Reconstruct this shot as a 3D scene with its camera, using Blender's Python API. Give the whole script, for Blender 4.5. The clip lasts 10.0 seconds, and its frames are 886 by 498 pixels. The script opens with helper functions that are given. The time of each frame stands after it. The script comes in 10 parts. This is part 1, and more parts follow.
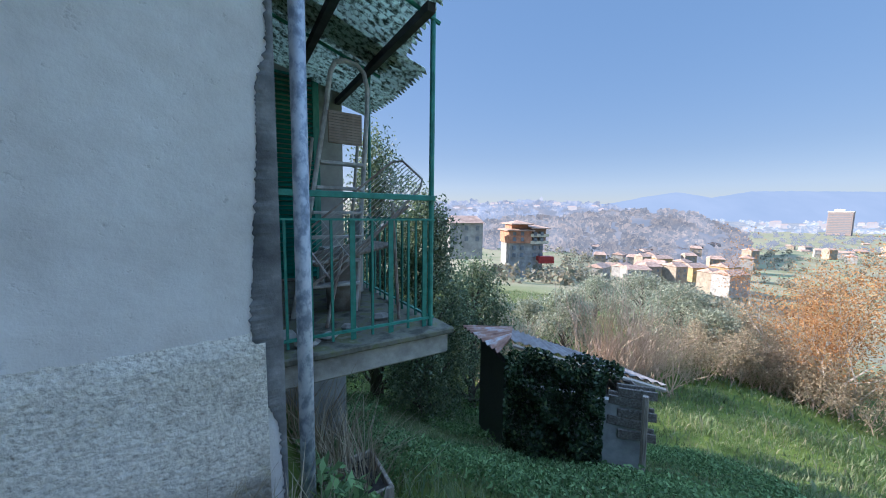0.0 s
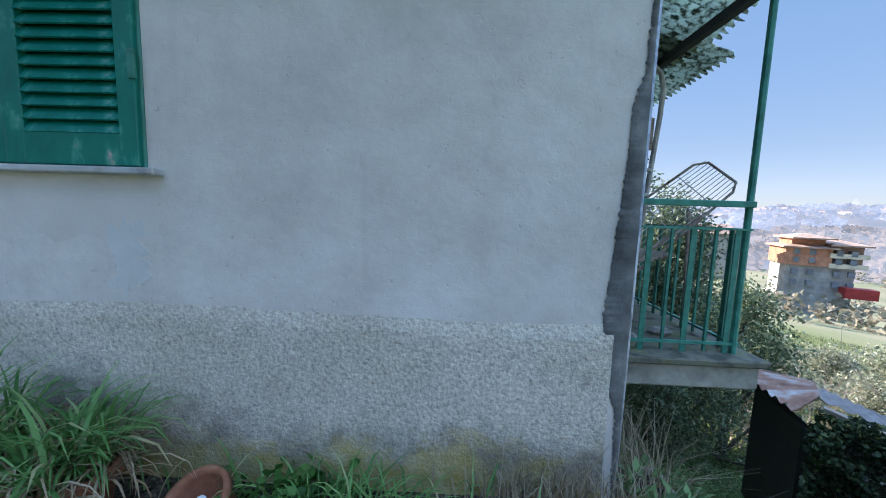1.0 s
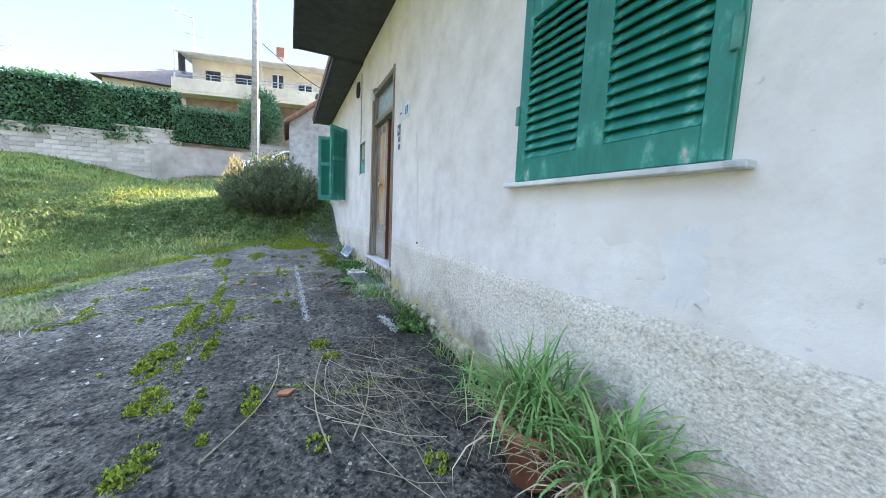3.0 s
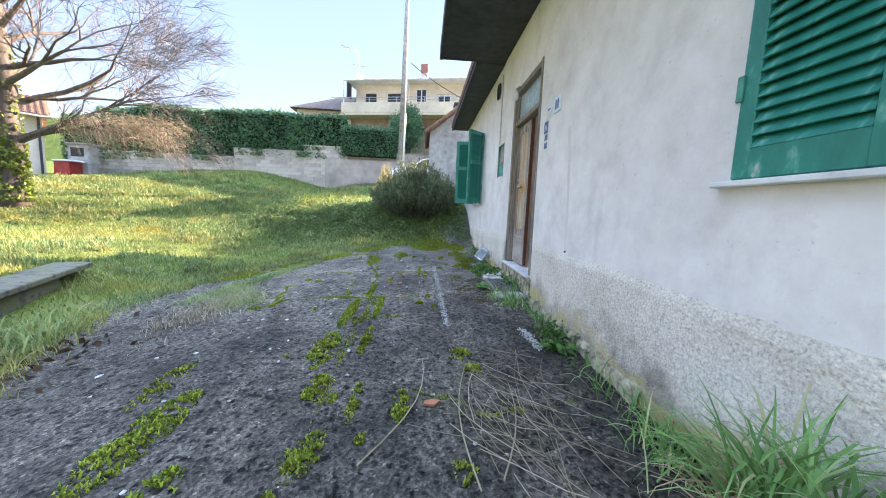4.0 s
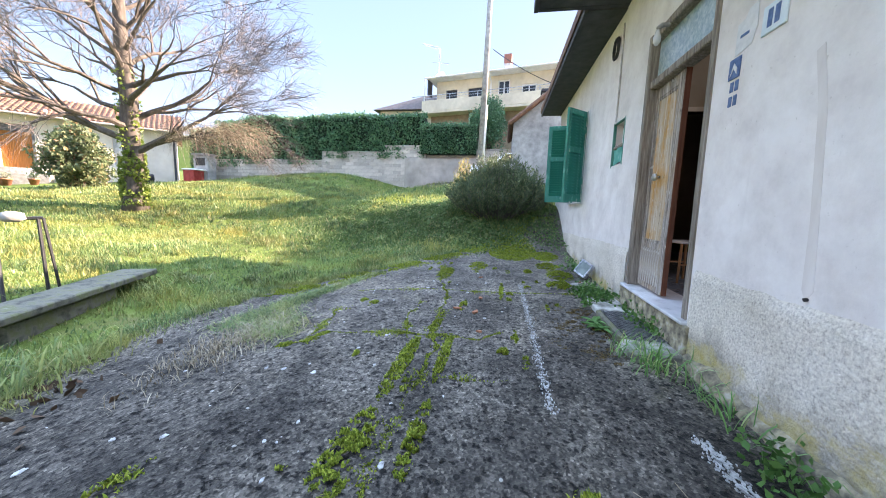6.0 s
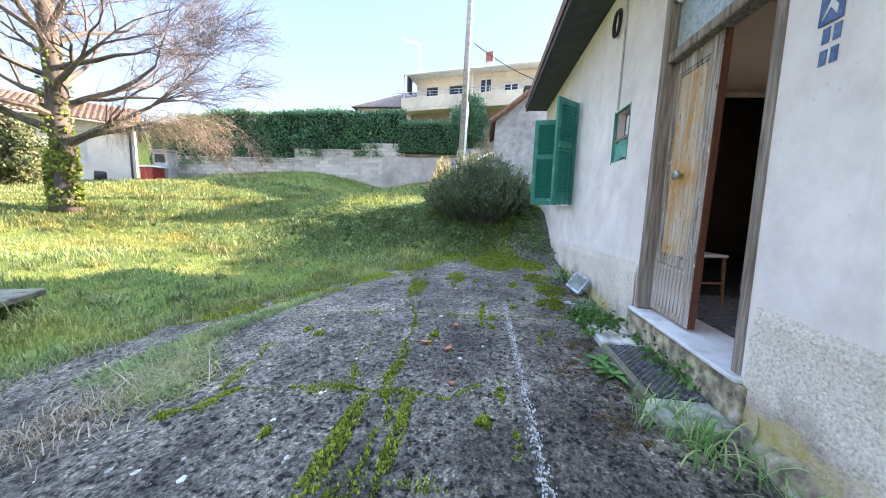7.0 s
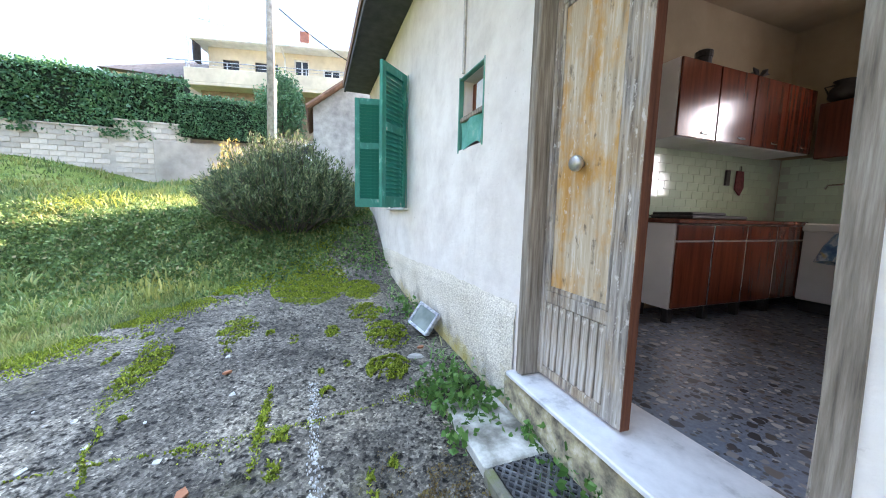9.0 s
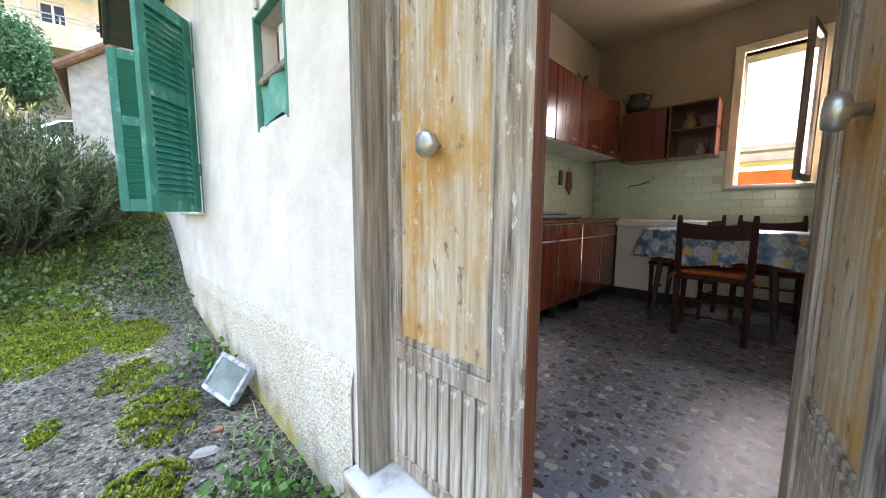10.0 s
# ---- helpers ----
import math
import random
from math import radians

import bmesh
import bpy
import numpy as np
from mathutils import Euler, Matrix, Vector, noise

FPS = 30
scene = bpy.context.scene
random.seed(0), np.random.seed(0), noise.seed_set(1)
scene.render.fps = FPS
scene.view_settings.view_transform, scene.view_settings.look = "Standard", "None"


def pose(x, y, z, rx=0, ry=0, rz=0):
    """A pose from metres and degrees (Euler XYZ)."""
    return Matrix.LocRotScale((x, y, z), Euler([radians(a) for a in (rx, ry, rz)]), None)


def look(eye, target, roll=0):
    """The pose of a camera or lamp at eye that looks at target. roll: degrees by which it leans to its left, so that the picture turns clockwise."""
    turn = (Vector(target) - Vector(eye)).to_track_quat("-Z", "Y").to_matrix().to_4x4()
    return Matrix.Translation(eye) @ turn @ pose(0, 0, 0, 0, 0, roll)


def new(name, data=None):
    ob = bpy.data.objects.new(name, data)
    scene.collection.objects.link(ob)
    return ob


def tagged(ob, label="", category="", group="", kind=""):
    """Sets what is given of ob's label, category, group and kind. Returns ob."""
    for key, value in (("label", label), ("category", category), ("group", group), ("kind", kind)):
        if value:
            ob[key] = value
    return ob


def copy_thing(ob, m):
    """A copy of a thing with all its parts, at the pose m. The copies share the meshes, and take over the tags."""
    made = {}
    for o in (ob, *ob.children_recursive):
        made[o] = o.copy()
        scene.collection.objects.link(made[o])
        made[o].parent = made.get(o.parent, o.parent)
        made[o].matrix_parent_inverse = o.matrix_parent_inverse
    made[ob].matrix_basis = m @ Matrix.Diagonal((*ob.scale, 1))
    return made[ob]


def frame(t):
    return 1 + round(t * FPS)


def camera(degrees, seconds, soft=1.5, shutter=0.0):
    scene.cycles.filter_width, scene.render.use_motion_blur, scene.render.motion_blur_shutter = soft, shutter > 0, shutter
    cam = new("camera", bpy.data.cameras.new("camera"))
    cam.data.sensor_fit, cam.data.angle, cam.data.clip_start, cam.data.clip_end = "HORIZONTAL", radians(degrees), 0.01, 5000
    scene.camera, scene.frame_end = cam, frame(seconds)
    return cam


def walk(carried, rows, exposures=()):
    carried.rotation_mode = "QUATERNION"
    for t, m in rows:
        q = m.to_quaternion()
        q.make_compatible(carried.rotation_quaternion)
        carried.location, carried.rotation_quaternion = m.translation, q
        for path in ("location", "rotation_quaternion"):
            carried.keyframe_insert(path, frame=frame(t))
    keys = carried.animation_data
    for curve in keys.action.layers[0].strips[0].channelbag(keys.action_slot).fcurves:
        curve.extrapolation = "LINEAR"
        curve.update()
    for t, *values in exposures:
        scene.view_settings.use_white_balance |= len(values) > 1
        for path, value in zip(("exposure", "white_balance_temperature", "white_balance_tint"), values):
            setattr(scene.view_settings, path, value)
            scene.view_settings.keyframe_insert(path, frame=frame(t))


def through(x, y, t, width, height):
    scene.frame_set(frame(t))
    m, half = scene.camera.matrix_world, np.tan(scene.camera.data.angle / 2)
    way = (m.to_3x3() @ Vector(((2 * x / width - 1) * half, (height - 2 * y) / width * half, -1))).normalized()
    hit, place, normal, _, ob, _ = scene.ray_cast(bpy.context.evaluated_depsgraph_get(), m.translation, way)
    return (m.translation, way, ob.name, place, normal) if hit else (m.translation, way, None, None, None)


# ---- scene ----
cam = camera(105.1, 10.0, soft=1.0)
PATH = [
    (0, (-0.015, 0.035, 1.125), (1.041, 1.72, 0.92), 0.8),
    (0.5, (-0.251, 0.045, 1.118), (0.333, 1.948, 0.92), 1.5),
    (1, (-0.521, 0.022, 1.122), (-0.594, 2.01, 0.913), 1.9),
    (1.5, (-0.706, -0.032, 1.084), (-1.397, 1.834, 0.886), 1.9),
    (2, (-0.839, -0.014, 1.068), (-2.051, 1.565, 0.874), 2.4),
    (2.5, (-0.945, 0.063, 1.071), (-2.549, 1.24, 0.867), 2.3),
    (3, (-1.09, 0.084, 1.066), (-2.897, 0.915, 0.856), 2.6),
    (3.2, (-1.154, 0.079, 1.085), (-3.015, 0.775, 0.858), 2.4),
    (4.3, (-1.425, -0.025, 1.086), (-3.409, -0.127, 0.854), 2.6),
    (4.5, (-1.514, -0.02, 1.096), (-3.486, -0.259, 0.857), 2.5),
    (5, (-1.789, -0.041, 1.094), (-3.74, -0.403, 0.844), 2.1),
    (5.5, (-2.137, -0.091, 1.106), (-4.093, -0.426, 0.854), 2.1),
    (5.7, (-2.29, -0.085, 1.112), (-4.244, -0.425, 0.857), 1.9),
    (6.8, (-3.211, -0.067, 1.143), (-5.172, -0.364, 0.886), 2.3),
    (7, (-3.352, -0.065, 1.153), (-5.322, -0.304, 0.905), 2.1),
    (7.5, (-3.74, -0.019, 1.161), (-5.725, -0.08, 0.918), 1.9),
    (8, (-4.101, 0.054, 1.174), (-6.087, 0.121, 0.94), 1.8),
    (8.5, (-4.509, 0.116, 1.196), (-6.46, 0.486, 0.96), 1.7),
    (9, (-4.854, 0.238, 1.221), (-6.717, 0.93, 1.001), 1.5),
    (9.5, (-5.127, 0.426, 1.241), (-6.854, 1.411, 1.023), 1.1),
    (10, (-5.372, 0.681, 1.263), (-6.798, 2.067, 1.047), 0.3),
]
walk(cam, [(t, look(eye, target, roll)) for t, eye, target, roll in PATH],
     exposures=[(0.0, 2.40, 5350, 21), (0.6, 2.42, 5350, 21), (1.2, 2.9, 5800, 22), (1.6, 3.28, 6100, 23), (2.0, 3.67, 6400, 24), (2.6, 3.95, 6480, 26), (4.4, 3.77, 6600, 31), (7.0, 3.85, 6500, 31), (8.5, 4.05, 6550, 28), (10.0, 4.62, 7400, 28)])

# ---- world and sun ----
SUN_AZ, SUN_EL = radians(-36.0), radians(26.0)      # azimuth from +y towards +x
TO_SUN = Vector((math.sin(SUN_AZ) * math.cos(SUN_EL), math.cos(SUN_AZ) * math.cos(SUN_EL), math.sin(SUN_EL)))
world = bpy.data.worlds.new("world")
scene.world = world
world.use_nodes = True
wn = world.node_tree.nodes
sky = wn.new("ShaderNodeTexSky")
sky.sky_type = "NISHITA"
sky.sun_disc = False
sky.sun_elevation, sky.sun_rotation = SUN_EL, SUN_AZ
sky.altitude, sky.air_density, sky.dust_density, sky.ozone_density = 200, 1.0, 0.4, 1.6
wn["Background"].inputs["Strength"].default_value = 0.15
even = wn.new("ShaderNodeGamma")                     # gamma flattens the sky, so its far side lights the shaded wall more
even.inputs["Gamma"].default_value = 0.17
world.node_tree.links.new(sky.outputs[0], even.inputs["Color"])
deep = wn.new("ShaderNodeHueSaturation")
deep.inputs["Saturation"].default_value = 3.55
world.node_tree.links.new(even.outputs[0], deep.inputs["Color"])
# unseen sky overhead raised above the visible band to fill the shaded wall
way = wn.new("ShaderNodeTexCoord")
part_z = wn.new("ShaderNodeSeparateXYZ")
world.node_tree.links.new(way.outputs["Generated"], part_z.inputs[0])
rise = wn.new("ShaderNodeValToRGB")
rise.color_ramp.elements.new(0.12)
rise.color_ramp.elements.new(0.38)
for stop, (place, value) in zip(rise.color_ramp.elements, ((0.0, 0.42), (0.16, 0.365), (0.62, 0.335), (1.0, 2.0))):
    stop.position, stop.color = place, (value, value, value, 1) if place < 1 else (3.1, 2.75, 2.35, 1)
world.node_tree.links.new(part_z.outputs[2], rise.inputs[0])
sky_fill = wn.new("ShaderNodeMix")
sky_fill.data_type, sky_fill.blend_type = "RGBA", "MULTIPLY"
sky_fill.clamp_result = False
sky_fill.inputs[0].default_value = 1.0
bright = wn.new("ShaderNodeVectorMath")
bright.operation = "SCALE"
bright.inputs["Scale"].default_value = 1.6
world.node_tree.links.new(deep.outputs[0], bright.inputs[0])
world.node_tree.links.new(bright.outputs[0], sky_fill.inputs[6])
world.node_tree.links.new(rise.outputs[0], sky_fill.inputs[7])
world.node_tree.links.new(sky_fill.outputs[2], wn["Background"].inputs["Color"])
sun = new("sun", bpy.data.lights.new("sun", "SUN"))
sun.data.energy, sun.data.angle, sun.data.color = 2.5, radians(0.6), (1.0, 0.86, 0.62)
sun.matrix_world = look((0, 0, 30), Vector((0, 0, 30)) - TO_SUN)

# daylight of the open sky through the kitchen window
pane_light = new("window_daylight", bpy.data.lights.new("window_daylight", "AREA"))
pane_light.data.shape, pane_light.data.size, pane_light.data.size_y = "RECTANGLE", 0.52, 1.10
pane_light.data.energy, pane_light.data.color = 3.0, (0.92, 0.96, 1.0)
pane_light.matrix_world = look((-5.50, 5.16, 2.12), (-5.50, 3.0, 1.7))

# ---- mesh helpers ----
rng = np.random.default_rng(7)


class Shape:
    """Gathers vertices and faces of one part."""

    def __init__(self):
        self.v, self.f = [], []

    def add(self, verts, faces, m=None):
        k = len(self.v)
        self.v += [tuple(m @ Vector(p)) for p in verts] if m is not None else [tuple(p) for p in verts]
        self.f += [tuple(i + k for i in q) for q in faces]
        return self

    def box(self, x0, x1, y0, y1, z0, z1, b=0.0, m=None):
        """A box, its edges chamfered by b."""
        if b <= 0:
            vs = [(x, y, z) for x in (x0, x1) for y in (y0, y1) for z in (z0, z1)]
            fs = [(0, 1, 3, 2), (4, 6, 7, 5), (0, 4, 5, 1), (2, 3, 7, 6), (0, 2, 6, 4), (1, 5, 7, 3)]
            return self.add(vs, fs, m)
        lo, hi = (x0, y0, z0), (x1, y1, z1)
        vs, at = [], {}
        for sx in (0, 1):
            for sy in (0, 1):
                for sz in (0, 1):
                    s = (sx, sy, sz)
                    for ax in range(3):
                        p = []
                        for k in range(3):
                            e = hi[k] if s[k] else lo[k]
                            if k != ax:
                                e += -b if s[k] else b
                            p.append(e)
                        at[s, ax] = len(vs)
                        vs.append(p)
        fs = []
        for ax in range(3):
            a, c = [k for k in range(3) if k != ax]
            for side in (0, 1):
                q = []
                for i, j in ((0, 0), (1, 0), (1, 1), (0, 1)):
                    s = [0, 0, 0]
                    s[ax], s[a], s[c] = side, i, j
                    q.append(at[tuple(s), ax])
                fs.append(tuple(q))
            for i in (0, 1):
                for j in (0, 1):
                    s = [0, 0, 0]
                    s[a], s[c] = i, j
                    t = list(s)
                    t[ax] = 1
                    s, t = tuple(s), tuple(t)
                    fs.append((at[s, a], at[t, a], at[t, c], at[s, c]))
        for s in [(i, j, k) for i in (0, 1) for j in (0, 1) for k in (0, 1)]:
            fs.append((at[s, 0], at[s, 1], at[s, 2]))
        return self.add(vs, fs, m)

    def tube(self, pts, radii, n=8, cap=True):
        """A round bar along pts; radii: one, or one for each point."""
        pts = [Vector(p) for p in pts]
        if not isinstance(radii, (list, tuple)):
            radii = [radii] * len(pts)
        k = len(self.v)
        ref = None
        for i, p in enumerate(pts):
            d = (pts[min(i + 1, len(pts) - 1)] - pts[max(i - 1, 0)]).normalized()
            if ref is None:
                ref = d.orthogonal().normalized()
            ref = (ref - d * ref.dot(d)).normalized()
            side = d.cross(ref)
            for j in range(n):
                a = 2 * math.pi * j / n
                self.v.append(tuple(p + radii[i] * (math.cos(a) * ref + math.sin(a) * side)))
        for i in range(len(pts) - 1):
            for j in range(n):
                self.f.append((k + i * n + j, k + i * n + (j + 1) % n, k + (i + 1) * n + (j + 1) % n, k + (i + 1) * n + j))
        if cap:
            self.f.append(tuple(k + j for j in reversed(range(n))))
            self.f.append(tuple(k + (len(pts) - 1) * n + j for j in range(n)))
        return self

    def lathe(self, profile, n=16, m=None):
        """A turned body; profile: (radius, height) from the bottom up."""
        vs = [(r * math.cos(2 * math.pi * j / n), r * math.sin(2 * math.pi * j / n), z) for r, z in profile for j in range(n)]
        fs = [(i * n + j, i * n + (j + 1) % n, (i + 1) * n + (j + 1) % n, (i + 1) * n + j) for i in range(len(profile) - 1) for j in range(n)]
        fs += [tuple(reversed(range(n))), tuple((len(profile) - 1) * n + j for j in range(n))]
        return self.add(vs, fs, m)

    def prism(self, outline, z0, z1, m=None):
        """An upright slab on an outline of (x, y)."""
        n = len(outline)
        vs = [(x, y, z0) for x, y in outline] + [(x, y, z1) for x, y in outline]
        fs = [(i, (i + 1) % n, n + (i + 1) % n, n + i) for i in range(n)] + [tuple(reversed(range(n))), tuple(range(n, 2 * n))]
        return self.add(vs, fs, m)

    def mesh(self, name, smooth=False):
        me = bpy.data.meshes.new(name)
        me.from_pydata(self.v, [], self.f)
        bm = bmesh.new()
        bm.from_mesh(me)
        bmesh.ops.recalc_face_normals(bm, faces=bm.faces)
        bm.to_mesh(me)
        bm.free()
        if smooth:
            me.shade_smooth()
        return me


def raw_mesh(name, v, f, smooth=False):
    """A mesh from arrays of vertices (n, 3) and faces (m, k)."""
    v, f = np.asarray(v, np.float32), np.asarray(f, np.int32)
    me = bpy.data.meshes.new(name)
    me.vertices.add(len(v))
    me.vertices.foreach_set("co", v.ravel())
    me.loops.add(f.size)
    me.loops.foreach_set("vertex_index", f.ravel())
    me.polygons.add(len(f))
    me.polygons.foreach_set("loop_start", np.arange(0, f.size, f.shape[1], dtype=np.int32))
    me.update(calc_edges=True)
    me.validate()
    if smooth:
        me.shade_smooth()
    return me


def part(name, shape, material, parent=None, label="", smooth=False):
    """One mesh object, under a thing where one is given."""
    me = shape.mesh(name, smooth) if isinstance(shape, Shape) else shape
    ob = new(name, me)
    if material is not None and not me.materials:
        me.materials.append(material)
    if parent is not None:
        ob.parent = parent
    return tagged(ob, label)


def thing(name, label, category, group="", kind="", m=None):
    """An empty that carries the parts of a thing."""
    ob = new(name)
    ob.empty_display_size = 0.1
    if m is not None:
        ob.matrix_basis = m
    return tagged(ob, label, category, group, kind)


def structure(name, shape, material, label, category="", smooth=False):
    return tagged(part(name, shape, material, None, label, smooth), "", category or name.split("_")[0], "", "structure")


# ---- materials ----
def bsdf_of(name):
    m = bpy.data.materials.new(name)
    m.use_nodes = True
    return m, m.node_tree, m.node_tree.nodes["Principled BSDF"]


def node(nt, kind, **values):
    n = nt.nodes.new(kind)
    for key, v in values.items():
        n.inputs[key].default_value = v
    return n


def ramp(nt, source, stops):
    r = nt.nodes.new("ShaderNodeValToRGB")
    while len(r.color_ramp.elements) < len(stops):
        r.color_ramp.elements.new(0.5)
    for e, (pos, col) in zip(r.color_ramp.elements, stops):
        e.position = pos
        e.color = (*col, 1) if isinstance(col, tuple) else (col, col, col, 1)
    nt.links.new(source, r.inputs[0])
    return r.outputs[0]


def mixed(nt, fac, a, b, mode="MIX"):
    n = nt.nodes.new("ShaderNodeMix")
    n.data_type, n.blend_type = "RGBA", mode
    for sock, v in ((n.inputs[0], fac), (n.inputs[6], a), (n.inputs[7], b)):
        if isinstance(v, (int, float)):
            sock.default_value = v
        elif isinstance(v, tuple):
            sock.default_value = (*v, 1)
        else:
            nt.links.new(v, sock)
    return n.outputs[2]


def coords(nt, stretch=(1, 1, 1)):
    tc = nt.nodes.new("ShaderNodeTexCoord")
    mp = nt.nodes.new("ShaderNodeMapping")
    mp.inputs["Scale"].default_value = stretch
    nt.links.new(tc.outputs["Object"], mp.inputs[0])
    return mp.outputs[0]


def noise_out(nt, vec, scale, detail=6.0, rough=0.6, kind="ShaderNodeTexNoise"):
    n = node(nt, kind, Scale=scale)
    if kind == "ShaderNodeTexNoise":
        n.inputs["Detail"].default_value, n.inputs["Roughness"].default_value = detail, rough
    nt.links.new(vec, n.inputs["Vector"])
    return n.outputs[0]


def bumped(nt, b, height, strength=0.3, distance=0.01, before=None):
    n = node(nt, "ShaderNodeBump", Strength=strength, Distance=distance)
    nt.links.new(height, n.inputs["Height"])
    if before is not None:
        nt.links.new(before, n.inputs["Normal"])
    nt.links.new(n.outputs[0], b.inputs["Normal"])
    return n.outputs[0]


def surface(name, stops, scale=8.0, rough=0.8, bump=0.2, bump_scale=60.0, metal=0.0, stretch=(1, 1, 1), big=0.6, spread=0.18, spec=0.5, island=0.0, per_object=0.0):
    """Colour from fine noise through stops, shaded by broad noise; bump from fine grain."""
    m, nt, b = bsdf_of(name)
    vec = coords(nt, stretch)
    col = ramp(nt, noise_out(nt, vec, scale), stops)
    broad = ramp(nt, noise_out(nt, vec, big, 3.0), [(0.3, 1 - spread), (0.7, 1 + spread)])
    col = mixed(nt, 1.0, col, broad, "MULTIPLY")
    if island:
        g = nt.nodes.new("ShaderNodeNewGeometry")
        col = mixed(nt, 1.0, col, ramp(nt, g.outputs["Random Per Island"], [(0.0, 1 - island), (1.0, 1 + island)]), "MULTIPLY")
    if per_object:
        o = nt.nodes.new("ShaderNodeObjectInfo")
        col = mixed(nt, 1.0, col, ramp(nt, o.outputs["Random"], [(0.0, 1 - per_object), (1.0, 1 + per_object)]), "MULTIPLY")
    nt.links.new(col, b.inputs["Base Color"])
    b.inputs["Roughness"].default_value, b.inputs["Metallic"].default_value = rough, metal
    b.inputs["Specular IOR Level"].default_value = spec
    if bump:
        bumped(nt, b, noise_out(nt, vec, bump_scale, 4.0), bump, 0.005)
    return m


def leafy(name, stops, rough=0.5, through=0.25, straw=None):
    """Leaves and blades: a colour for each, some light passing through."""
    m, nt, b = bsdf_of(name)
    g = nt.nodes.new("ShaderNodeNewGeometry")
    col = ramp(nt, g.outputs["Random Per Island"], stops)
    patch = ramp(nt, noise_out(nt, coords(nt), 0.7, 3.0), [(0.3, 0.8), (0.7, 1.2)])
    col = mixed(nt, 1.0, col, patch, "MULTIPLY")
    if straw is not None:
        where = ramp(nt, noise_out(nt, coords(nt), 0.9, 7.0, 0.7), [(0.46, 0.0), (0.66, 0.75)])
        col = mixed(nt, where, col, straw)
        thin = ramp(nt, noise_out(nt, coords(nt), 0.35, 5.0, 0.65), [(0.35, 0.62), (0.6, 1.1)])
        col = mixed(nt, 1.0, col, thin, "MULTIPLY")
    nt.links.new(col, b.inputs["Base Color"])
    b.inputs["Roughness"].default_value = rough
    b.inputs["Specular IOR Level"].default_value = 0.3
    t = nt.nodes.new("ShaderNodeBsdfTranslucent")
    nt.links.new(col, t.inputs["Color"])
    mix = node(nt, "ShaderNodeMixShader", Fac=through)
    nt.links.new(b.outputs[0], mix.inputs[1])
    nt.links.new(t.outputs[0], mix.inputs[2])
    nt.links.new(mix.outputs[0], nt.nodes["Material Output"].inputs["Surface"])
    return m


def plaster_material():
    m, nt, b = bsdf_of("plaster")
    vec = coords(nt)
    col = ramp(nt, noise_out(nt, vec, 3.2, 10.0, 0.68), [(0.30, (0.67, 0.62, 0.575)), (0.46, (0.78, 0.73, 0.685)), (0.58, (0.84, 0.795, 0.75)), (0.74, (0.88, 0.845, 0.81))])
    blot = ramp(nt, noise_out(nt, vec, 0.9, 6.0, 0.7), [(0.42, 0.0), (0.62, 1.0)])
    col = mixed(nt, blot, col, mixed(nt, 1.0, col, (0.91, 0.905, 0.90), "MULTIPLY"))
    runs = ramp(nt, noise_out(nt, coords(nt, (1.4, 1.4, 0.12)), 2.4, 4.0), [(0.62, 0.0), (0.78, 0.40)])
    col = mixed(nt, runs, col, (0.40, 0.37, 0.33))
    pock = ramp(nt, noise_out(nt, vec, 30.0, 3.0, 0.55), [(0.24, 1.0), (0.31, 0.0)])
    col = mixed(nt, pock, col, mixed(nt, 1.0, col, (0.80, 0.78, 0.76), "MULTIPLY"))
    nt.links.new(col, b.inputs["Base Color"])
    b.inputs["Roughness"].default_value = 0.93
    b.inputs["Specular IOR Level"].default_value = 0.2
    n1 = bumped(nt, b, noise_out(nt, vec, 6.5, 7.0, 0.62), 0.40, 0.022)
    n2 = bumped(nt, b, ramp(nt, noise_out(nt, vec, 30.0, 3.0, 0.55), [(0.25, 0.0), (0.36, 1.0)]), 0.35, 0.004, n1)
    bumped(nt, b, noise_out(nt, vec, 140.0, 4.0, 0.6), 0.25, 0.004, n2)
    return m


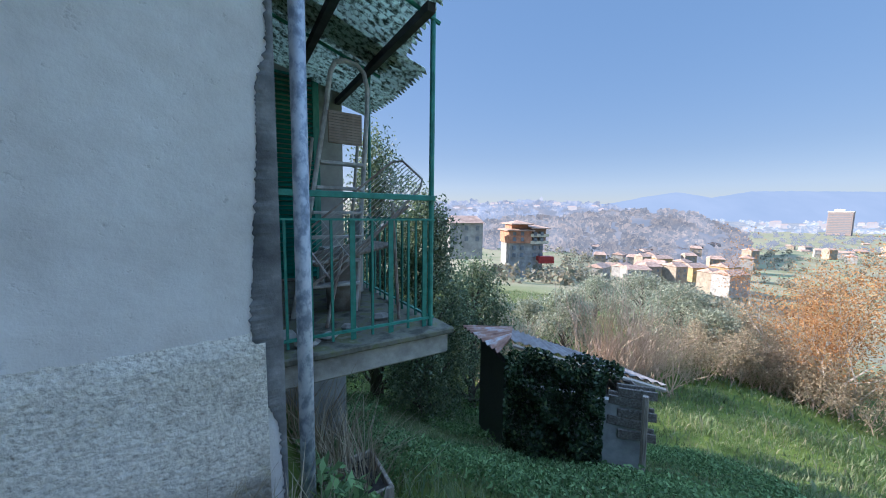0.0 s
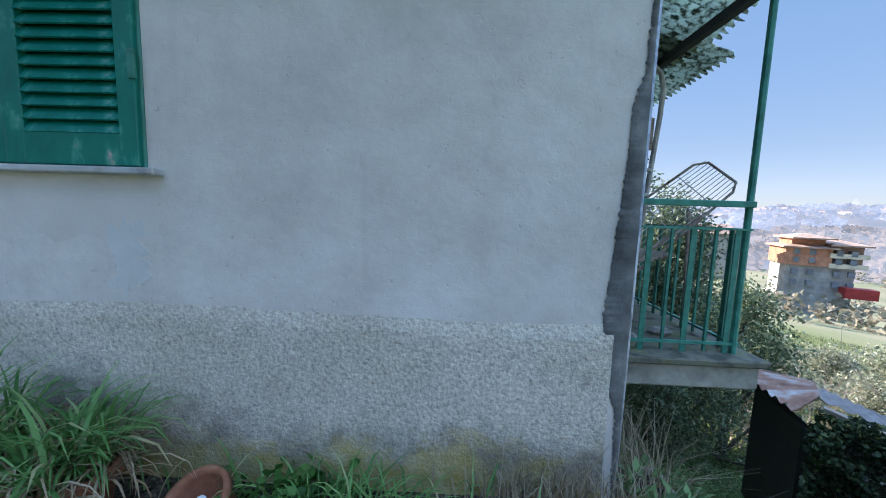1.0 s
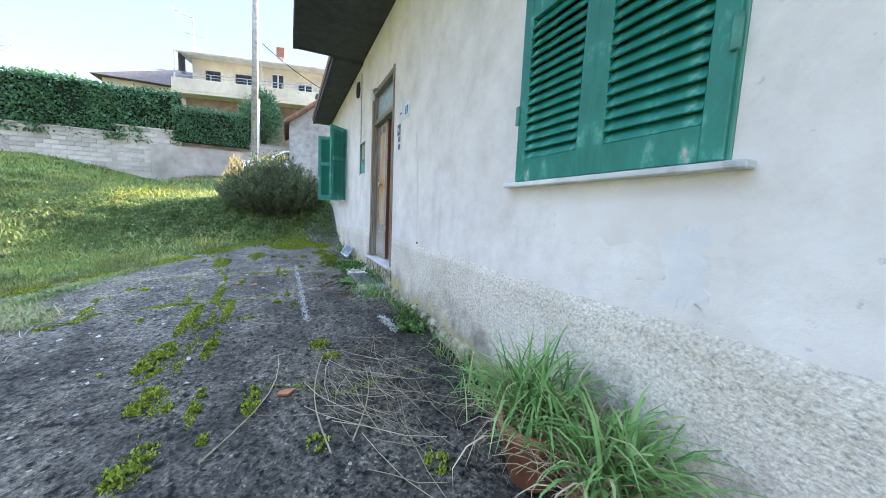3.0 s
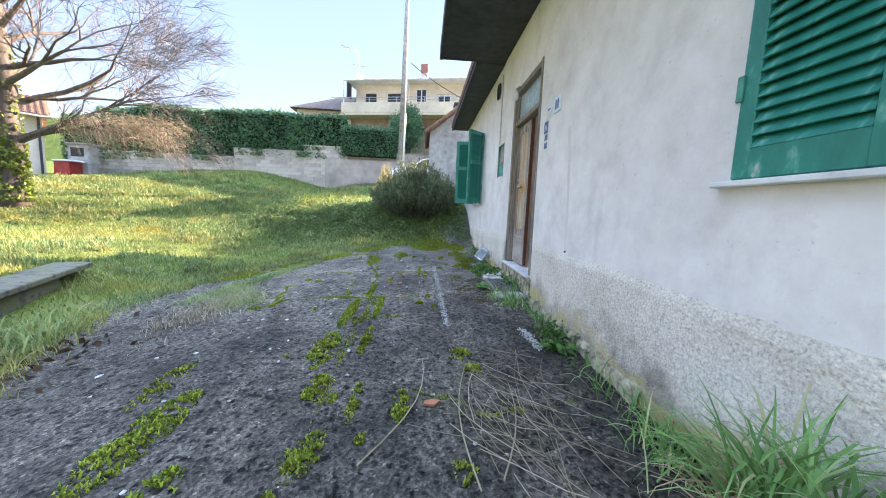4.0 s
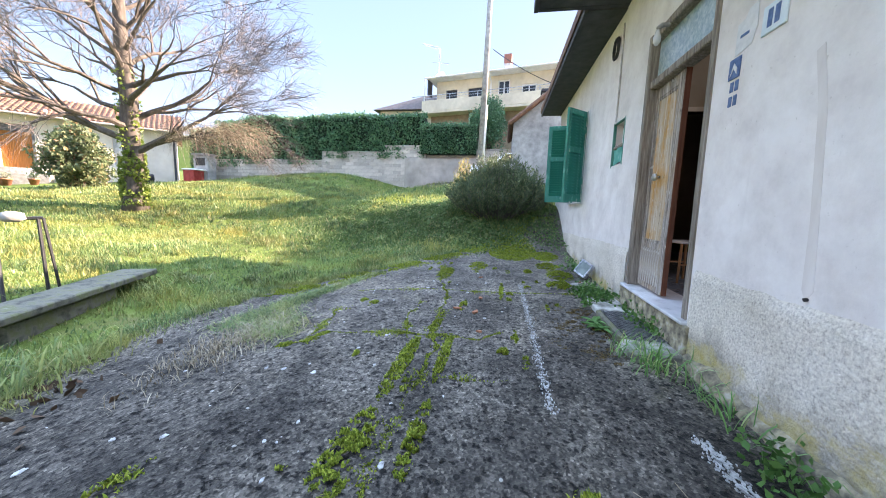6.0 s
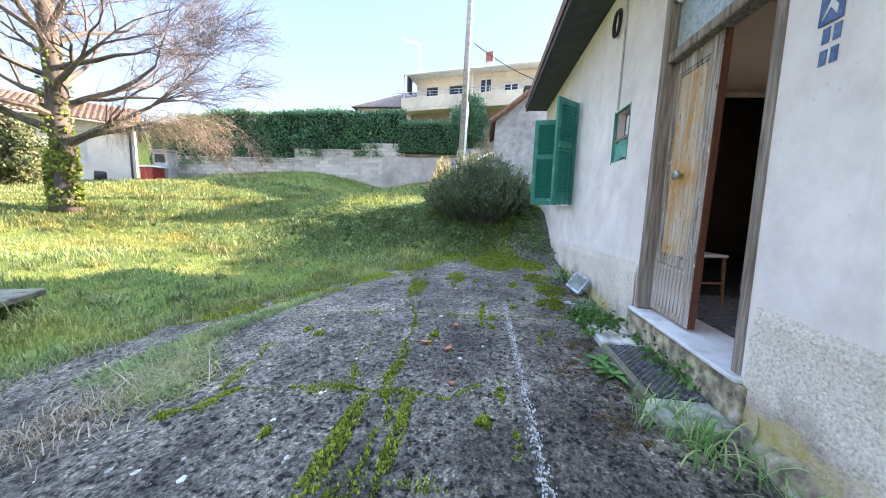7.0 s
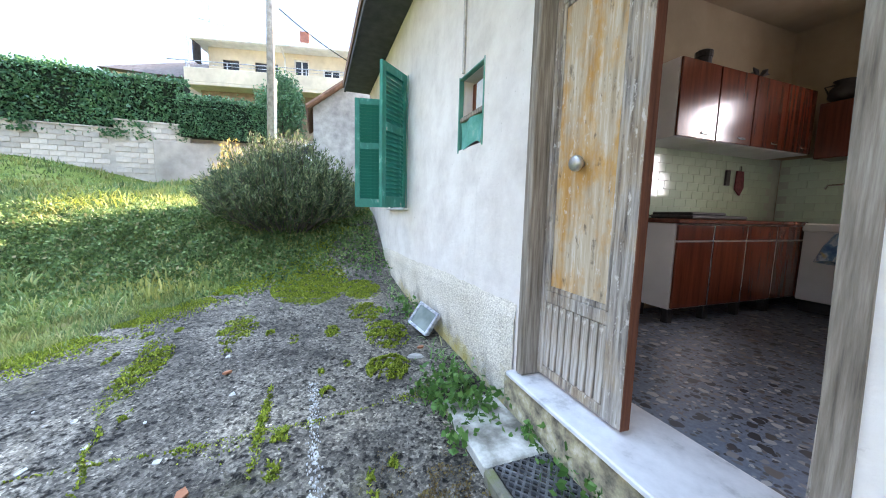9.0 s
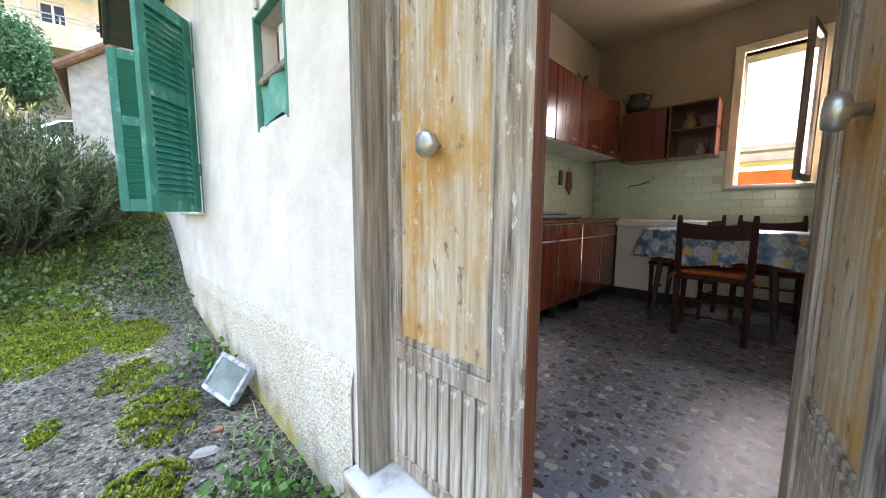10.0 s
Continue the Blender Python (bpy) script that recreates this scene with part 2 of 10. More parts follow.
def roughcast_material():
    m, nt, b = bsdf_of("roughcast")
    vec = coords(nt)
    col = ramp(nt, noise_out(nt, vec, 75.0, 4.0, 0.6), [(0.28, (0.40, 0.36, 0.31)), (0.42, (0.64, 0.60, 0.545)), (0.58, (0.79, 0.75, 0.68)), (0.75, (0.88, 0.85, 0.79))])
    tone = ramp(nt, noise_out(nt, vec, 1.6, 6.0, 0.65), [(0.36, (0.86, 0.83, 0.76)), (0.62, (1.06, 1.04, 1.0))])
    col = mixed(nt, 1.0, col, tone, "MULTIPLY")
    sep = nt.nodes.new("ShaderNodeSeparateXYZ")
    nt.links.new(vec, sep.inputs[0])
    # splash dirt and lichen, ragged, in the lowest third of a metre
    low = nt.nodes.new("ShaderNodeMapRange")
    low.inputs["From Min"].default_value, low.inputs["From Max"].default_value = 0.0, 0.62
    low.inputs["To Min"].default_value, low.inputs["To Max"].default_value = 0.40, -0.16
    nt.links.new(sep.outputs[2], low.inputs[0])
    add = nt.nodes.new("ShaderNodeMath")
    nt.links.new(low.outputs[0], add.inputs[0])
    nt.links.new(noise_out(nt, vec, 2.6, 6.0, 0.7), add.inputs[1])
    dirt = ramp(nt, add.outputs[0], [(0.56, 0.0), (0.76, 0.8)])
    col = mixed(nt, dirt, col, ramp(nt, noise_out(nt, vec, 12.0), [(0.35, (0.15, 0.135, 0.11)), (0.65, (0.36, 0.32, 0.26))]))
    add2 = nt.nodes.new("ShaderNodeMath")
    nt.links.new(low.outputs[0], add2.inputs[0])
    nt.links.new(noise_out(nt, coords(nt, (1.0, 1.0, 1.6)), 1.7, 8.0, 0.75), add2.inputs[1])
    lichen = ramp(nt, add2.outputs[0], [(0.66, 0.0), (0.78, 0.7)])
    col = mixed(nt, lichen, col, ramp(nt, noise_out(nt, vec, 14.0), [(0.35, (0.50, 0.38, 0.07)), (0.7, (0.60, 0.54, 0.30))]))
    nt.links.new(col, b.inputs["Base Color"])
    b.inputs["Roughness"].default_value = 0.95
    b.inputs["Specular IOR Level"].default_value = 0.2
    n1 = bumped(nt, b, ramp(nt, noise_out(nt, vec, 64.0, 4.0, 0.55), [(0.34, 0.0), (0.66, 1.0)]), 0.6, 0.007)
    bumped(nt, b, noise_out(nt, vec, 150.0, 4.0, 0.6), 0.5, 0.005, n1)
    return m


def asphalt_material():
    m, nt, b = bsdf_of("asphalt")
    vec = coords(nt)
    grains = node(nt, "ShaderNodeTexVoronoi", Scale=78.0)
    nt.links.new(vec, grains.inputs["Vector"])
    cell = nt.nodes.new("ShaderNodeSeparateColor")
    nt.links.new(grains.outputs["Color"], cell.inputs[0])
    col = ramp(nt, cell.outputs[0], [(0.0, (0.035, 0.035, 0.034)), (0.45, (0.085, 0.084, 0.081)), (0.80, (0.125, 0.123, 0.118)), (0.95, (0.15, 0.148, 0.142)), (1.0, (0.24, 0.235, 0.22))])
    fine = node(nt, "ShaderNodeTexVoronoi", Scale=170.0)
    nt.links.new(vec, fine.inputs["Vector"])
    cell2 = nt.nodes.new("ShaderNodeSeparateColor")
    nt.links.new(fine.outputs["Color"], cell2.inputs[0])
    col = mixed(nt, 1.0, col, ramp(nt, cell2.outputs[1], [(0.0, 0.75), (0.5, 1.0), (1.0, 1.25)]), "MULTIPLY")
    # black pits between the stones, larger where the surface has broken up
    hollow = noise_out(nt, vec, 24.0, 5.0, 0.64)
    pits = ramp(nt, hollow, [(0.37, 0.10), (0.43, 0.78), (0.60, 1.25)])
    col = mixed(nt, 1.0, col, pits, "MULTIPLY")
    blots = ramp(nt, noise_out(nt, vec, 2.6, 10.0, 0.74), [(0.36, 0.45), (0.48, 0.95), (0.62, 1.6)])
    col = mixed(nt, 1.0, col, blots, "MULTIPLY")
    worn = ramp(nt, noise_out(nt, vec, 0.7, 8.0, 0.72), [(0.36, (0.62, 0.62, 0.62)), (0.52, (1.0, 1.0, 0.98)), (0.66, (1.55, 1.5, 1.40))])
    col = mixed(nt, 1.0, col, worn, "MULTIPLY")
    # darker towards the east end, the border broken by noise
    sepx = nt.nodes.new("ShaderNodeSeparateXYZ")
    nt.links.new(vec, sepx.inputs[0])
    along = nt.nodes.new("ShaderNodeMath")
    along.operation = "MULTIPLY_ADD"
    nt.links.new(noise_out(nt, vec, 0.9, 6.0, 0.7), along.inputs[0])
    along.inputs[1].default_value = 2.6
    nt.links.new(sepx.outputs[0], along.inputs[2])
    east_end = nt.nodes.new("ShaderNodeMapRange")
    east_end.inputs["From Min"].default_value, east_end.inputs["From Max"].default_value = -4.3, -2.3
    nt.links.new(along.outputs[0], east_end.inputs[0])
    col = mixed(nt, east_end.outputs[0], col, mixed(nt, 1.0, col, (0.58, 0.575, 0.57), "MULTIPLY"))
    # single dark hollows where stones have gone
    lost = node(nt, "ShaderNodeTexVoronoi", Scale=21.0)
    nt.links.new(vec, lost.inputs["Vector"])
    lost_c = nt.nodes.new("ShaderNodeSeparateColor")
    nt.links.new(lost.outputs["Color"], lost_c.inputs[0])
    gap = nt.nodes.new("ShaderNodeMath")
    gap.operation = "MULTIPLY_ADD"
    nt.links.new(lost_c.outputs[0], gap.inputs[0])
    gap.inputs[1].default_value = 0.38
    nt.links.new(lost.outputs["Distance"], gap.inputs[2])
    hole = ramp(nt, gap.outputs[0], [(0.30, 0.22), (0.37, 1.0)])
    col = mixed(nt, 1.0, col, hole, "MULTIPLY")
    col = mixed(nt, 1.0, col, (1.10, 1.0, 0.88), "MULTIPLY")
    flecks = ramp(nt, noise_out(nt, vec, 26.0, 2.0), [(0.755, 0.0), (0.775, 0.8)])
    col = mixed(nt, flecks, col, (0.46, 0.455, 0.44))
    # algae and thin moss in ragged patches
    film = ramp(nt, noise_out(nt, vec, 0.75, 10.0, 0.78), [(0.58, 0.0), (0.72, 0.6)])
    col = mixed(nt, film, col, ramp(nt, noise_out(nt, vec, 40.0), [(0.3, (0.06, 0.072, 0.018)), (0.7, (0.16, 0.135, 0.06))]))
    nt.links.new(col, b.inputs["Base Color"])
    b.inputs["Roughness"].default_value = 0.88
    b.inputs["Specular IOR Level"].default_value = 0.3
    n1 = bumped(nt, b, ramp(nt, hollow, [(0.33, 0.0), (0.44, 1.0)]), 0.8, 0.010)
    n2 = bumped(nt, b, noise_out(nt, vec, 8.0, 8.0, 0.7), 0.5, 0.014, n1)
    bumped(nt, b, grains.outputs["Distance"], 0.6, 0.006, n2)
    return m


def soil_material():
    m, nt, b = bsdf_of("soil_and_grass")
    vec = coords(nt)
    col = ramp(nt, noise_out(nt, vec, 1.3, 8.0, 0.7), [(0.35, (0.06, 0.09, 0.022)), (0.55, (0.11, 0.15, 0.032)), (0.7, (0.15, 0.135, 0.06))])
    # valley field colours, greyed for the haze over them
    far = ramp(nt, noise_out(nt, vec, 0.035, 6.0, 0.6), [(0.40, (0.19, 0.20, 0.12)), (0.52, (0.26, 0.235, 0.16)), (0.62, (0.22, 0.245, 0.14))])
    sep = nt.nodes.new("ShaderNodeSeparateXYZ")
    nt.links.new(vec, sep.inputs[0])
    # the hazed colours come in between x 20 and 45
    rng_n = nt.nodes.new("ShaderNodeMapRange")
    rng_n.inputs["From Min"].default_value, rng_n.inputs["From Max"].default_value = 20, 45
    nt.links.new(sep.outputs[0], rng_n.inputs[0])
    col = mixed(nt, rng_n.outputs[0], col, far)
    nt.links.new(col, b.inputs["Base Color"])
    b.inputs["Roughness"].default_value = 0.95
    b.inputs["Specular IOR Level"].default_value = 0.1
    bumped(nt, b, noise_out(nt, vec, 9.0, 8.0, 0.7), 0.6, 0.05)
    return m


def old_wood(name, stops, scale=6.0, along=2, peel=None):
    """Weathered boards, the grain along one axis; peel: the varnish that is left, in patches."""
    m, nt, b = bsdf_of(name)
    st = [1, 1, 1]
    st[along] = 0.06
    vec = coords(nt, tuple(st))
    grain = noise_out(nt, vec, scale * 8, 8.0, 0.65)
    col = ramp(nt, grain, stops)
    if peel is not None:
        st2 = [1, 1, 1]
        st2[along] = 0.5
        where = ramp(nt, noise_out(nt, coords(nt, tuple(st2)), scale, 8.0, 0.7), [(0.46, 0.0), (0.60, 1.0)])
        col = mixed(nt, where, col, ramp(nt, grain, peel))
        st3 = [1, 1, 1]
        st3[along] = 0.45
        flake = ramp(nt, noise_out(nt, coords(nt, tuple(st3)), scale * 7, 6.0, 0.7), [(0.60, 0.0), (0.66, 0.75)])
        col = mixed(nt, flake, col, (0.66, 0.62, 0.56))
        dark = ramp(nt, noise_out(nt, coords(nt, tuple(st3)), scale * 4, 7.0, 0.72), [(0.34, 0.7), (0.41, 0.0)])
        col = mixed(nt, dark, col, (0.10, 0.075, 0.055))
    nt.links.new(col, b.inputs["Base Color"])
    b.inputs["Roughness"].default_value = 0.75
    b.inputs["Specular IOR Level"].default_value = 0.25
    bumped(nt, b, grain, 0.5, 0.004)
    return m


def glass_material(name="window_glass", rough=0.0, tint=(1, 1, 1)):
    m, nt, b = bsdf_of(name)
    b.inputs["Base Color"].default_value = (*tint, 1)
    b.inputs["Roughness"].default_value = rough
    b.inputs["Transmission Weight"].default_value = 1.0
    b.inputs["IOR"].default_value = 1.45
    return m


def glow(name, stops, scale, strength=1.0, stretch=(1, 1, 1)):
    """A far backdrop that glows: the haze of the air is painted into its emission."""
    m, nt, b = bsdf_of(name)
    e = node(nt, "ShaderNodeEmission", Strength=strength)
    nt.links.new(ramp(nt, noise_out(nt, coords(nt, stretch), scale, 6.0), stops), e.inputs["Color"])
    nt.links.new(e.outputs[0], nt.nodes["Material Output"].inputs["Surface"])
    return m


PLASTER = plaster_material()
ROUGHCAST = roughcast_material()
ASPHALT = asphalt_material()
SOIL = soil_material()
CEMENT = surface("grey_cement", [(0.32, (0.09, 0.09, 0.092)), (0.5, (0.155, 0.155, 0.155)), (0.68, (0.27, 0.265, 0.26))], 9, 0.95, 0.6, 50, big=2.5, spread=0.25)
CONCRETE = surface("weathered_concrete", [(0.3, (0.20, 0.19, 0.17)), (0.55, (0.36, 0.345, 0.31)), (0.75, (0.44, 0.43, 0.40))], 7, 0.9, 0.5, 60, spread=0.3)
MOSSY_CONCRETE = surface("mossy_concrete", [(0.35, (0.06, 0.06, 0.045)), (0.5, (0.16, 0.155, 0.12)), (0.62, (0.13, 0.14, 0.06)), (0.8, (0.30, 0.29, 0.25))], 8, 0.95, 0.6, 50, spread=0.3)
GREEN_PAINT = surface("green_shutter_paint", [(0.30, (0.003, 0.165, 0.125)), (0.57, (0.005, 0.225, 0.17)), (0.645, (0.07, 0.34, 0.27)), (0.68, (0.20, 0.36, 0.30)), (0.70, (0.50, 0.44, 0.38))], 14, 0.45, 0.25, 70, stretch=(1, 1, 0.5))
PALE_GREEN_PAINT = surface("pale_green_paint", [(0.35, (0.05, 0.22, 0.17)), (0.6, (0.10, 0.34, 0.27)), (0.8, (0.32, 0.46, 0.40))], 14, 0.55, 0.3, 60, stretch=(1, 1, 0.3))
GREEN_METAL = surface("green_painted_iron", [(0.35, (0.03, 0.17, 0.13)), (0.65, (0.06, 0.29, 0.22)), (0.8, (0.20, 0.19, 0.14))], 16, 0.5, 0.2, 90)
ZINC = surface("galvanised_pipe", [(0.36, (0.20, 0.23, 0.27)), (0.48, (0.34, 0.37, 0.42)), (0.52, (0.46, 0.49, 0.53)), (0.66, (0.56, 0.58, 0.60))], 26, 0.55, 0.15, 60, metal=0.25, stretch=(1, 1, 0.7), big=2.0)
MARBLE = surface("white_marble", [(0.30, (0.42, 0.42, 0.42)), (0.42, (0.60, 0.60, 0.60)), (0.6, (0.70, 0.70, 0.70)), (0.8, (0.76, 0.76, 0.75))], 9, 0.45, 0.10, 40, spread=0.3)
DARK_ROOF = surface("dark_roof_underside", [(0.3, (0.035, 0.036, 0.042)), (0.7, (0.075, 0.075, 0.082))], 6, 0.85, 0.4, 40)
DOOR_WOOD = old_wood("weathered_varnished_wood", [(0.30, (0.30, 0.22, 0.14)), (0.44, (0.46, 0.36, 0.25)), (0.58, (0.55, 0.46, 0.34)), (0.66, (0.66, 0.60, 0.52))], 5, 2, [(0.3, (0.46, 0.22, 0.06)), (0.7, (0.60, 0.36, 0.13))])
STILE_WOOD = old_wood("bleached_door_frame", [(0.34, (0.07, 0.06, 0.055)), (0.45, (0.24, 0.21, 0.185)), (0.56, (0.40, 0.36, 0.32)), (0.68, (0.60, 0.57, 0.53))], 5, 2, [(0.36, (0.16, 0.11, 0.08)), (0.5, (0.36, 0.28, 0.20)), (0.66, (0.54, 0.47, 0.39))])
GREY_WOOD = old_wood("grey_weathered_wood", [(0.30, (0.11, 0.09, 0.07)), (0.5, (0.25, 0.21, 0.17)), (0.72, (0.43, 0.385, 0.33))], 6)
RED_WOOD = old_wood("reddish_wood_edge", [(0.3, (0.09, 0.03, 0.017)), (0.7, (0.20, 0.075, 0.04))], 6)
GRASS = leafy("grass_blades", [(0.0, (0.07, 0.125, 0.05)), (0.5, (0.16, 0.25, 0.095)), (0.85, (0.25, 0.30, 0.10)), (1.0, (0.46, 0.41, 0.22))], 0.5, 0.35, (0.42, 0.37, 0.09))
WALL_GRASS = leafy("lush_grass", [(0.0, (0.09, 0.22, 0.06)), (0.5, (0.17, 0.36, 0.10)), (0.85, (0.28, 0.46, 0.16)), (1.0, (0.55, 0.50, 0.27))], 0.4, 0.3)
RED_STRAW = leafy("reddish_dead_grass", [(0.0, (0.25, 0.15, 0.09)), (0.5, (0.40, 0.29, 0.18)), (1.0, (0.55, 0.46, 0.31))], 0.8, 0.2)
HEDGE_LEAF = leafy("hedge_leaves", [(0.0, (0.045, 0.125, 0.065)), (0.6, (0.095, 0.24, 0.115)), (1.0, (0.18, 0.34, 0.17))], 0.35, 0.25)
OLIVE_LEAF = leafy("olive_leaves", [(0.0, (0.17, 0.20, 0.14)), (0.6, (0.30, 0.325, 0.235)), (1.0, (0.48, 0.49, 0.38))], 0.5, 0.4)
BUSH_LEAF = leafy("rosemary_needles", [(0.0, (0.05, 0.08, 0.045)), (0.6, (0.105, 0.15, 0.075)), (1.0, (0.24, 0.27, 0.13))], 0.6, 0.4)
IVY = leafy("ivy_leaves", [(0.0, (0.075, 0.135, 0.055)), (0.6, (0.14, 0.24, 0.09)), (1.0, (0.23, 0.35, 0.14))], 0.6, 0.25)
# trunk ivy, its yellow-green raised to look sunlit
IVY_SUNLIT = leafy("sunlit_trunk_ivy", [(0.0, (0.08, 0.14, 0.02)), (0.6, (0.20, 0.28, 0.045)), (1.0, (0.34, 0.40, 0.09))], 0.4, 0.3)
DRY = leafy("dry_stems", [(0.0, (0.20, 0.155, 0.10)), (0.6, (0.34, 0.28, 0.19)), (1.0, (0.48, 0.42, 0.31))], 0.8, 0.15)
RUSTY_LEAF = leafy("rusty_autumn_leaves", [(0.0, (0.30, 0.13, 0.05)), (0.6, (0.46, 0.24, 0.09)), (1.0, (0.55, 0.34, 0.15))], 0.7, 0.45)
MOSS = leafy("moss_tufts", [(0.0, (0.08, 0.115, 0.012)), (0.6, (0.19, 0.25, 0.022)), (1.0, (0.35, 0.39, 0.05))], 0.9, 0.15)
BARK = surface("bark", [(0.3, (0.055, 0.045, 0.038)), (0.6, (0.125, 0.105, 0.088)), (0.8, (0.21, 0.185, 0.16))], 14, 0.95, 0.6, 60, stretch=(1, 1, 0.3))
PALE_BARK = surface("pale_birch_bark", [(0.3, (0.35, 0.30, 0.26)), (0.7, (0.62, 0.57, 0.51))], 10, 0.85, 0.3, 40)
WHITE_WALL = surface("white_render", [(0.3, (0.66, 0.65, 0.62)), (0.7, (0.80, 0.79, 0.77))], 3, 0.9, 0.15, 40)
CREAM_WALL = surface("cream_render", [(0.3, (0.62, 0.54, 0.40)), (0.7, (0.72, 0.64, 0.49))], 3, 0.9, 0.15, 40)
OLD_GREY = surface("old_grey_render", [(0.3, (0.25, 0.245, 0.235)), (0.55, (0.38, 0.37, 0.35)), (0.75, (0.46, 0.45, 0.43))], 4, 0.95, 0.4, 40, spread=0.25)
ROOF_TILE = surface("clay_roof_tiles", [(0.3, (0.11, 0.055, 0.035)), (0.6, (0.19, 0.10, 0.06)), (0.8, (0.27, 0.17, 0.11))], 5, 0.9, 0.3, 40, island=0.3)
OLEANDER = leafy("oleander_leaves", [(0.0, (0.07, 0.10, 0.05)), (0.6, (0.13, 0.17, 0.08)), (0.9, (0.22, 0.24, 0.12)), (1.0, (0.34, 0.18, 0.10))], 0.6, 0.3)
BLOCK = surface("pale_wall_blocks", [(0.3, (0.42, 0.37, 0.32)), (0.7, (0.56, 0.51, 0.45))], 5, 0.95, 0.4, 40, per_object=0.22)
DARK_GLASS = surface("dark_window_panes", [(0.4, (0.02, 0.025, 0.032)), (0.6, (0.035, 0.042, 0.05))], 1, 0.08, 0.0)
BLACK_IRON_AND_FILL = surface("black_metal_and_fill", [(0.4, (0.012, 0.012, 0.013)), (0.6, (0.025, 0.025, 0.026))], 20, 0.5, 0.2, 90)
TERRACOTTA = surface("terracotta", [(0.3, (0.26, 0.10, 0.05)), (0.6, (0.40, 0.17, 0.09)), (0.8, (0.46, 0.27, 0.19))], 12, 0.85, 0.3, 60)
RUST_SHEET = surface("rusty_corrugated_sheet", [(0.3, (0.12, 0.055, 0.035)), (0.5, (0.24, 0.13, 0.09)), (0.7, (0.38, 0.36, 0.36))], 3, 0.7, 0.2, 40, stretch=(1, 1, 1))

# ---- ground ----
FACE = 1.25                                    # y of the front wall's outer face
EDGE_X = (-11.4, -9.9, -9.0, -7.9, -7.1, -6.5, -5.9, -5.0, -4.2, -3.6, -3.0, -1.0, 0.3)
EDGE_Y = (1.1, -0.5, -1.45, -2.15, -2.65, -3.05, -3.25, -3.35, -3.1, -2.85, -2.5, -2.2, -2.0)


def soft(a, k=0.6):
    """A rounded max(0, a)."""
    return k * np.logaddexp(0.0, np.asarray(a, float) / k)


def wobble(x, y, s=1.0):
    return np.sin(1.7 * s * x + 0.6 * s * y) * np.sin(1.3 * s * y - 0.4 * s * x + 1.0)


def yard_height(x, y):
    return 0.022 * np.clip(-3.0 - x, 0, 6.5) + 0.03 * np.clip(y, -1.5, 1.3) + 0.085 * np.clip(y + 1.5, -2.0, 0)


def ease(a):
    a = np.clip(a, 0, 1)
    return a * a * (3 - 2 * a)


def land_height(x, y):
    """The lie of the land: yard, rising lawn to the west, steep garden and valley to the east."""
    x, y = np.asarray(x, float), np.asarray(y, float)
    h = yard_height(x, y)
    h = h + 0.24 * soft(-9.6 - x, 0.5) * (1 - 0.55 * np.clip((-y - 5) / 12, 0, 1)) * (x > -60) + (x <= -60) * 12.0
    h = h + 0.095 * np.clip(soft(-3.4 - y, 0.4), 0, 9.5) * np.clip((-x + 1) / 3, 0, 1)
    # the bank at the end of the yard, and the flatter ground towards the lane
    h = h + 0.5 * ease((-9.6 - x) / 2.0) * ease((y + 6) / 3) - 1.0 * ease((-13.5 - x) / 8) * ease((y + 10) / 5) * (x > -60)
    r = np.clip(x - 0.2, 0, None)
    v = 0.75 * r + 0.66 * np.clip(y - 1.0, 0, None) * (x > 0.2) - 0.1
    v = np.clip(v, 0, None)
    drop = 0.55 * np.clip(r / 0.6, 0, 1) + 0.50 * np.minimum(v, 8.0) + 0.12 * np.clip(v - 8, 0, 26) + 0.14 * np.clip(v - 34, 0, 150)
    drop = drop + 0.10 * np.clip(x - 1.2 * np.abs(y) - 10, 0, 120) * (x > 0.2)
    h = h - drop
    return h + 0.05 * wobble(x, y) * np.clip((np.hypot(x + 4, y) - 5) / 6, 0, 1)


def on_yard(x, y):
    return (y > np.interp(x, EDGE_X, EDGE_Y)) & (y < FACE + 0.02) & (x > -11.4) & (x < 0.25)


def axis(lo, hi, step, far):
    inner = np.arange(lo, hi + step / 2, step)
    outer = step * 1.16 ** np.arange(1, 62)
    outer = np.cumsum(outer)
    outer = outer[outer < far]
    return np.concatenate([(lo - outer)[::-1], inner, hi + outer])


def sheet(name, xs, ys, hs):
    gx, gy = np.meshgrid(xs, ys, indexing="ij")
    v = np.stack([gx, gy, hs(gx, gy)], -1).reshape(-1, 3)
    ny = len(ys)
    i, j = np.meshgrid(np.arange(len(xs) - 1), np.arange(ny - 1), indexing="ij")
    a = (i * ny + j).ravel()
    return raw_mesh(name, v, np.stack([a, a + ny, a + ny + 1, a + 1], -1), True)


def ground_height(x, y):
    return land_height(x, y) - 0.06 * on_yard(x, y)


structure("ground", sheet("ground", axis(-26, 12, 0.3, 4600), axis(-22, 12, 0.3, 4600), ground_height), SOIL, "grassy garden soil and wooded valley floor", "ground")


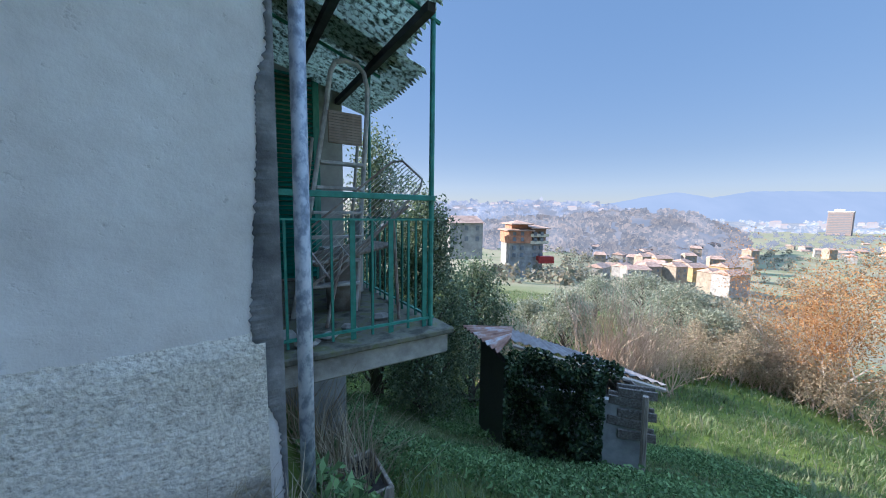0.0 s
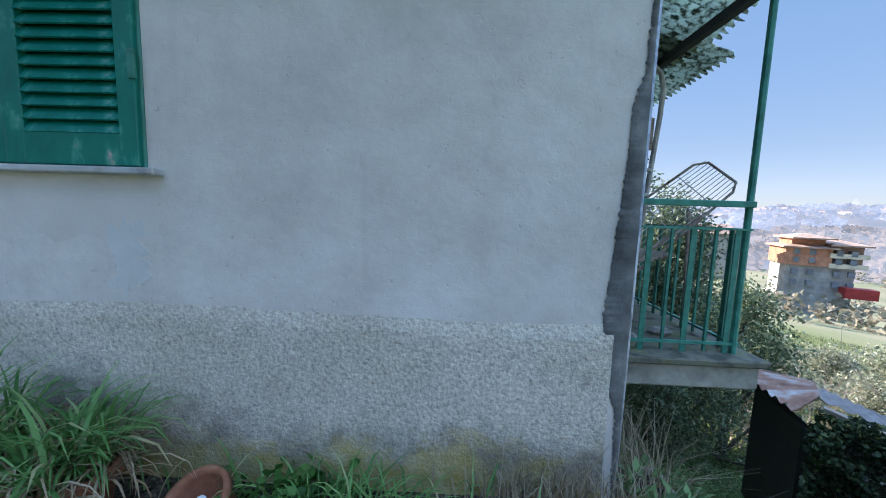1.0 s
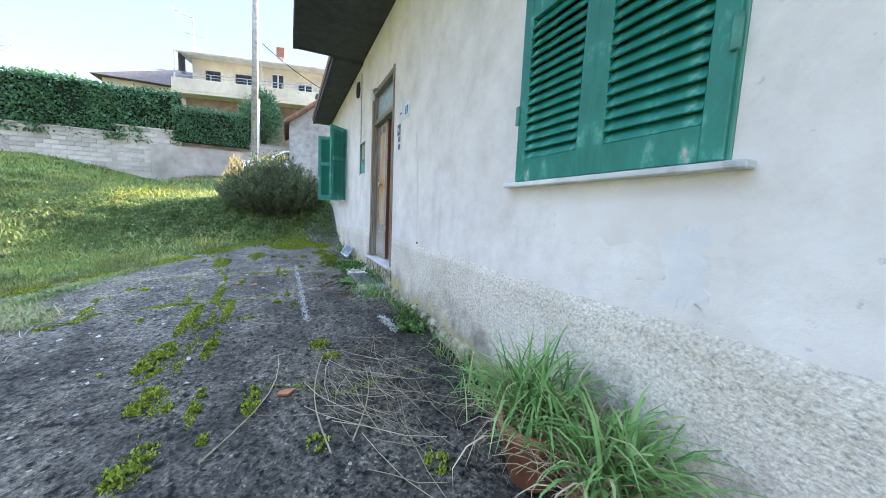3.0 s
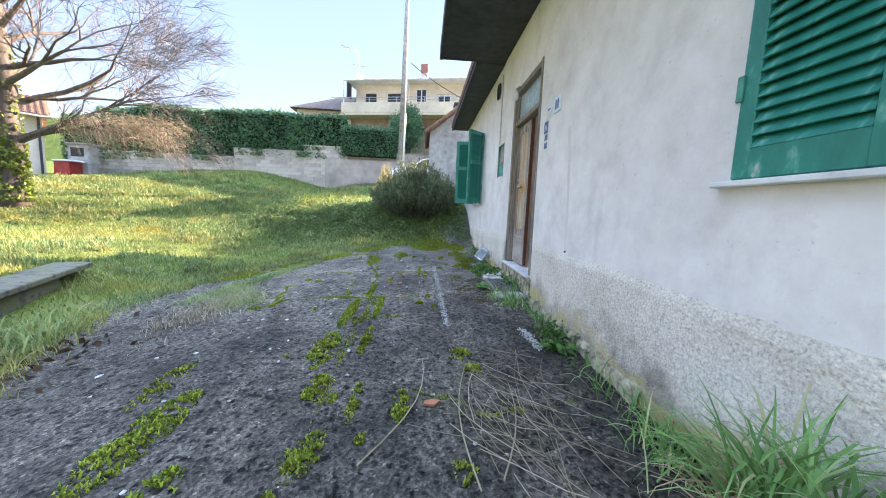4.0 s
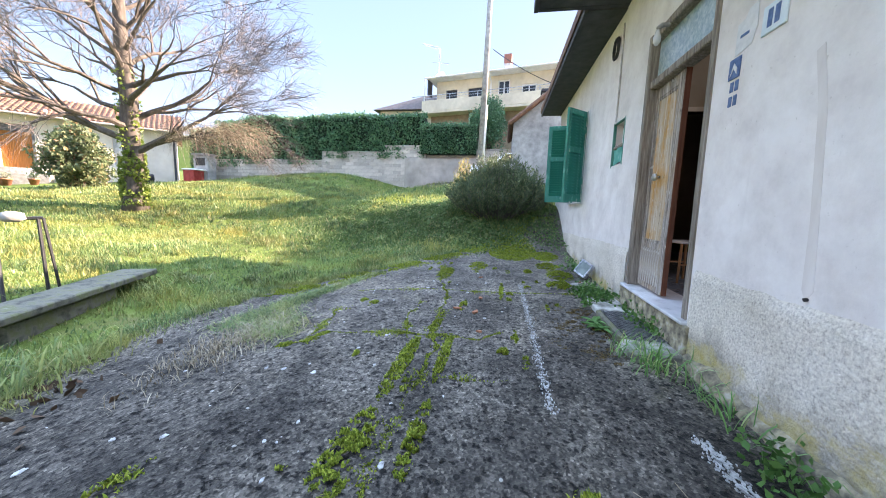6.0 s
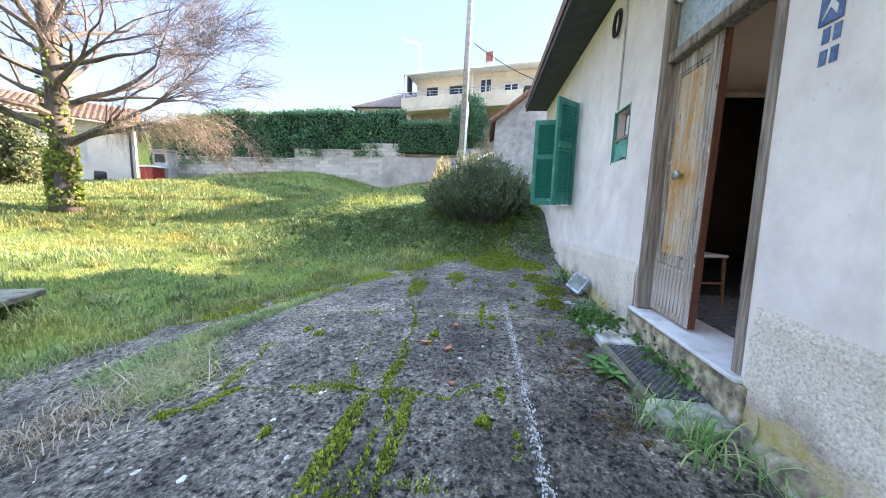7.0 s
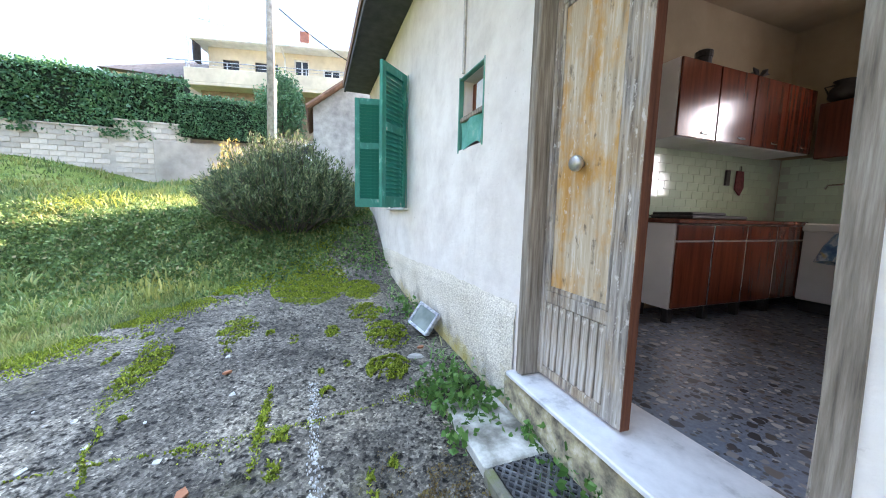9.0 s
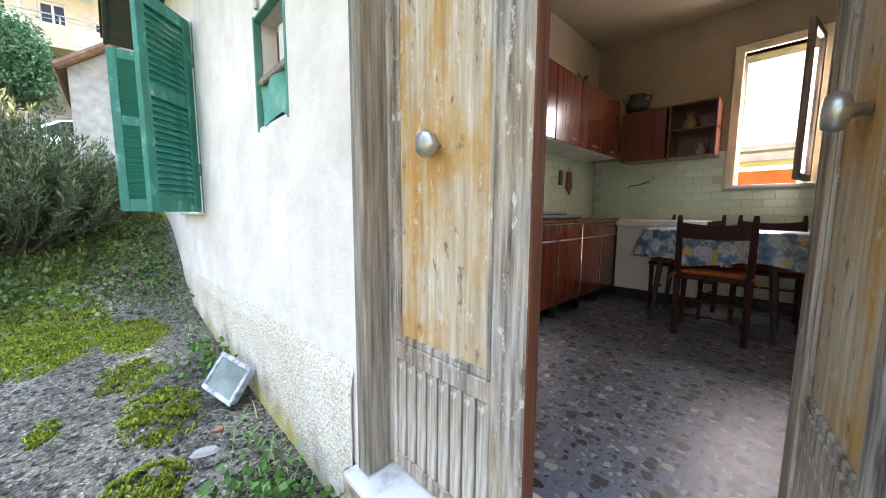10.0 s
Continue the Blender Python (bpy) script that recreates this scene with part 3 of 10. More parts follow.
def yard_sheet():
    """The asphalt yard: fine grid with a ragged outer edge."""
    xs = np.arange(-11.4, 0.26, 0.06)
    rows = 60
    v, f = [], []
    for i, x in enumerate(xs):
        y0 = float(np.interp(x, EDGE_X, EDGE_Y)) + 0.10 * math.sin(5.1 * x) + 0.06 * math.sin(13.7 * x + 1) + 0.03 * math.sin(31 * x)
        y0 = min(y0, FACE - 0.05)
        for j in range(rows + 1):
            y = y0 + (FACE + 0.02 - y0) * j / rows
            z = float(land_height(x, y)) + 0.012 * noise.noise((x * 1.3, y * 1.3, 0)) + 0.006 * noise.noise((x * 6, y * 6, 4))
            v.append((x, y, z - (0.05 if j == 0 else 0.0)))
    n = rows + 1
    f = [(i * n + j, (i + 1) * n + j, (i + 1) * n + j + 1, i * n + j + 1) for i in range(len(xs) - 1) for j in range(rows)]
    return raw_mesh("pavement", v, f, True)


structure("pavement", yard_sheet(), ASPHALT, "cracked dark asphalt yard with moss and worn pale patches", "pavement")


# ---- leaves, blades and branches ----
def blades(x, y, z, height, width, lean=0.5, r=rng):
    """Grass blades standing at the points: two quads each, bent over, tapering."""
    n = len(x)
    a = r.uniform(0, 2 * math.pi, n)
    h = height * r.uniform(0.45, 1.15, n)
    w = width * r.uniform(0.6, 1.3, n)
    out = h * lean * r.uniform(0.1, 1.3, n)
    b = a + math.pi / 2 + r.uniform(-0.5, 0.5, n)
    dx, dy, bx, by = np.cos(a), np.sin(a), np.cos(b), np.sin(b)
    pts = []
    for k, (ww, hh, oo) in enumerate(((1.0, 0.0, 0.0), (0.8, 0.55, 0.3), (0.12, 0.95, 1.0))):
        for s in (-0.5, 0.5):
            pts.append(np.stack([x + dx * w * ww * s + bx * out * oo, y + dy * w * ww * s + by * out * oo, z + h * hh], -1))
    v = np.stack(pts, 1).reshape(-1, 3)
    base = np.arange(n)[:, None] * 6
    f = np.concatenate([base + np.array([0, 1, 3, 2]), base + np.array([2, 3, 5, 4])])
    return v, f


def straps(x, y, z, length, width, r=rng, rise=(50, 88), bend=(8, 30)):
    """Long arching grass leaves: five short quads each, rising and then hanging over."""
    n, k = len(x), 6
    a = r.uniform(0, 2 * math.pi, n)
    el = np.radians(r.uniform(*rise, n))
    turn = np.radians(r.uniform(*bend, n))
    step = length * r.uniform(0.5, 1.15, n) / (k - 1)
    w = width * r.uniform(0.6, 1.25, n)
    ox, oz = np.zeros(n), np.zeros(n)
    sx, sy = -np.sin(a), np.cos(a)
    rows = []
    for i, taper in enumerate((0.75, 1.0, 1.0, 0.85, 0.55, 0.08)):
        for s_ in (-0.5, 0.5):
            rows.append(np.stack([x + np.cos(a) * ox + sx * w * taper * s_, y + np.sin(a) * ox + sy * w * taper * s_, z + oz], -1))
        ox, oz = ox + step * np.cos(el), oz + step * np.sin(el)
        el = el - turn * (0.5 + 0.4 * i)
    v = np.stack(rows, 1).reshape(-1, 3)
    base = np.arange(n)[:, None] * 12
    return v, np.concatenate([base + np.array([2 * i, 2 * i + 1, 2 * i + 3, 2 * i + 2]) for i in range(5)])


def leaves(p, size, r=rng, long=1.8, up=0.3):
    """Leaves at the points p (n, 3): a bent rhombus each, turned at random."""
    n = len(p)
    d = r.normal(size=(n, 3))
    d[:, 2] += up
    d /= np.linalg.norm(d, axis=1)[:, None]
    s = np.cross(d, r.normal(size=(n, 3)))
    s /= np.linalg.norm(s, axis=1)[:, None]
    q = np.cross(d, s)
    ln = (size * r.uniform(0.6, 1.3, n))[:, None]
    v = np.stack([p - d * ln * 0.5, p + s * ln * 0.5 / long + q * ln * 0.08, p + d * ln * 0.5, p - s * ln * 0.5 / long + q * ln * 0.08], 1).reshape(-1, 3)
    base = np.arange(n)[:, None] * 4
    return v, base + np.array([0, 1, 2, 3])


def limb(shape, p, d, length, radius, depth, r, spread=0.7, up=0.15, kids=3, sides=5, twigs=None, droop=0.0):
    """A branch with its side branches; ends are gathered in twigs."""
    p, d = Vector(p), Vector(d).normalized()
    pts, rad = [p.copy()], [radius]
    steps = 4 if depth > 1 else 3
    for i in range(steps):
        d = (d + Vector((r.uniform(-1, 1), r.uniform(-1, 1), r.uniform(-1, 1))) * 0.22 + Vector((0, 0, up - droop))).normalized()
        p = p + d * length / steps
        pts.append(p.copy())
        rad.append(radius * (1 - 0.62 * (i + 1) / steps))
    shape.tube(pts, rad, sides if depth > 1 else 3, cap=False)
    if twigs is not None and depth <= 1:
        twigs.extend(pts[1:])
    if depth <= 0:
        return
    for k in range(kids):
        i = r.choice(range(1, steps + 1)) if k else steps
        side = Vector((r.uniform(-1, 1), r.uniform(-1, 1), r.uniform(-0.6, 1))).normalized()
        limb(shape, pts[i], (pts[i] - pts[i - 1]).normalized() + side * spread, length * r.uniform(0.55, 0.8), max(rad[i] * 0.75, 0.0055), depth - 1, r, spread, up, kids, max(3, sides - 1), twigs, droop)


def cloud(center, size, n, r, shell=0.5):
    """Points in an uneven clump."""
    d = r.normal(size=(n, 3))
    d /= np.linalg.norm(d, axis=1)[:, None]
    k = (shell + (1 - shell) * r.random(n)) ** 0.7
    lump = 1 + 0.28 * np.sin(3.1 * d[:, 0] * 2 + center[0]) * np.sin(2.7 * d[:, 1] * 2 + center[1]) + 0.2 * np.sin(7 * d[:, 2] + center[0] * 3 + 4 * d[:, 0])
    return np.asarray(center) + d * (k * lump)[:, None] * np.asarray(size)


def stuff(name, vf, material, label, category):
    return tagged(part(name, raw_mesh(name, *vf), material, None, label), "", category, "", "stuff")


def scatter(n, x0, x1, y0, y1, keep, r=rng):
    x, y = r.uniform(x0, x1, n), r.uniform(y0, y1, n)
    k = keep(x, y)
    return x[k], y[k]

# ---- the house ----
EAST, WEST, NORTH = 0.115, -11.97, 6.2
THICK = 0.35
DOOR_X, DOOR_Z = (-6.34, -5.205), (0.36, 2.80)
WIN_A, WIN_B, WIN_Z = (-2.68, -1.66), (-9.85, -8.87), (1.25, 2.78)
NICHE_X, NICHE_Z = (-7.30, -6.90), (1.68, 2.19)
WALL_TOP = 3.56


def pierced(x0, x1, y0, y1, z0, z1, holes):
    """A wall along x with holes (xa, xb, za, zb) through it, as one closed mesh."""
    s = Shape()
    xs = sorted({x0, x1, *[h[0] for h in holes], *[h[1] for h in holes]})
    zs = sorted({z0, z1, *[h[2] for h in holes], *[h[3] for h in holes]})
    at = {}

    def corner(i, j, k):
        if (i, j, k) not in at:
            at[i, j, k] = len(s.v)
            s.v.append((xs[i], (y0, y1)[j], zs[k]))
        return at[i, j, k]

    def solid(i, k):
        if not (0 <= i < len(xs) - 1 and 0 <= k < len(zs) - 1):
            return False
        return not any(h[0] <= xs[i] and h[1] >= xs[i + 1] and h[2] <= zs[k] and h[3] >= zs[k + 1] for h in holes)

    for i in range(len(xs) - 1):
        for k in range(len(zs) - 1):
            if not solid(i, k):
                continue
            s.f.append((corner(i, 0, k), corner(i + 1, 0, k), corner(i + 1, 0, k + 1), corner(i, 0, k + 1)))
            s.f.append((corner(i, 1, k), corner(i, 1, k + 1), corner(i + 1, 1, k + 1), corner(i + 1, 1, k)))
            for di, dk, a, b_ in ((-1, 0, (i, k), (i, k + 1)), (1, 0, (i + 1, k), (i + 1, k + 1)), (0, -1, (i, k), (i + 1, k)), (0, 1, (i, k + 1), (i + 1, k + 1))):
                if not solid(i + di, k + dk):
                    s.f.append((corner(a[0], 0, a[1]), corner(b_[0], 0, b_[1]), corner(b_[0], 1, b_[1]), corner(a[0], 1, a[1])))
    return s


KITCHEN_WIN = (-5.80, -5.31, 1.53, 2.72)
structure("wall_front", pierced(WEST, EAST, FACE, FACE + THICK, -0.6, WALL_TOP, [(*WIN_A, *WIN_Z), (*WIN_B, *WIN_Z), (*DOOR_X, *DOOR_Z), (*NICHE_X, *NICHE_Z)]), PLASTER, "pale grey plastered front wall with stains and patches", "wall")
structure("wall_side", Shape().box(EAST - THICK, EAST, FACE + THICK, NORTH, -4.0, WALL_TOP), CEMENT, "bare grey cement side wall of the house", "wall")
# hidden block, added only to cast shade on the bush and lawn
structure("wall_outbuilding", Shape().box(-17.2, -13.2, 2.7, 6.5, 0.0, 3.95), OLD_GREY, "unseen grey block that shades the bush and lawn", "wall")
structure("wall_north", Shape().box(-3.45, EAST - THICK, NORTH - 0.3, NORTH - 0.002, -4.0, WALL_TOP).box(WEST + THICK, -7.3, NORTH - 0.3, NORTH - 0.002, -0.6, WALL_TOP), OLD_GREY, "grey rendered rear wall", "wall")
structure("floor_east", Shape().box(-3.44, EAST - THICK, FACE + THICK, NORTH - 0.3, 0.2, 0.34), CONCRETE, "bare floor of the closed east room", "floor")
# hidden block and top, added to shade the hut and east slope
structure("wall_wing", Shape().box(-3.4, EAST - 0.02, NORTH, 18.0, -6.0, 2.75), OLD_GREY, "unseen grey block that shades the east slope", "wall")
structure("roof_wing", Shape().box(-3.6, EAST, NORTH + 0.45, 18.2, 2.752, 2.88), ROOF_TILE, "low tiled top of the unseen block shading the slope", "roof")
structure("wall_west", Shape().box(WEST, WEST + THICK, FACE + THICK, NORTH, -0.6, 4.6), OLD_GREY, "grey rendered end wall", "wall")


def dado(x0, x1, step):
    """Roughcast band on the foot of the wall: a lumpy skin with a rounded upper lip."""
    nx, nz = int((x1 - x0) / step) + 1, int(0.95 / step) + 1
    v = []
    for i in range(nx):
        x = x0 + (x1 - x0) * i / (nx - 1)
        top = 0.735 + 0.008 * math.sin(3.1 * x) + 0.012 * noise.noise((x * 7, 0, 3)) + 0.006 * noise.noise((x * 25, 0, 5))
        if x < -6.4:
            top += 0.03 * (x + 6.4)
        for j in range(nz):
            z = top - 0.95 * j / (nz - 1)
            lump = noise.noise((x * 26, 1.7, z * 26)) * 0.0025 + max(0, noise.noise((x * 62, 5.1, z * 62))) * 0.006 + noise.noise((x * 3, 9, z * 3)) * 0.004
            out = (0.014 + lump) * min(1.0, j / 4) if j else 0.0
            v.append((x, FACE - max(out, 0.003 if j else -0.004), z))
    f = [(i * nz + j, i * nz + j + 1, (i + 1) * nz + j + 1, (i + 1) * nz + j) for i in range(nx - 1) for j in range(nz - 1)]
    return raw_mesh("dado", v, f, True)


structure("trim_dado", dado(DOOR_X[1] + 0.10, EAST - 0.05, 0.013), ROUGHCAST, "rough pebbly cement band along the wall foot", "dado")
structure("trim_dado_west", dado(WEST, DOOR_X[0] - 0.06, 0.022), ROUGHCAST, "rough pebbly cement band along the wall foot", "dado")


def corner_band():
    """Bare cement strip at the house corner, ragged where the plaster stops."""
    s, n = Shape(), 700
    v = []
    for i in range(n + 1):
        z = -0.5 + 3.9 * i / n
        w = float(np.interp(z, (0.15, 0.40, 0.55, 0.78, 0.95, 1.25, 1.5, 1.62), (0.010, 0.018, 0.078, 0.092, 0.075, 0.055, 0.05, 0.016))) + 0.010 * noise.noise((z * 2.3, 3, 1)) + 0.004 * noise.noise((z * 19, 3, 1)) + 0.009 * noise.noise((z * 61, 3, 1)) + 0.006 * noise.noise((z * 140, 3, 1))
        v += [(EAST - w, FACE - 0.004, z), (EAST - w + 0.005, FACE - 0.010, z), (EAST + 0.004, FACE - 0.010 - 0.003 * noise.noise((z * 9, 0, 7)), z), (EAST + 0.004, FACE + 0.2, z)]
    f = [(4 * i + k, 4 * i + k + 1, 4 * i + k + 5, 4 * i + k + 4) for i in range(n) for k in range(3)]
    return raw_mesh("corner_band", v, f)


structure("trim_corner", corner_band(), CEMENT, "ragged bare cement strip on the house corner", "trim")

# eaves and roof: the west part lower and narrower, the east part with a deep overhang
structure("eaves_west", Shape().box(WEST - 0.05, -7.2, 0.80, FACE + 0.05, 3.50, 3.56).box(WEST - 0.05, -7.2, 0.76, 0.80, 3.48, 3.64, 0.006), DARK_ROOF, "dark stained wooden eaves of the lower roof", "eaves")
structure("eaves_east", Shape().box(-7.14, EAST + 0.35, 0.22, FACE + 0.05, 3.53, 3.60).box(-7.2, EAST + 0.3, 0.16, 0.22, 3.51, 3.74, 0.01).box(-7.2, -7.14, 0.22, FACE, 3.52, 3.76), DARK_ROOF, "dark deep roof overhang with a boxed edge", "eaves")


def roof_slab(x0, x1, y0, z0, ridge_y, ridge_z, y1, z1):
    s = Shape()
    for a, b in (((y0, z0), (ridge_y, ridge_z)), ((ridge_y, ridge_z), (y1, z1))):
        s.add([(x, *p) for x in (x0, x1) for p in (a, b, (b[0], b[1] + 0.14), (a[0], a[1] + 0.14))], [(0, 1, 2, 3), (7, 6, 5, 4), (0, 4, 5, 1), (1, 5, 6, 2), (2, 6, 7, 3), (3, 7, 4, 0)])
    return s


structure("roof_west", roof_slab(WEST - 0.10, -7.2, 0.74, 3.57, 3.7, 4.45, 6.4, 3.57), ROOF_TILE, "old clay tile roof, lower part", "roof")
structure("roof_east", roof_slab(-7.2, EAST + 0.3, 0.17, 3.62, 3.6, 4.8, 6.6, 3.62), ROOF_TILE, "old clay tile roof over the east part", "roof")

# ---- windows with louvred shutters ----
def shutter_leaf(name, width, height, parent, m, slats, mid):
    """A louvred leaf hinged on its x = 0 edge; the outer face looks to -y."""
    leaf = part(name, Shape().box(0, 0.07, -0.02, 0.02, 0, height, 0.004).box(width - 0.07, width, -0.02, 0.02, 0, height, 0.004)
                .box(0.07, width - 0.07, -0.019, 0.019, 0, 0.12, 0.003).box(0.07, width - 0.07, -0.019, 0.019, height - 0.09, height, 0.003)
                .box(0.07, width - 0.07, -0.019, 0.019, mid - 0.045, mid + 0.045, 0.003), GREEN_PAINT, parent)
    leaf.matrix_basis = m
    slat = Shape().box(0.07, width - 0.07, -0.036, 0.036, -0.0035, 0.0035, 0, Matrix.Rotation(radians(58), 4, "X")).mesh("slat")
    slat.materials.append(GREEN_PAINT)
    for lo, hi in ((0.12, mid - 0.045), (mid + 0.045, height - 0.09)):
        n = round((hi - lo) / slats)
        for k in range(n):
            part("slat", slat, None, leaf).matrix_basis = pose(0, 0, lo + (k + 0.5) * (hi - lo) / n)
    hinge = Shape().box(-0.012, 0.014, -0.032, -0.018, -0.05, 0.05, 0.003)
    for z in (0.35, height - 0.3):
        part("hinge", hinge, GREEN_METAL, leaf).matrix_basis = pose(0, 0, z)
    return leaf


def window(name, xs, label, leaves_at):
    x0, x1 = xs
    z0, z1 = WIN_Z
    w = thing(name, label, "window", "", "structure")
    part("window_sill", Shape().box(x0 - 0.06, x1 + 0.06, FACE - 0.05, FACE + 0.20, z0 - 0.026, z0 - 0.001, 0.005), MARBLE, w, "white marble sill")
    fr = Shape()
    for a, b, c, d in ((x0 + 0.001, x0 + 0.05, z0, z1), (x1 - 0.05, x1 - 0.001, z0, z1), (x0 + 0.05, x1 - 0.05, z0, z0 + 0.05), (x0 + 0.05, x1 - 0.05, z1 - 0.05, z1)):
        fr.box(a, b, FACE + 0.20, FACE + 0.25, c, d - 0.001, 0.004)
    fr.box((x0 + x1) / 2 - 0.03, (x0 + x1) / 2 + 0.03, FACE + 0.21, FACE + 0.25, z0 + 0.05, z1 - 0.05, 0.004)
    part("window_frame", fr, GREY_WOOD, w)
    for a, b in ((x0 + 0.05, (x0 + x1) / 2 - 0.03), ((x0 + x1) / 2 + 0.03, x1 - 0.05)):
        part("pane", Shape().box(a, b, FACE + 0.225, FACE + 0.23, z0 + 0.05, z1 - 0.05), DARK_GLASS, w)
    side = Shape()
    for a, b in ((x0 + 0.001, x0 + 0.03), (x1 - 0.03, x1 - 0.001)):
        side.box(a, b, FACE - 0.006, FACE + 0.03, z0, z1, 0.004)
    part("shutter_frame", side, PALE_GREEN_PAINT, w, "flaking pale green frame")
    for m in leaves_at:
        leaf = shutter_leaf("shutter", (x1 - x0) / 2 - 0.012, z1 - z0 - 0.02, w, m, 0.047, 0.86)
    return w


window("window_1", WIN_A, "closed green louvred shutters over a white marble sill", [
    pose(WIN_A[0] + 0.012, FACE - 0.004, WIN_Z[0] + 0.005),
    pose(WIN_A[1] - 0.012, FACE - 0.004, WIN_Z[0] + 0.005) @ Matrix.Diagonal((-1, 1, 1, 1))])
window("window_2", WIN_B, "open green louvred shutters standing out from the wall", [
    pose(WIN_B[0] + 0.01, FACE - 0.03, WIN_Z[0] + 0.005, 0, 0, -100),
    pose(WIN_B[1] - 0.01, FACE - 0.03, WIN_Z[0] + 0.005, 0, 0, 134) @ Matrix.Diagonal((-1, 1, 1, 1))])

# ---- the house door ----
door = thing("door_1", "weathered double wooden door, one leaf ajar, under a glass transom", "door", "", "structure")
x0, x1 = DOOR_X
DZ = 2.30                                       # top of the leaves
jamb = Shape()
jamb.box(x0 - 0.03, x0 + 0.03, FACE - 0.012, FACE + 0.14, 0.365, DOOR_Z[1], 0.008)
for za, zb, xa, xb in ((0.365, 1.5, -5.145, -5.178), (1.5, DOOR_Z[1], -5.178, -5.205)):   # the worn jamb leans inwards
    jamb.add([(x + dx, y, z) for z, x in ((za, xa), (zb, xb)) for dx, y in ((0, FACE - 0.012), (-0.055, FACE - 0.012), (-0.055, FACE + 0.12), (0, FACE + 0.12))],
             [(0, 1, 5, 4), (1, 2, 6, 5), (2, 3, 7, 6), (3, 0, 4, 7), (0, 3, 2, 1), (4, 5, 6, 7)])
jamb.box(x0 + 0.03, x1 - 0.012, FACE - 0.005, FACE + 0.14, DOOR_Z[1] - 0.07, DOOR_Z[1] - 0.001, 0.008)
jamb.box(x0 + 0.03, x1 - 0.012, FACE + 0.01, FACE + 0.13, DZ, DZ + 0.07, 0.008)
part("door_frame", jamb, GREY_WOOD, door, "grey weathered frame")
part("transom_pane", Shape().box(x0 + 0.03, x1 - 0.012, FACE + 0.07, FACE + 0.076, DZ + 0.07, DOOR_Z[1] - 0.07), surface("frosted_glass", [(0.35, (0.30, 0.42, 0.44)), (0.65, (0.52, 0.62, 0.63))], 30, 0.25, 0.5, 60), door, "frosted pale blue glass")


def door_leaf(name, width, m, parent, knob):
    """A framed leaf: one tall panel above, narrow ribs below; hinge at x = 0, outer face to -y."""
    h = DZ - 0.385
    la, lb = 0.04, width - 0.10
    leaf = part(name, Shape().box(0, la, -0.022, 0.012, 0, h, 0.005).box(lb, width, -0.022, 0.026, 0, h, 0.005)
                .box(la, lb, -0.020, 0.02, 0, 0.05, 0.004).box(la, lb, -0.02, 0.02, 0.39, 0.45, 0.004)
                .box(la, lb, -0.02, 0.02, h - 0.10, h, 0.004), STILE_WOOD, parent)
    leaf.matrix_basis = m
    part("panel", Shape().box(la, lb, -0.008, 0.008, 0.45, h - 0.10), DOOR_WOOD, leaf, "sun-bleached panel with patches of orange varnish")
    mould = Shape()
    for a, b, c, d in ((la, la + 0.022, 0.45, h - 0.1), (lb - 0.022, lb, 0.45, h - 0.1), (la + 0.022, lb - 0.022, 0.45, 0.475), (la + 0.022, lb - 0.022, h - 0.125, h - 0.1)):
        mould.box(a, b, -0.016, -0.006, c, d, 0.004)
    part("moulding", mould, STILE_WOOD, leaf)
    n = 8
    w = (lb - la) / n
    rib = Shape().box(0.004, w - 0.004, -0.017, 0.008, 0.05, 0.39, 0.004).mesh("rib")
    rib.materials.append(STILE_WOOD)
    for k in range(n):
        part("rib", rib, None, leaf).matrix_basis = pose(la + k * w, 0, 0)
    part("leaf_edge", Shape().box(width, width + 0.005, -0.018, 0.026, 0, h), RED_WOOD, leaf, "reddish bare wood edge")
    if knob:
        k = part("door_handle", Shape().lathe([(0.012, 0.0), (0.012, 0.02), (0.034, 0.03), (0.036, 0.045), (0.030, 0.056), (0.008, 0.058)], 20), KNOB, leaf, "round worn metal knob", True)
        k.matrix_basis = pose(0.235, -0.012, 1.06, 90, 0, 0)
    return leaf


KNOB = surface("brushed_metal", [(0.4, (0.45, 0.44, 0.42)), (0.6, (0.62, 0.61, 0.58))], 30, 0.35, 0.1, 60, metal=0.8)
lw = (x1 - x0 - 0.12) / 2
door_leaf("door_leaf", 0.54, pose(x0 + 0.03, FACE + 0.105, 0.385, 0, 0, -0.5), door, True)
right = door_leaf("door_leaf", lw, pose(x1 - 0.045, FACE + 0.15, 0.385, 0, 0, -82) @ Matrix.Diagonal((-1, 1, 1, 1)), door, True)
structure("trim_door_sill", Shape().box(x0 - 0.06, x1 + 0.10, FACE - 0.055, FACE + THICK, 0.335, 0.362, 0.006), MARBLE, "white marble door sill", "sill")


def plinth():
    """Broken footing along the wall, proud of the roughcast and ragged on top."""
    n, v = 260, []
    for i in range(n + 1):
        x = -5.05 + (2.0) * i / n
        bite = noise.noise((x * 2.2, 4, 4)) * 0.5 + noise.noise((x * 7, 1, 2)) * 0.35
        top = 0.10 + 0.12 * max(0.0, bite + 0.25)
        out = 0.045 + 0.05 * max(0.0, bite + 0.2) + 0.012 * noise.noise((x * 22, 2, 1))
        v += [(x, FACE - 0.005, top + 0.02), (x, FACE - out * 0.7, top), (x, FACE - out, top - 0.04), (x, FACE - out - 0.02, -0.15)]
    f = [(4 * i + k, 4 * i + k + 1, 4 * i + k + 5, 4 * i + k + 4) for i in range(n) for k in range(3)]
    return raw_mesh("plinth", v, f, True)


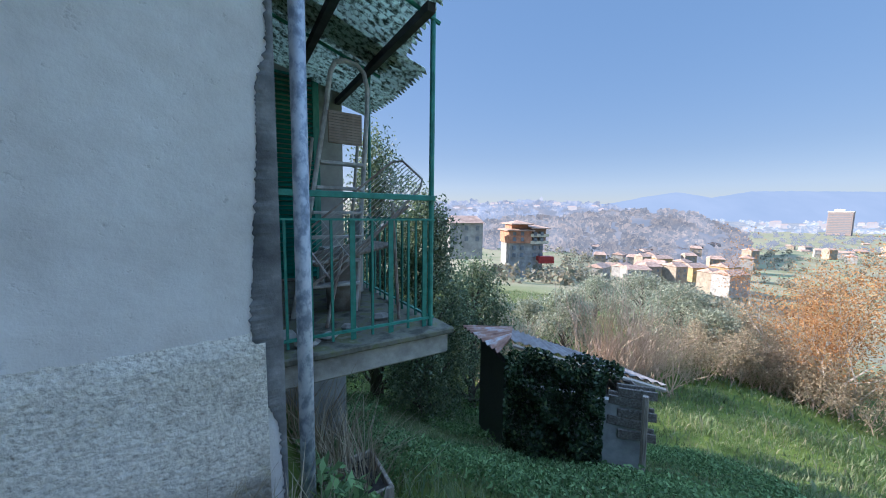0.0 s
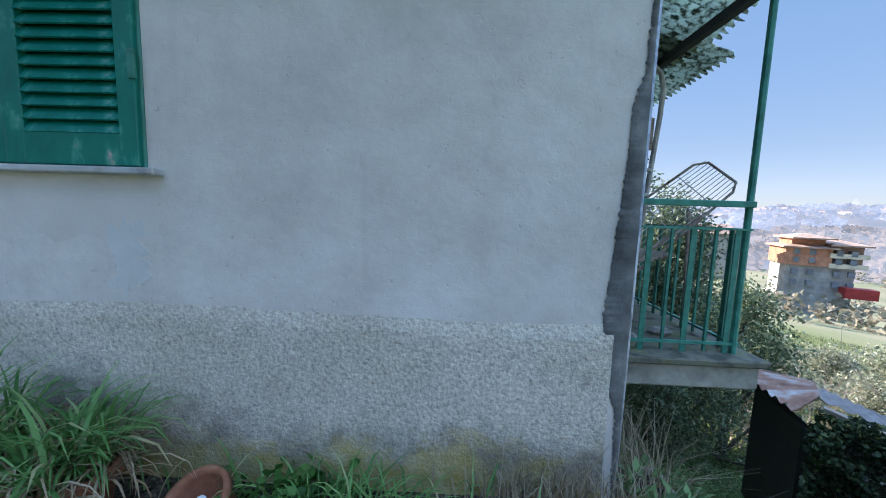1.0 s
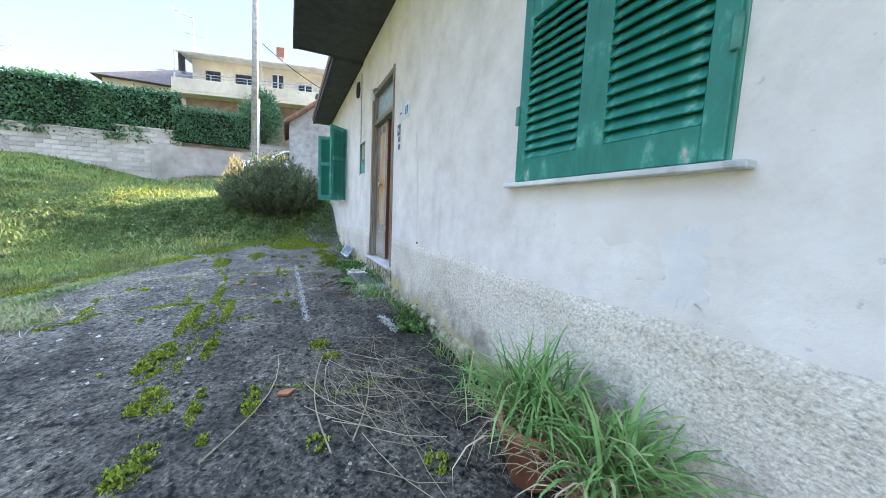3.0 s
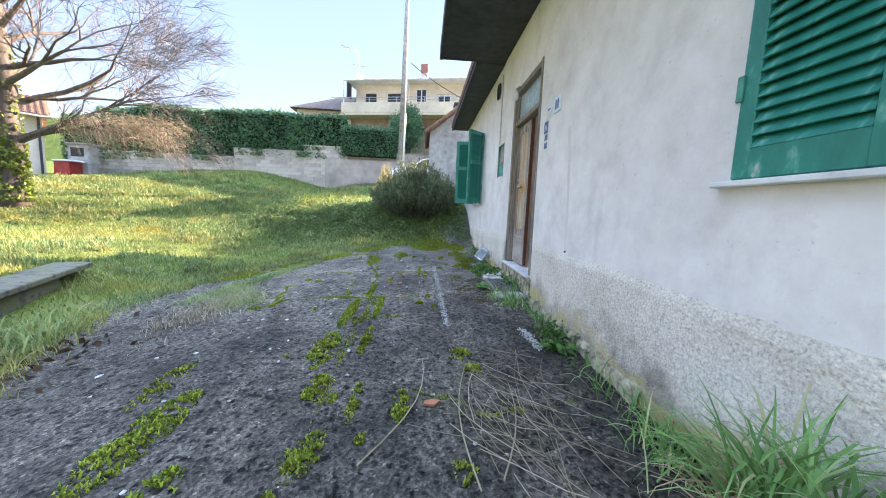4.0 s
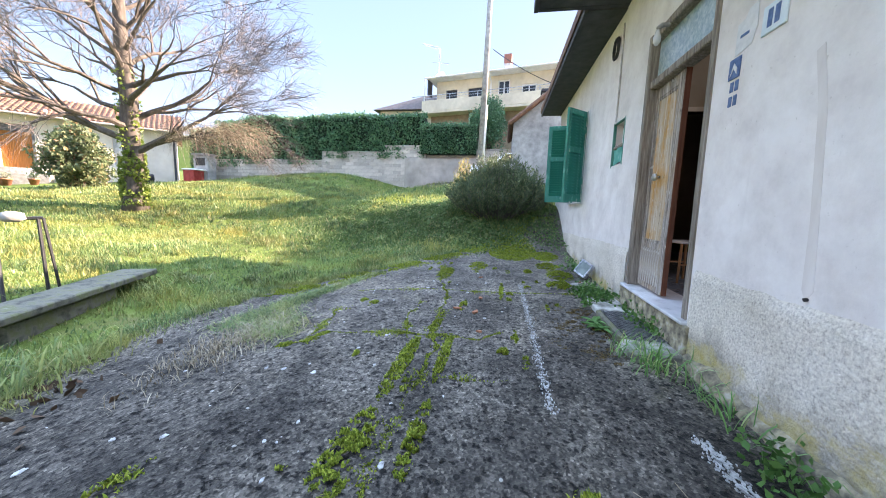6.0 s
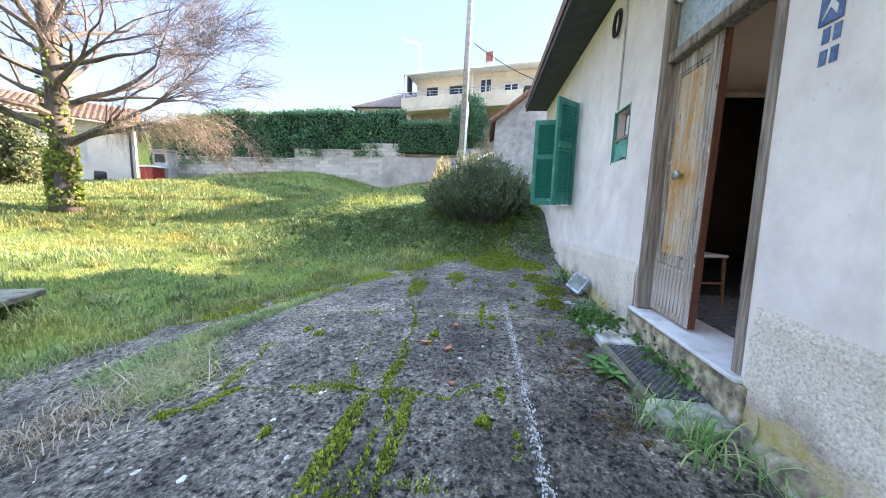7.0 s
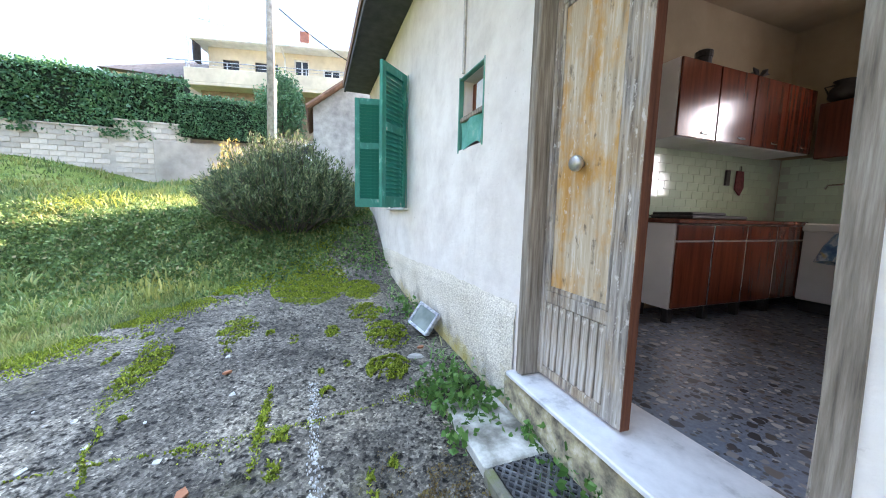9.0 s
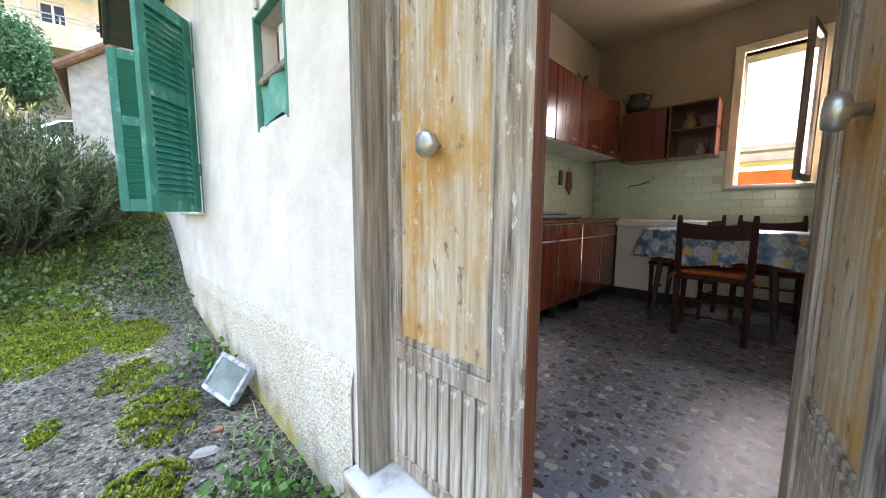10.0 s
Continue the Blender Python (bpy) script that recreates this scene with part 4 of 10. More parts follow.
structure("trim_plinth", plinth(), surface("stained_footing", [(0.34, (0.09, 0.08, 0.06)), (0.46, (0.25, 0.215, 0.15)), (0.56, (0.40, 0.35, 0.22)), (0.70, (0.58, 0.54, 0.46))], 13, 0.95, 0.6, 40, spread=0.34), "broken stained footing along the wall", "plinth")

# ---- the kitchen behind the door ----
KX0, KX1, KY0, KY1, KZ, KTOP = -7.12, -3.6, FACE + THICK, 4.95, 0.36, 3.15
TERRAZZO_M, nt, b = bsdf_of("terrazzo")
vec = coords(nt)
warp = nt.nodes.new("ShaderNodeVectorMath")
warp.operation = "MULTIPLY_ADD"
swirl = node(nt, "ShaderNodeTexNoise", Scale=18.0)
nt.links.new(vec, swirl.inputs["Vector"])
nt.links.new(swirl.outputs["Color"], warp.inputs[0])
warp.inputs[1].default_value = (0.045, 0.045, 0.0)
nt.links.new(vec, warp.inputs[2])
tz_col = ramp(nt, noise_out(nt, vec, 60.0), [(0.3, (0.10, 0.13, 0.175)), (0.7, (0.18, 0.22, 0.275))])
for scale_, edge_, stops_ in ((40.0, 0.50, [(0.0, (0.03, 0.03, 0.034)), (0.4, (0.09, 0.085, 0.085)), (0.7, (0.24, 0.235, 0.23)), (1.0, (0.38, 0.375, 0.365))]),
                              (17.0, 0.47, [(0.0, (0.012, 0.013, 0.016)), (0.42, (0.05, 0.05, 0.055)), (0.6, (0.14, 0.115, 0.10)), (0.78, (0.26, 0.255, 0.25)), (1.0, (0.46, 0.45, 0.44))])):
    chips = node(nt, "ShaderNodeTexVoronoi", Scale=scale_)
    nt.links.new(warp.outputs[0], chips.inputs["Vector"])
    cell = nt.nodes.new("ShaderNodeSeparateColor")
    nt.links.new(chips.outputs["Color"], cell.inputs[0])
    size_ = nt.nodes.new("ShaderNodeMath")
    size_.operation = "MULTIPLY_ADD"
    nt.links.new(cell.outputs[1], size_.inputs[0])
    size_.inputs[1].default_value = 0.30
    nt.links.new(chips.outputs["Distance"], size_.inputs[2])
    inside = ramp(nt, size_.outputs[0], [(edge_, 1.0), (edge_ + 0.04, 0.0)])
    tz_col = mixed(nt, inside, tz_col, ramp(nt, cell.outputs[0], stops_))
nt.links.new(tz_col, b.inputs["Base Color"])
b.inputs["Roughness"].default_value = 0.42
KITCHEN_WALL = surface("yellowed_wall_paint", [(0.3, (0.30, 0.245, 0.165)), (0.7, (0.37, 0.31, 0.22))], 3, 0.85, 0.15, 40)
GREEN_TILE = surface("pale_green_glazed_tile", [(0.3, (0.47, 0.60, 0.47)), (0.7, (0.55, 0.68, 0.55))], 3, 0.10, 0.04, 12, per_object=0.05)
GROUT = surface("tile_grout", [(0.3, (0.38, 0.42, 0.36)), (0.7, (0.46, 0.50, 0.43))], 20, 0.8, 0.1, 60)
VENEER = old_wood("glossy_dark_red_veneer", [(0.3, (0.07, 0.018, 0.010)), (0.7, (0.16, 0.042, 0.02))], 3)
VENEER.node_tree.nodes["Principled BSDF"].inputs["Roughness"].default_value = 0.16
VENEER.node_tree.nodes["Principled BSDF"].inputs["Specular IOR Level"].default_value = 0.6
for nn in VENEER.node_tree.nodes:
    if nn.bl_idname == "ShaderNodeBump":
        nn.inputs["Strength"].default_value = 0.03
WHITE_LAM = surface("white_laminate", [(0.3, (0.62, 0.63, 0.62)), (0.7, (0.72, 0.73, 0.72))], 4, 0.35, 0.03, 30)
CHROME = surface("chrome", [(0.4, (0.6, 0.6, 0.6)), (0.6, (0.75, 0.75, 0.75))], 10, 0.15, 0.0, metal=1.0)

structure("floor", Shape().box(KX0, KX1, FACE + THICK, KY1, KZ - 0.2, KZ), TERRAZZO_M, "grey terrazzo floor with dark and pale chips", "floor")
structure("ceiling", Shape().box(KX0 - 0.1, KX1 + 0.1, FACE + THICK, KY1 + 0.1, KTOP, KTOP + 0.1), KITCHEN_WALL, "yellowed painted ceiling", "ceiling")
back = pierced(KX0 - 0.15, KX1 + 0.15, KY1, KY1 + 0.3, -4.0, KTOP, [KITCHEN_WIN])
structure("wall_back", back, KITCHEN_WALL, "yellowed kitchen wall with a window", "wall")
west = Shape()
IN_DOOR = (1.75, 2.72, 2.30)                      # y from, y to, height of the inner doorway
west.box(KX0 - 0.15, KX0, KY0, IN_DOOR[0], KZ - 0.2, KTOP).box(KX0 - 0.15, KX0, IN_DOOR[1], KY1, KZ - 0.2, KTOP).box(KX0 - 0.15, KX0, IN_DOOR[0], IN_DOOR[1], IN_DOOR[2], KTOP)
structure("wall_inner_west", west, KITCHEN_WALL, "yellowed inner wall with a dark doorway", "wall")
structure("wall_inner_east", Shape().box(KX1, KX1 + 0.15, KY0, KY1, KZ - 0.2, KTOP), KITCHEN_WALL, "yellowed inner wall", "wall")
# the room beyond the inner doorway
structure("wall_room_west", Shape().box(-10.4, -10.25, KY0, KY1, KZ - 0.2, KTOP), KITCHEN_WALL, "dim wall of the next room", "wall")
structure("wall_room_back", Shape().box(-10.25, KX0 - 0.15, KY1, KY1 + 0.3, -0.5, KTOP), KITCHEN_WALL, "dim wall of the next room", "wall")
structure("floor_room", Shape().box(-10.25, KX0, KY0, KY1, KZ - 0.2, KZ - 0.002), TERRAZZO_M, "terrazzo floor of the next room", "floor")
structure("ceiling_room", Shape().box(-10.4, KX0 - 0.1, KY0, KY1 + 0.1, KTOP, KTOP + 0.1), KITCHEN_WALL, "ceiling of the next room", "ceiling")
structure("trim_doorway", Shape().box(KX0 - 0.16, KX0 + 0.015, IN_DOOR[0] - 0.001, IN_DOOR[0] + 0.05, KZ, IN_DOOR[2], 0.004).box(KX0 - 0.16, KX0 + 0.015, IN_DOOR[1] - 0.05, IN_DOOR[1] + 0.06, KZ, IN_DOOR[2] + 0.05, 0.004)
          .box(KX0 - 0.16, KX0 + 0.015, IN_DOOR[0] - 0.001, IN_DOOR[1] - 0.05, IN_DOOR[2], IN_DOOR[2] + 0.05, 0.004), surface("cream_door_trim", [(0.4, (0.46, 0.41, 0.32)), (0.6, (0.56, 0.50, 0.40))], 6, 0.6, 0.1, 40), "cream painted doorway trim", "trim")
structure("baseboard", Shape().box(KX0, KX1, KY1 - 0.012, KY1, KZ, KZ + 0.10), BLACK_IRON_AND_FILL, "dark skirting strip along the wall", "baseboard")

# glazed tiles, half-bond, on a grout bed
TW, TH, TTOP = 0.152, 0.077, 1.86
bed_w = structure("wall_tiles_west", Shape().box(KX0, KX0 + 0.008, 2.60, KY1 - 0.012, KZ + 0.1, TTOP), GROUT, "pale green glazed tiles on the wall", "tiling")
bed_b = structure("wall_tiles_back", pierced(KX0 + 0.012, KX1, KY1 - 0.008, KY1 - 0.0005, KZ + 0.1, TTOP + 0.0, [(KITCHEN_WIN[0] - 0.02, KITCHEN_WIN[1] + 0.02, KITCHEN_WIN[2] - 0.02, TTOP)]), GROUT, "pale green glazed tiles on the wall", "tiling")
tile_w = Shape().box(0, 0.006, 0.0015, TW - 0.0015, 0.0015, TH - 0.0015, 0.0012).mesh("tile")
tile_b = Shape().box(0.0015, TW - 0.0015, -0.006, 0, 0.0015, TH - 0.0015, 0.0012).mesh("tile")
for me in (tile_w, tile_b):
    me.materials.append(GREEN_TILE)
for r_ in range(9):
    z = TTOP - (r_ + 1) * TH
    for c in range(14):
        y = 2.60 + c * TW + (TW / 2 if r_ % 2 else 0)
        if y + TW < KY1 - 0.01:
            part("tile", tile_w, None, bed_w).matrix_basis = pose(KX0 + 0.008, y, z)
    for c in range(19):
        x = KX0 + 0.02 + c * TW + (TW / 2 if r_ % 2 else 0)
        if not (KITCHEN_WIN[0] - 0.02 < x + TW and x < KITCHEN_WIN[1] + 0.02 and z + TH > KITCHEN_WIN[2] - 0.02):
            part("tile", tile_b, None, bed_b).matrix_basis = pose(x, KY1 - 0.008, z)


def handle(parent, x, y, z, turn=0.0):
    h = part("handle", Shape().box(-0.005, 0.012, -0.045, 0.045, -0.009, 0.009, 0.004), CHROME, parent, "small metal pull")
    h.matrix_basis = pose(x, y, z, 0, 0, turn)


def base_unit(y0, width, front):
    """A floor unit against the west wall: white body, red door and drawer front, short legs."""
    u = thing("base_cabinet", "kitchen base cabinet with dark red doors and white sides", "cabinet", "kitchen base cabinets")
    part("body", Shape().box(KX0 + 0.02, front - 0.02, y0 + 0.002, y0 + width - 0.002, KZ + 0.13, 1.175, 0.002), WHITE_LAM, u, "white laminate body")
    part("door", Shape().box(front - 0.018, front, y0 + 0.012, y0 + width - 0.012, KZ + 0.14, 1.03, 0.003), VENEER, u)
    part("drawer", Shape().box(front - 0.018, front, y0 + 0.012, y0 + width - 0.012, 1.045, 1.165, 0.003), VENEER, u)
    part("edge_strip", Shape().box(front - 0.02, front + 0.004, y0 + width - 0.010, y0 + width + 0.004, KZ + 0.14, 1.165, 0.002), CHROME, u, "bright metal strip")
    leg = Shape().box(-0.03, 0.03, -0.03, 0.03, KZ, KZ + 0.13, 0.004)
    for x in (front - 0.08, KX0 + 0.1):
        part("leg", leg, BLACK_IRON_AND_FILL, u).matrix_basis = pose(x, y0 + 0.08, 0)


BF = -6.68
for k in range(4):
    base_unit(2.84 + 0.43 * k, 0.43, BF)
tagged(part("worktop", Shape().box(KX0 + 0.02, BF + 0.02, 2.82, 4.56, 1.177, 1.212, 0.006), VENEER), "dark red laminate worktop on the base cabinets", "worktop")
hob = thing("gas_hob", "black portable gas hob standing on the worktop", "hob")
part("tray", Shape().box(KX0 + 0.05, BF - 0.02, 3.02, 3.72, 1.213, 1.245, 0.01), BLACK_IRON_AND_FILL, hob)
part("lid", Shape().box(KX0 + 0.06, BF - 0.03, 3.03, 3.45, 1.246, 1.268, 0.008), BLACK_IRON_AND_FILL, hob)
part("burner", Shape().lathe([(0.05, 1.245), (0.05, 1.262), (0.02, 1.265)], 16, pose(-6.9, 3.6, 0)), BLACK_IRON_AND_FILL, hob)


def wall_unit_west(y0, width, front, z0, z1):
    u = thing("wall_cabinet", "glossy dark red wall cabinet with a small metal pull", "cabinet", "kitchen wall cabinets")
    part("body", Shape().box(KX0 + 0.01, front - 0.02, y0 + 0.002, y0 + width - 0.002, z0, z1, 0.002), WHITE_LAM, u, "white laminate body")
    d = part("door", Shape().box(front - 0.018, front, y0 + 0.006, y0 + width - 0.006, z0 + 0.004, z1 - 0.004, 0.003), VENEER, u)
    handle(d, front, y0 + width * 0.7, z0 + 0.05)


UF = -6.74
for k in range(4):
    wall_unit_west(2.80 + 0.45 * k, 0.45, UF, 1.84, 2.42)


def wall_unit_back(x0, width, front, z0, z1):
    u = thing("wall_cabinet", "glossy dark red wall cabinet over the sink", "cabinet", "kitchen wall cabinets")
    part("body", Shape().box(x0 + 0.002, x0 + width - 0.002, front + 0.02, KY1 - 0.01, z0, z1, 0.002), VENEER, u)
    part("door", Shape().box(x0 + 0.006, x0 + width - 0.006, front, front + 0.018, z0 + 0.004, z1 - 0.004, 0.003), VENEER, u)


wall_unit_back(-6.73, 0.42, 4.62, 1.80, 2.30)
wall_unit_back(-6.30, 0.03, 4.62, 1.80, 2.30)
shelf = thing("wall_shelf", "open dark red end shelf with small ornaments", "shelf")
part("back", Shape().box(-6.27, -5.92, KY1 - 0.03, KY1 - 0.01, 1.80, 2.30), VENEER, shelf)
for z in (1.80, 2.05, 2.285):
    part("board", Shape().box(-6.27, -5.92, 4.64, KY1 - 0.03, z, z + 0.016, 0.003), VENEER, shelf)
part("side", Shape().box(-5.935, -5.92, 4.64, KY1 - 0.03, 1.816, 2.285, 0.003), VENEER, shelf)


def vase(x, y, z, s, m, label, name="vase"):
    v = part(name, Shape().lathe([(0.35 * s, 0), (0.5 * s, 0.3 * s), (0.55 * s, 0.7 * s), (0.3 * s, 1.2 * s), (0.28 * s, 1.45 * s), (0.42 * s, 1.6 * s)], 16), m, None, label, True)
    v.matrix_basis = pose(x, y, z)
    return tagged(v, "", "vase")


vase(-6.15, 4.78, 2.066, 0.10, surface("gold_ceramic", [(0.4, (0.30, 0.17, 0.05)), (0.6, (0.42, 0.27, 0.1))], 9, 0.4, 0.1), "small gilded ceramic ornament on the shelf", "ornament")
vase(-6.05, 4.78, 1.816, 0.07, surface("pale_ceramic", [(0.4, (0.42, 0.33, 0.25)), (0.6, (0.52, 0.42, 0.33))], 9, 0.4, 0.1), "small pale ceramic ornament on the shelf", "ornament")
pot = thing("copper_pot", "dark metal pot with two handles on the wall cabinet", "pot")
part("bowl", Shape().lathe([(0.07, 0), (0.11, 0.05), (0.10, 0.12), (0.06, 0.16), (0.085, 0.19)], 20, pose(-6.62, 4.74, 2.301)), BLACK_IRON_AND_FILL, pot, "", True)
for s_ in (-1, 1):
    part("handle", Shape().tube([(-6.62 + s_ * 0.07, 4.74, 2.47), (-6.62 + s_ * 0.14, 4.74, 2.47), (-6.62 + s_ * 0.105, 4.74, 2.39)], 0.008, 6), BLACK_IRON_AND_FILL, pot)
tagged(part("coffee_tin", Shape().lathe([(0.06, 2.421), (0.06, 2.53), (0.065, 2.535), (0.065, 2.58), (0.05, 2.59)], 16, pose(-6.9, 3.25, 0)), BLACK_IRON_AND_FILL), "dark lidded tin on top of the wall cabinet", "tin")
orn = thing("rooster_ornament", "dark metal plant ornament on top of the wall cabinet", "ornament")
part("foot", Shape().lathe([(0.05, 2.421), (0.03, 2.44), (0.015, 2.47)], 12, pose(-6.88, 3.95, 0)), BLACK_IRON_AND_FILL, orn)
for k in range(5):
    a = 1.25 * k
    part("leaf", Shape().tube([(-6.88, 3.95, 2.46), (-6.88 + 0.05 * math.cos(a), 3.95 + 0.06 * math.sin(a), 2.52), (-6.88 + 0.07 * math.cos(a), 3.95 + 0.12 * math.sin(a), 2.53 + 0.02 * math.sin(3 * a))], [0.012, 0.022, 0.004], 6), BLACK_IRON_AND_FILL, orn)

# sink unit along the back wall
sink = thing("sink_unit", "white enamelled sink unit along the back wall", "sink")
part("body", Shape().box(KX0 + 0.45, -5.95, 4.52, KY1 - 0.02, KZ + 0.12, 1.12, 0.005), WHITE_LAM, sink)
part("basin", Shape().box(KX0 + 0.44, -5.93, 4.50, KY1 - 0.015, 1.122, 1.20, 0.012), surface("white_enamel", [(0.4, (0.70, 0.70, 0.68)), (0.6, (0.78, 0.78, 0.76))], 4, 0.15, 0.0), sink, "white ceramic basin")
part("plinth", Shape().box(KX0 + 0.45, -5.97, 4.60, KY1 - 0.05, KZ, KZ + 0.118), BLACK_IRON_AND_FILL, sink, "dark recessed plinth")
tap = thing("wall_tap", "chrome wall tap with a swivel spout over the sink", "tap")
part("body", Shape().tube([(-6.50, KY1 - 0.02, 1.60), (-6.50, KY1 - 0.08, 1.60)], 0.018, 10), CHROME, tap)
part("spout", Shape().tube([(-6.50, KY1 - 0.08, 1.60), (-6.58, KY1 - 0.16, 1.56), (-6.64, KY1 - 0.22, 1.555), (-6.65, KY1 - 0.23, 1.52)], 0.009, 8), CHROME, tap)
part("knob", Shape().tube([(-6.46, KY1 - 0.07, 1.66), (-6.46, KY1 - 0.07, 1.62)], 0.016, 8), CHROME, tap)
holder = thing("oven_mitt", "dark red cloth oven mitt hanging on the tiled wall", "cloth")
part("cloth", Shape().prism([(-0.05, 0.0), (0.05, 0.0), (0.07, -0.16), (0.02, -0.24), (-0.06, -0.18)], 0, 0.015, pose(KX0 + 0.016, 4.25, 1.70, 90, 0, 90)), surface("red_cloth", [(0.4, (0.10, 0.02, 0.025)), (0.6, (0.2, 0.05, 0.06))], 40, 0.9, 0.4), holder)
part("hook", Shape().box(KX0 + 0.015, KX0 + 0.03, 4.24, 4.26, 1.69, 1.75, 0.002), CHROME, holder)
tagged(part("thermometer", Shape().box(KX0 + 0.015, KX0 + 0.035, 4.03, 4.09, 1.55, 1.70, 0.004), BLACK_IRON_AND_FILL), "small dark holder on the tiled wall", "holder")

cable = thing("power_cable", "thin dark power cable with a white plug hanging on the wall", "cable")
part("lead", Shape().tube([(KX0 + 0.03, 2.74, 1.84), (KX0 + 0.03, 2.75, 1.60), (KX0 + 0.05, 2.73, 1.40), (KX0 + 0.09, 2.80, 1.27), (KX0 + 0.16, 2.90, 1.23)], 0.005, 6), BLACK_IRON_AND_FILL, cable)
part("plug", Shape().box(KX0 + 0.02, KX0 + 0.06, 2.70, 2.75, 1.42, 1.49, 0.006), WHITE_LAM, cable, "white plug")

# stove at the right of the window
stove = thing("white_stove", "low white stove with a dark slot below the window", "stove")
part("body", Shape().box(-5.28, -4.75, 4.50, KY1 - 0.02, KZ, 1.12, 0.008), WHITE_LAM, stove)
part("slot", Shape().box(-5.26, -4.77, 4.494, 4.499, 0.68, 0.70), BLACK_IRON_AND_FILL, stove, "dark slot")
part("hotplate", Shape().box(-5.29, -4.74, 4.49, KY1 - 0.02, 1.121, 1.15, 0.006), CHROME, stove, "bright steel top")

# table and chairs
CLOTH, nt, b = bsdf_of("blue_floral_oilcloth")
vec = coords(nt)
flowers = ramp(nt, noise_out(nt, vec, 11.0, 3.0), [(0.36, (0.035, 0.10, 0.22)), (0.48, (0.12, 0.24, 0.38)), (0.56, (0.48, 0.55, 0.58)), (0.68, (0.20, 0.36, 0.50))])
blooms = ramp(nt, noise_out(nt, vec, 7.0, 1.0), [(0.66, 0.0), (0.70, 1.0)])
nt.links.new(mixed(nt, blooms, flowers, (0.50, 0.38, 0.10)), b.inputs["Base Color"])
b.inputs["Roughness"].default_value = 0.35
TC, TZ = (-5.78, 4.15), 1.13
table = thing("kitchen_table", "oval kitchen table with dark slanting legs", "table")
part("tabletop", Shape().lathe([(0.44, TZ - 0.03), (0.45, TZ - 0.015), (0.44, TZ)], 40, pose(*TC, 0) @ Matrix.Diagonal((1.15, 0.78, 1, 1))), GREY_WOOD, table)
for dx in (-1, 1):
    for dy in (-1, 1):
        part("leg", Shape().tube([(TC[0] + dx * 0.32, TC[1] + dy * 0.19, TZ - 0.03), (TC[0] + dx * 0.38, TC[1] + dy * 0.24, KZ)], [0.028, 0.014], 8), BLACK_IRON_AND_FILL, table)


def tablecloth():
    """A cloth over the oval top, its skirt falling in folds."""
    n, s = 96, Shape()
    rings = []
    for k, (rr, z) in enumerate(((0.0, 0.004), (0.44, 0.004), (0.462, -0.01), (0.475, -0.10), (0.48, -0.23))):
        ring = []
        for j in range(n):
            a = 2 * math.pi * j / n
            fold = 0.035 * max(0, k - 2) * math.sin(13 * a + 0.7 * math.sin(3 * a))
            drop = 0.03 * math.sin(5 * a + 1) if k == 4 else 0
            ring.append((TC[0] + 1.15 * (rr + fold) * math.cos(a), TC[1] + 0.80 * (rr + fold) * math.sin(a), TZ + z + drop))
        rings += ring
    f = [(i * n + j, i * n + (j + 1) % n, (i + 1) * n + (j + 1) % n, (i + 1) * n + j) for i in range(4) for j in range(n)]
    return raw_mesh("tablecloth", rings, f, True)


tagged(part("tablecloth", tablecloth(), CLOTH), "blue and white floral oilcloth hanging over the table", "tablecloth")


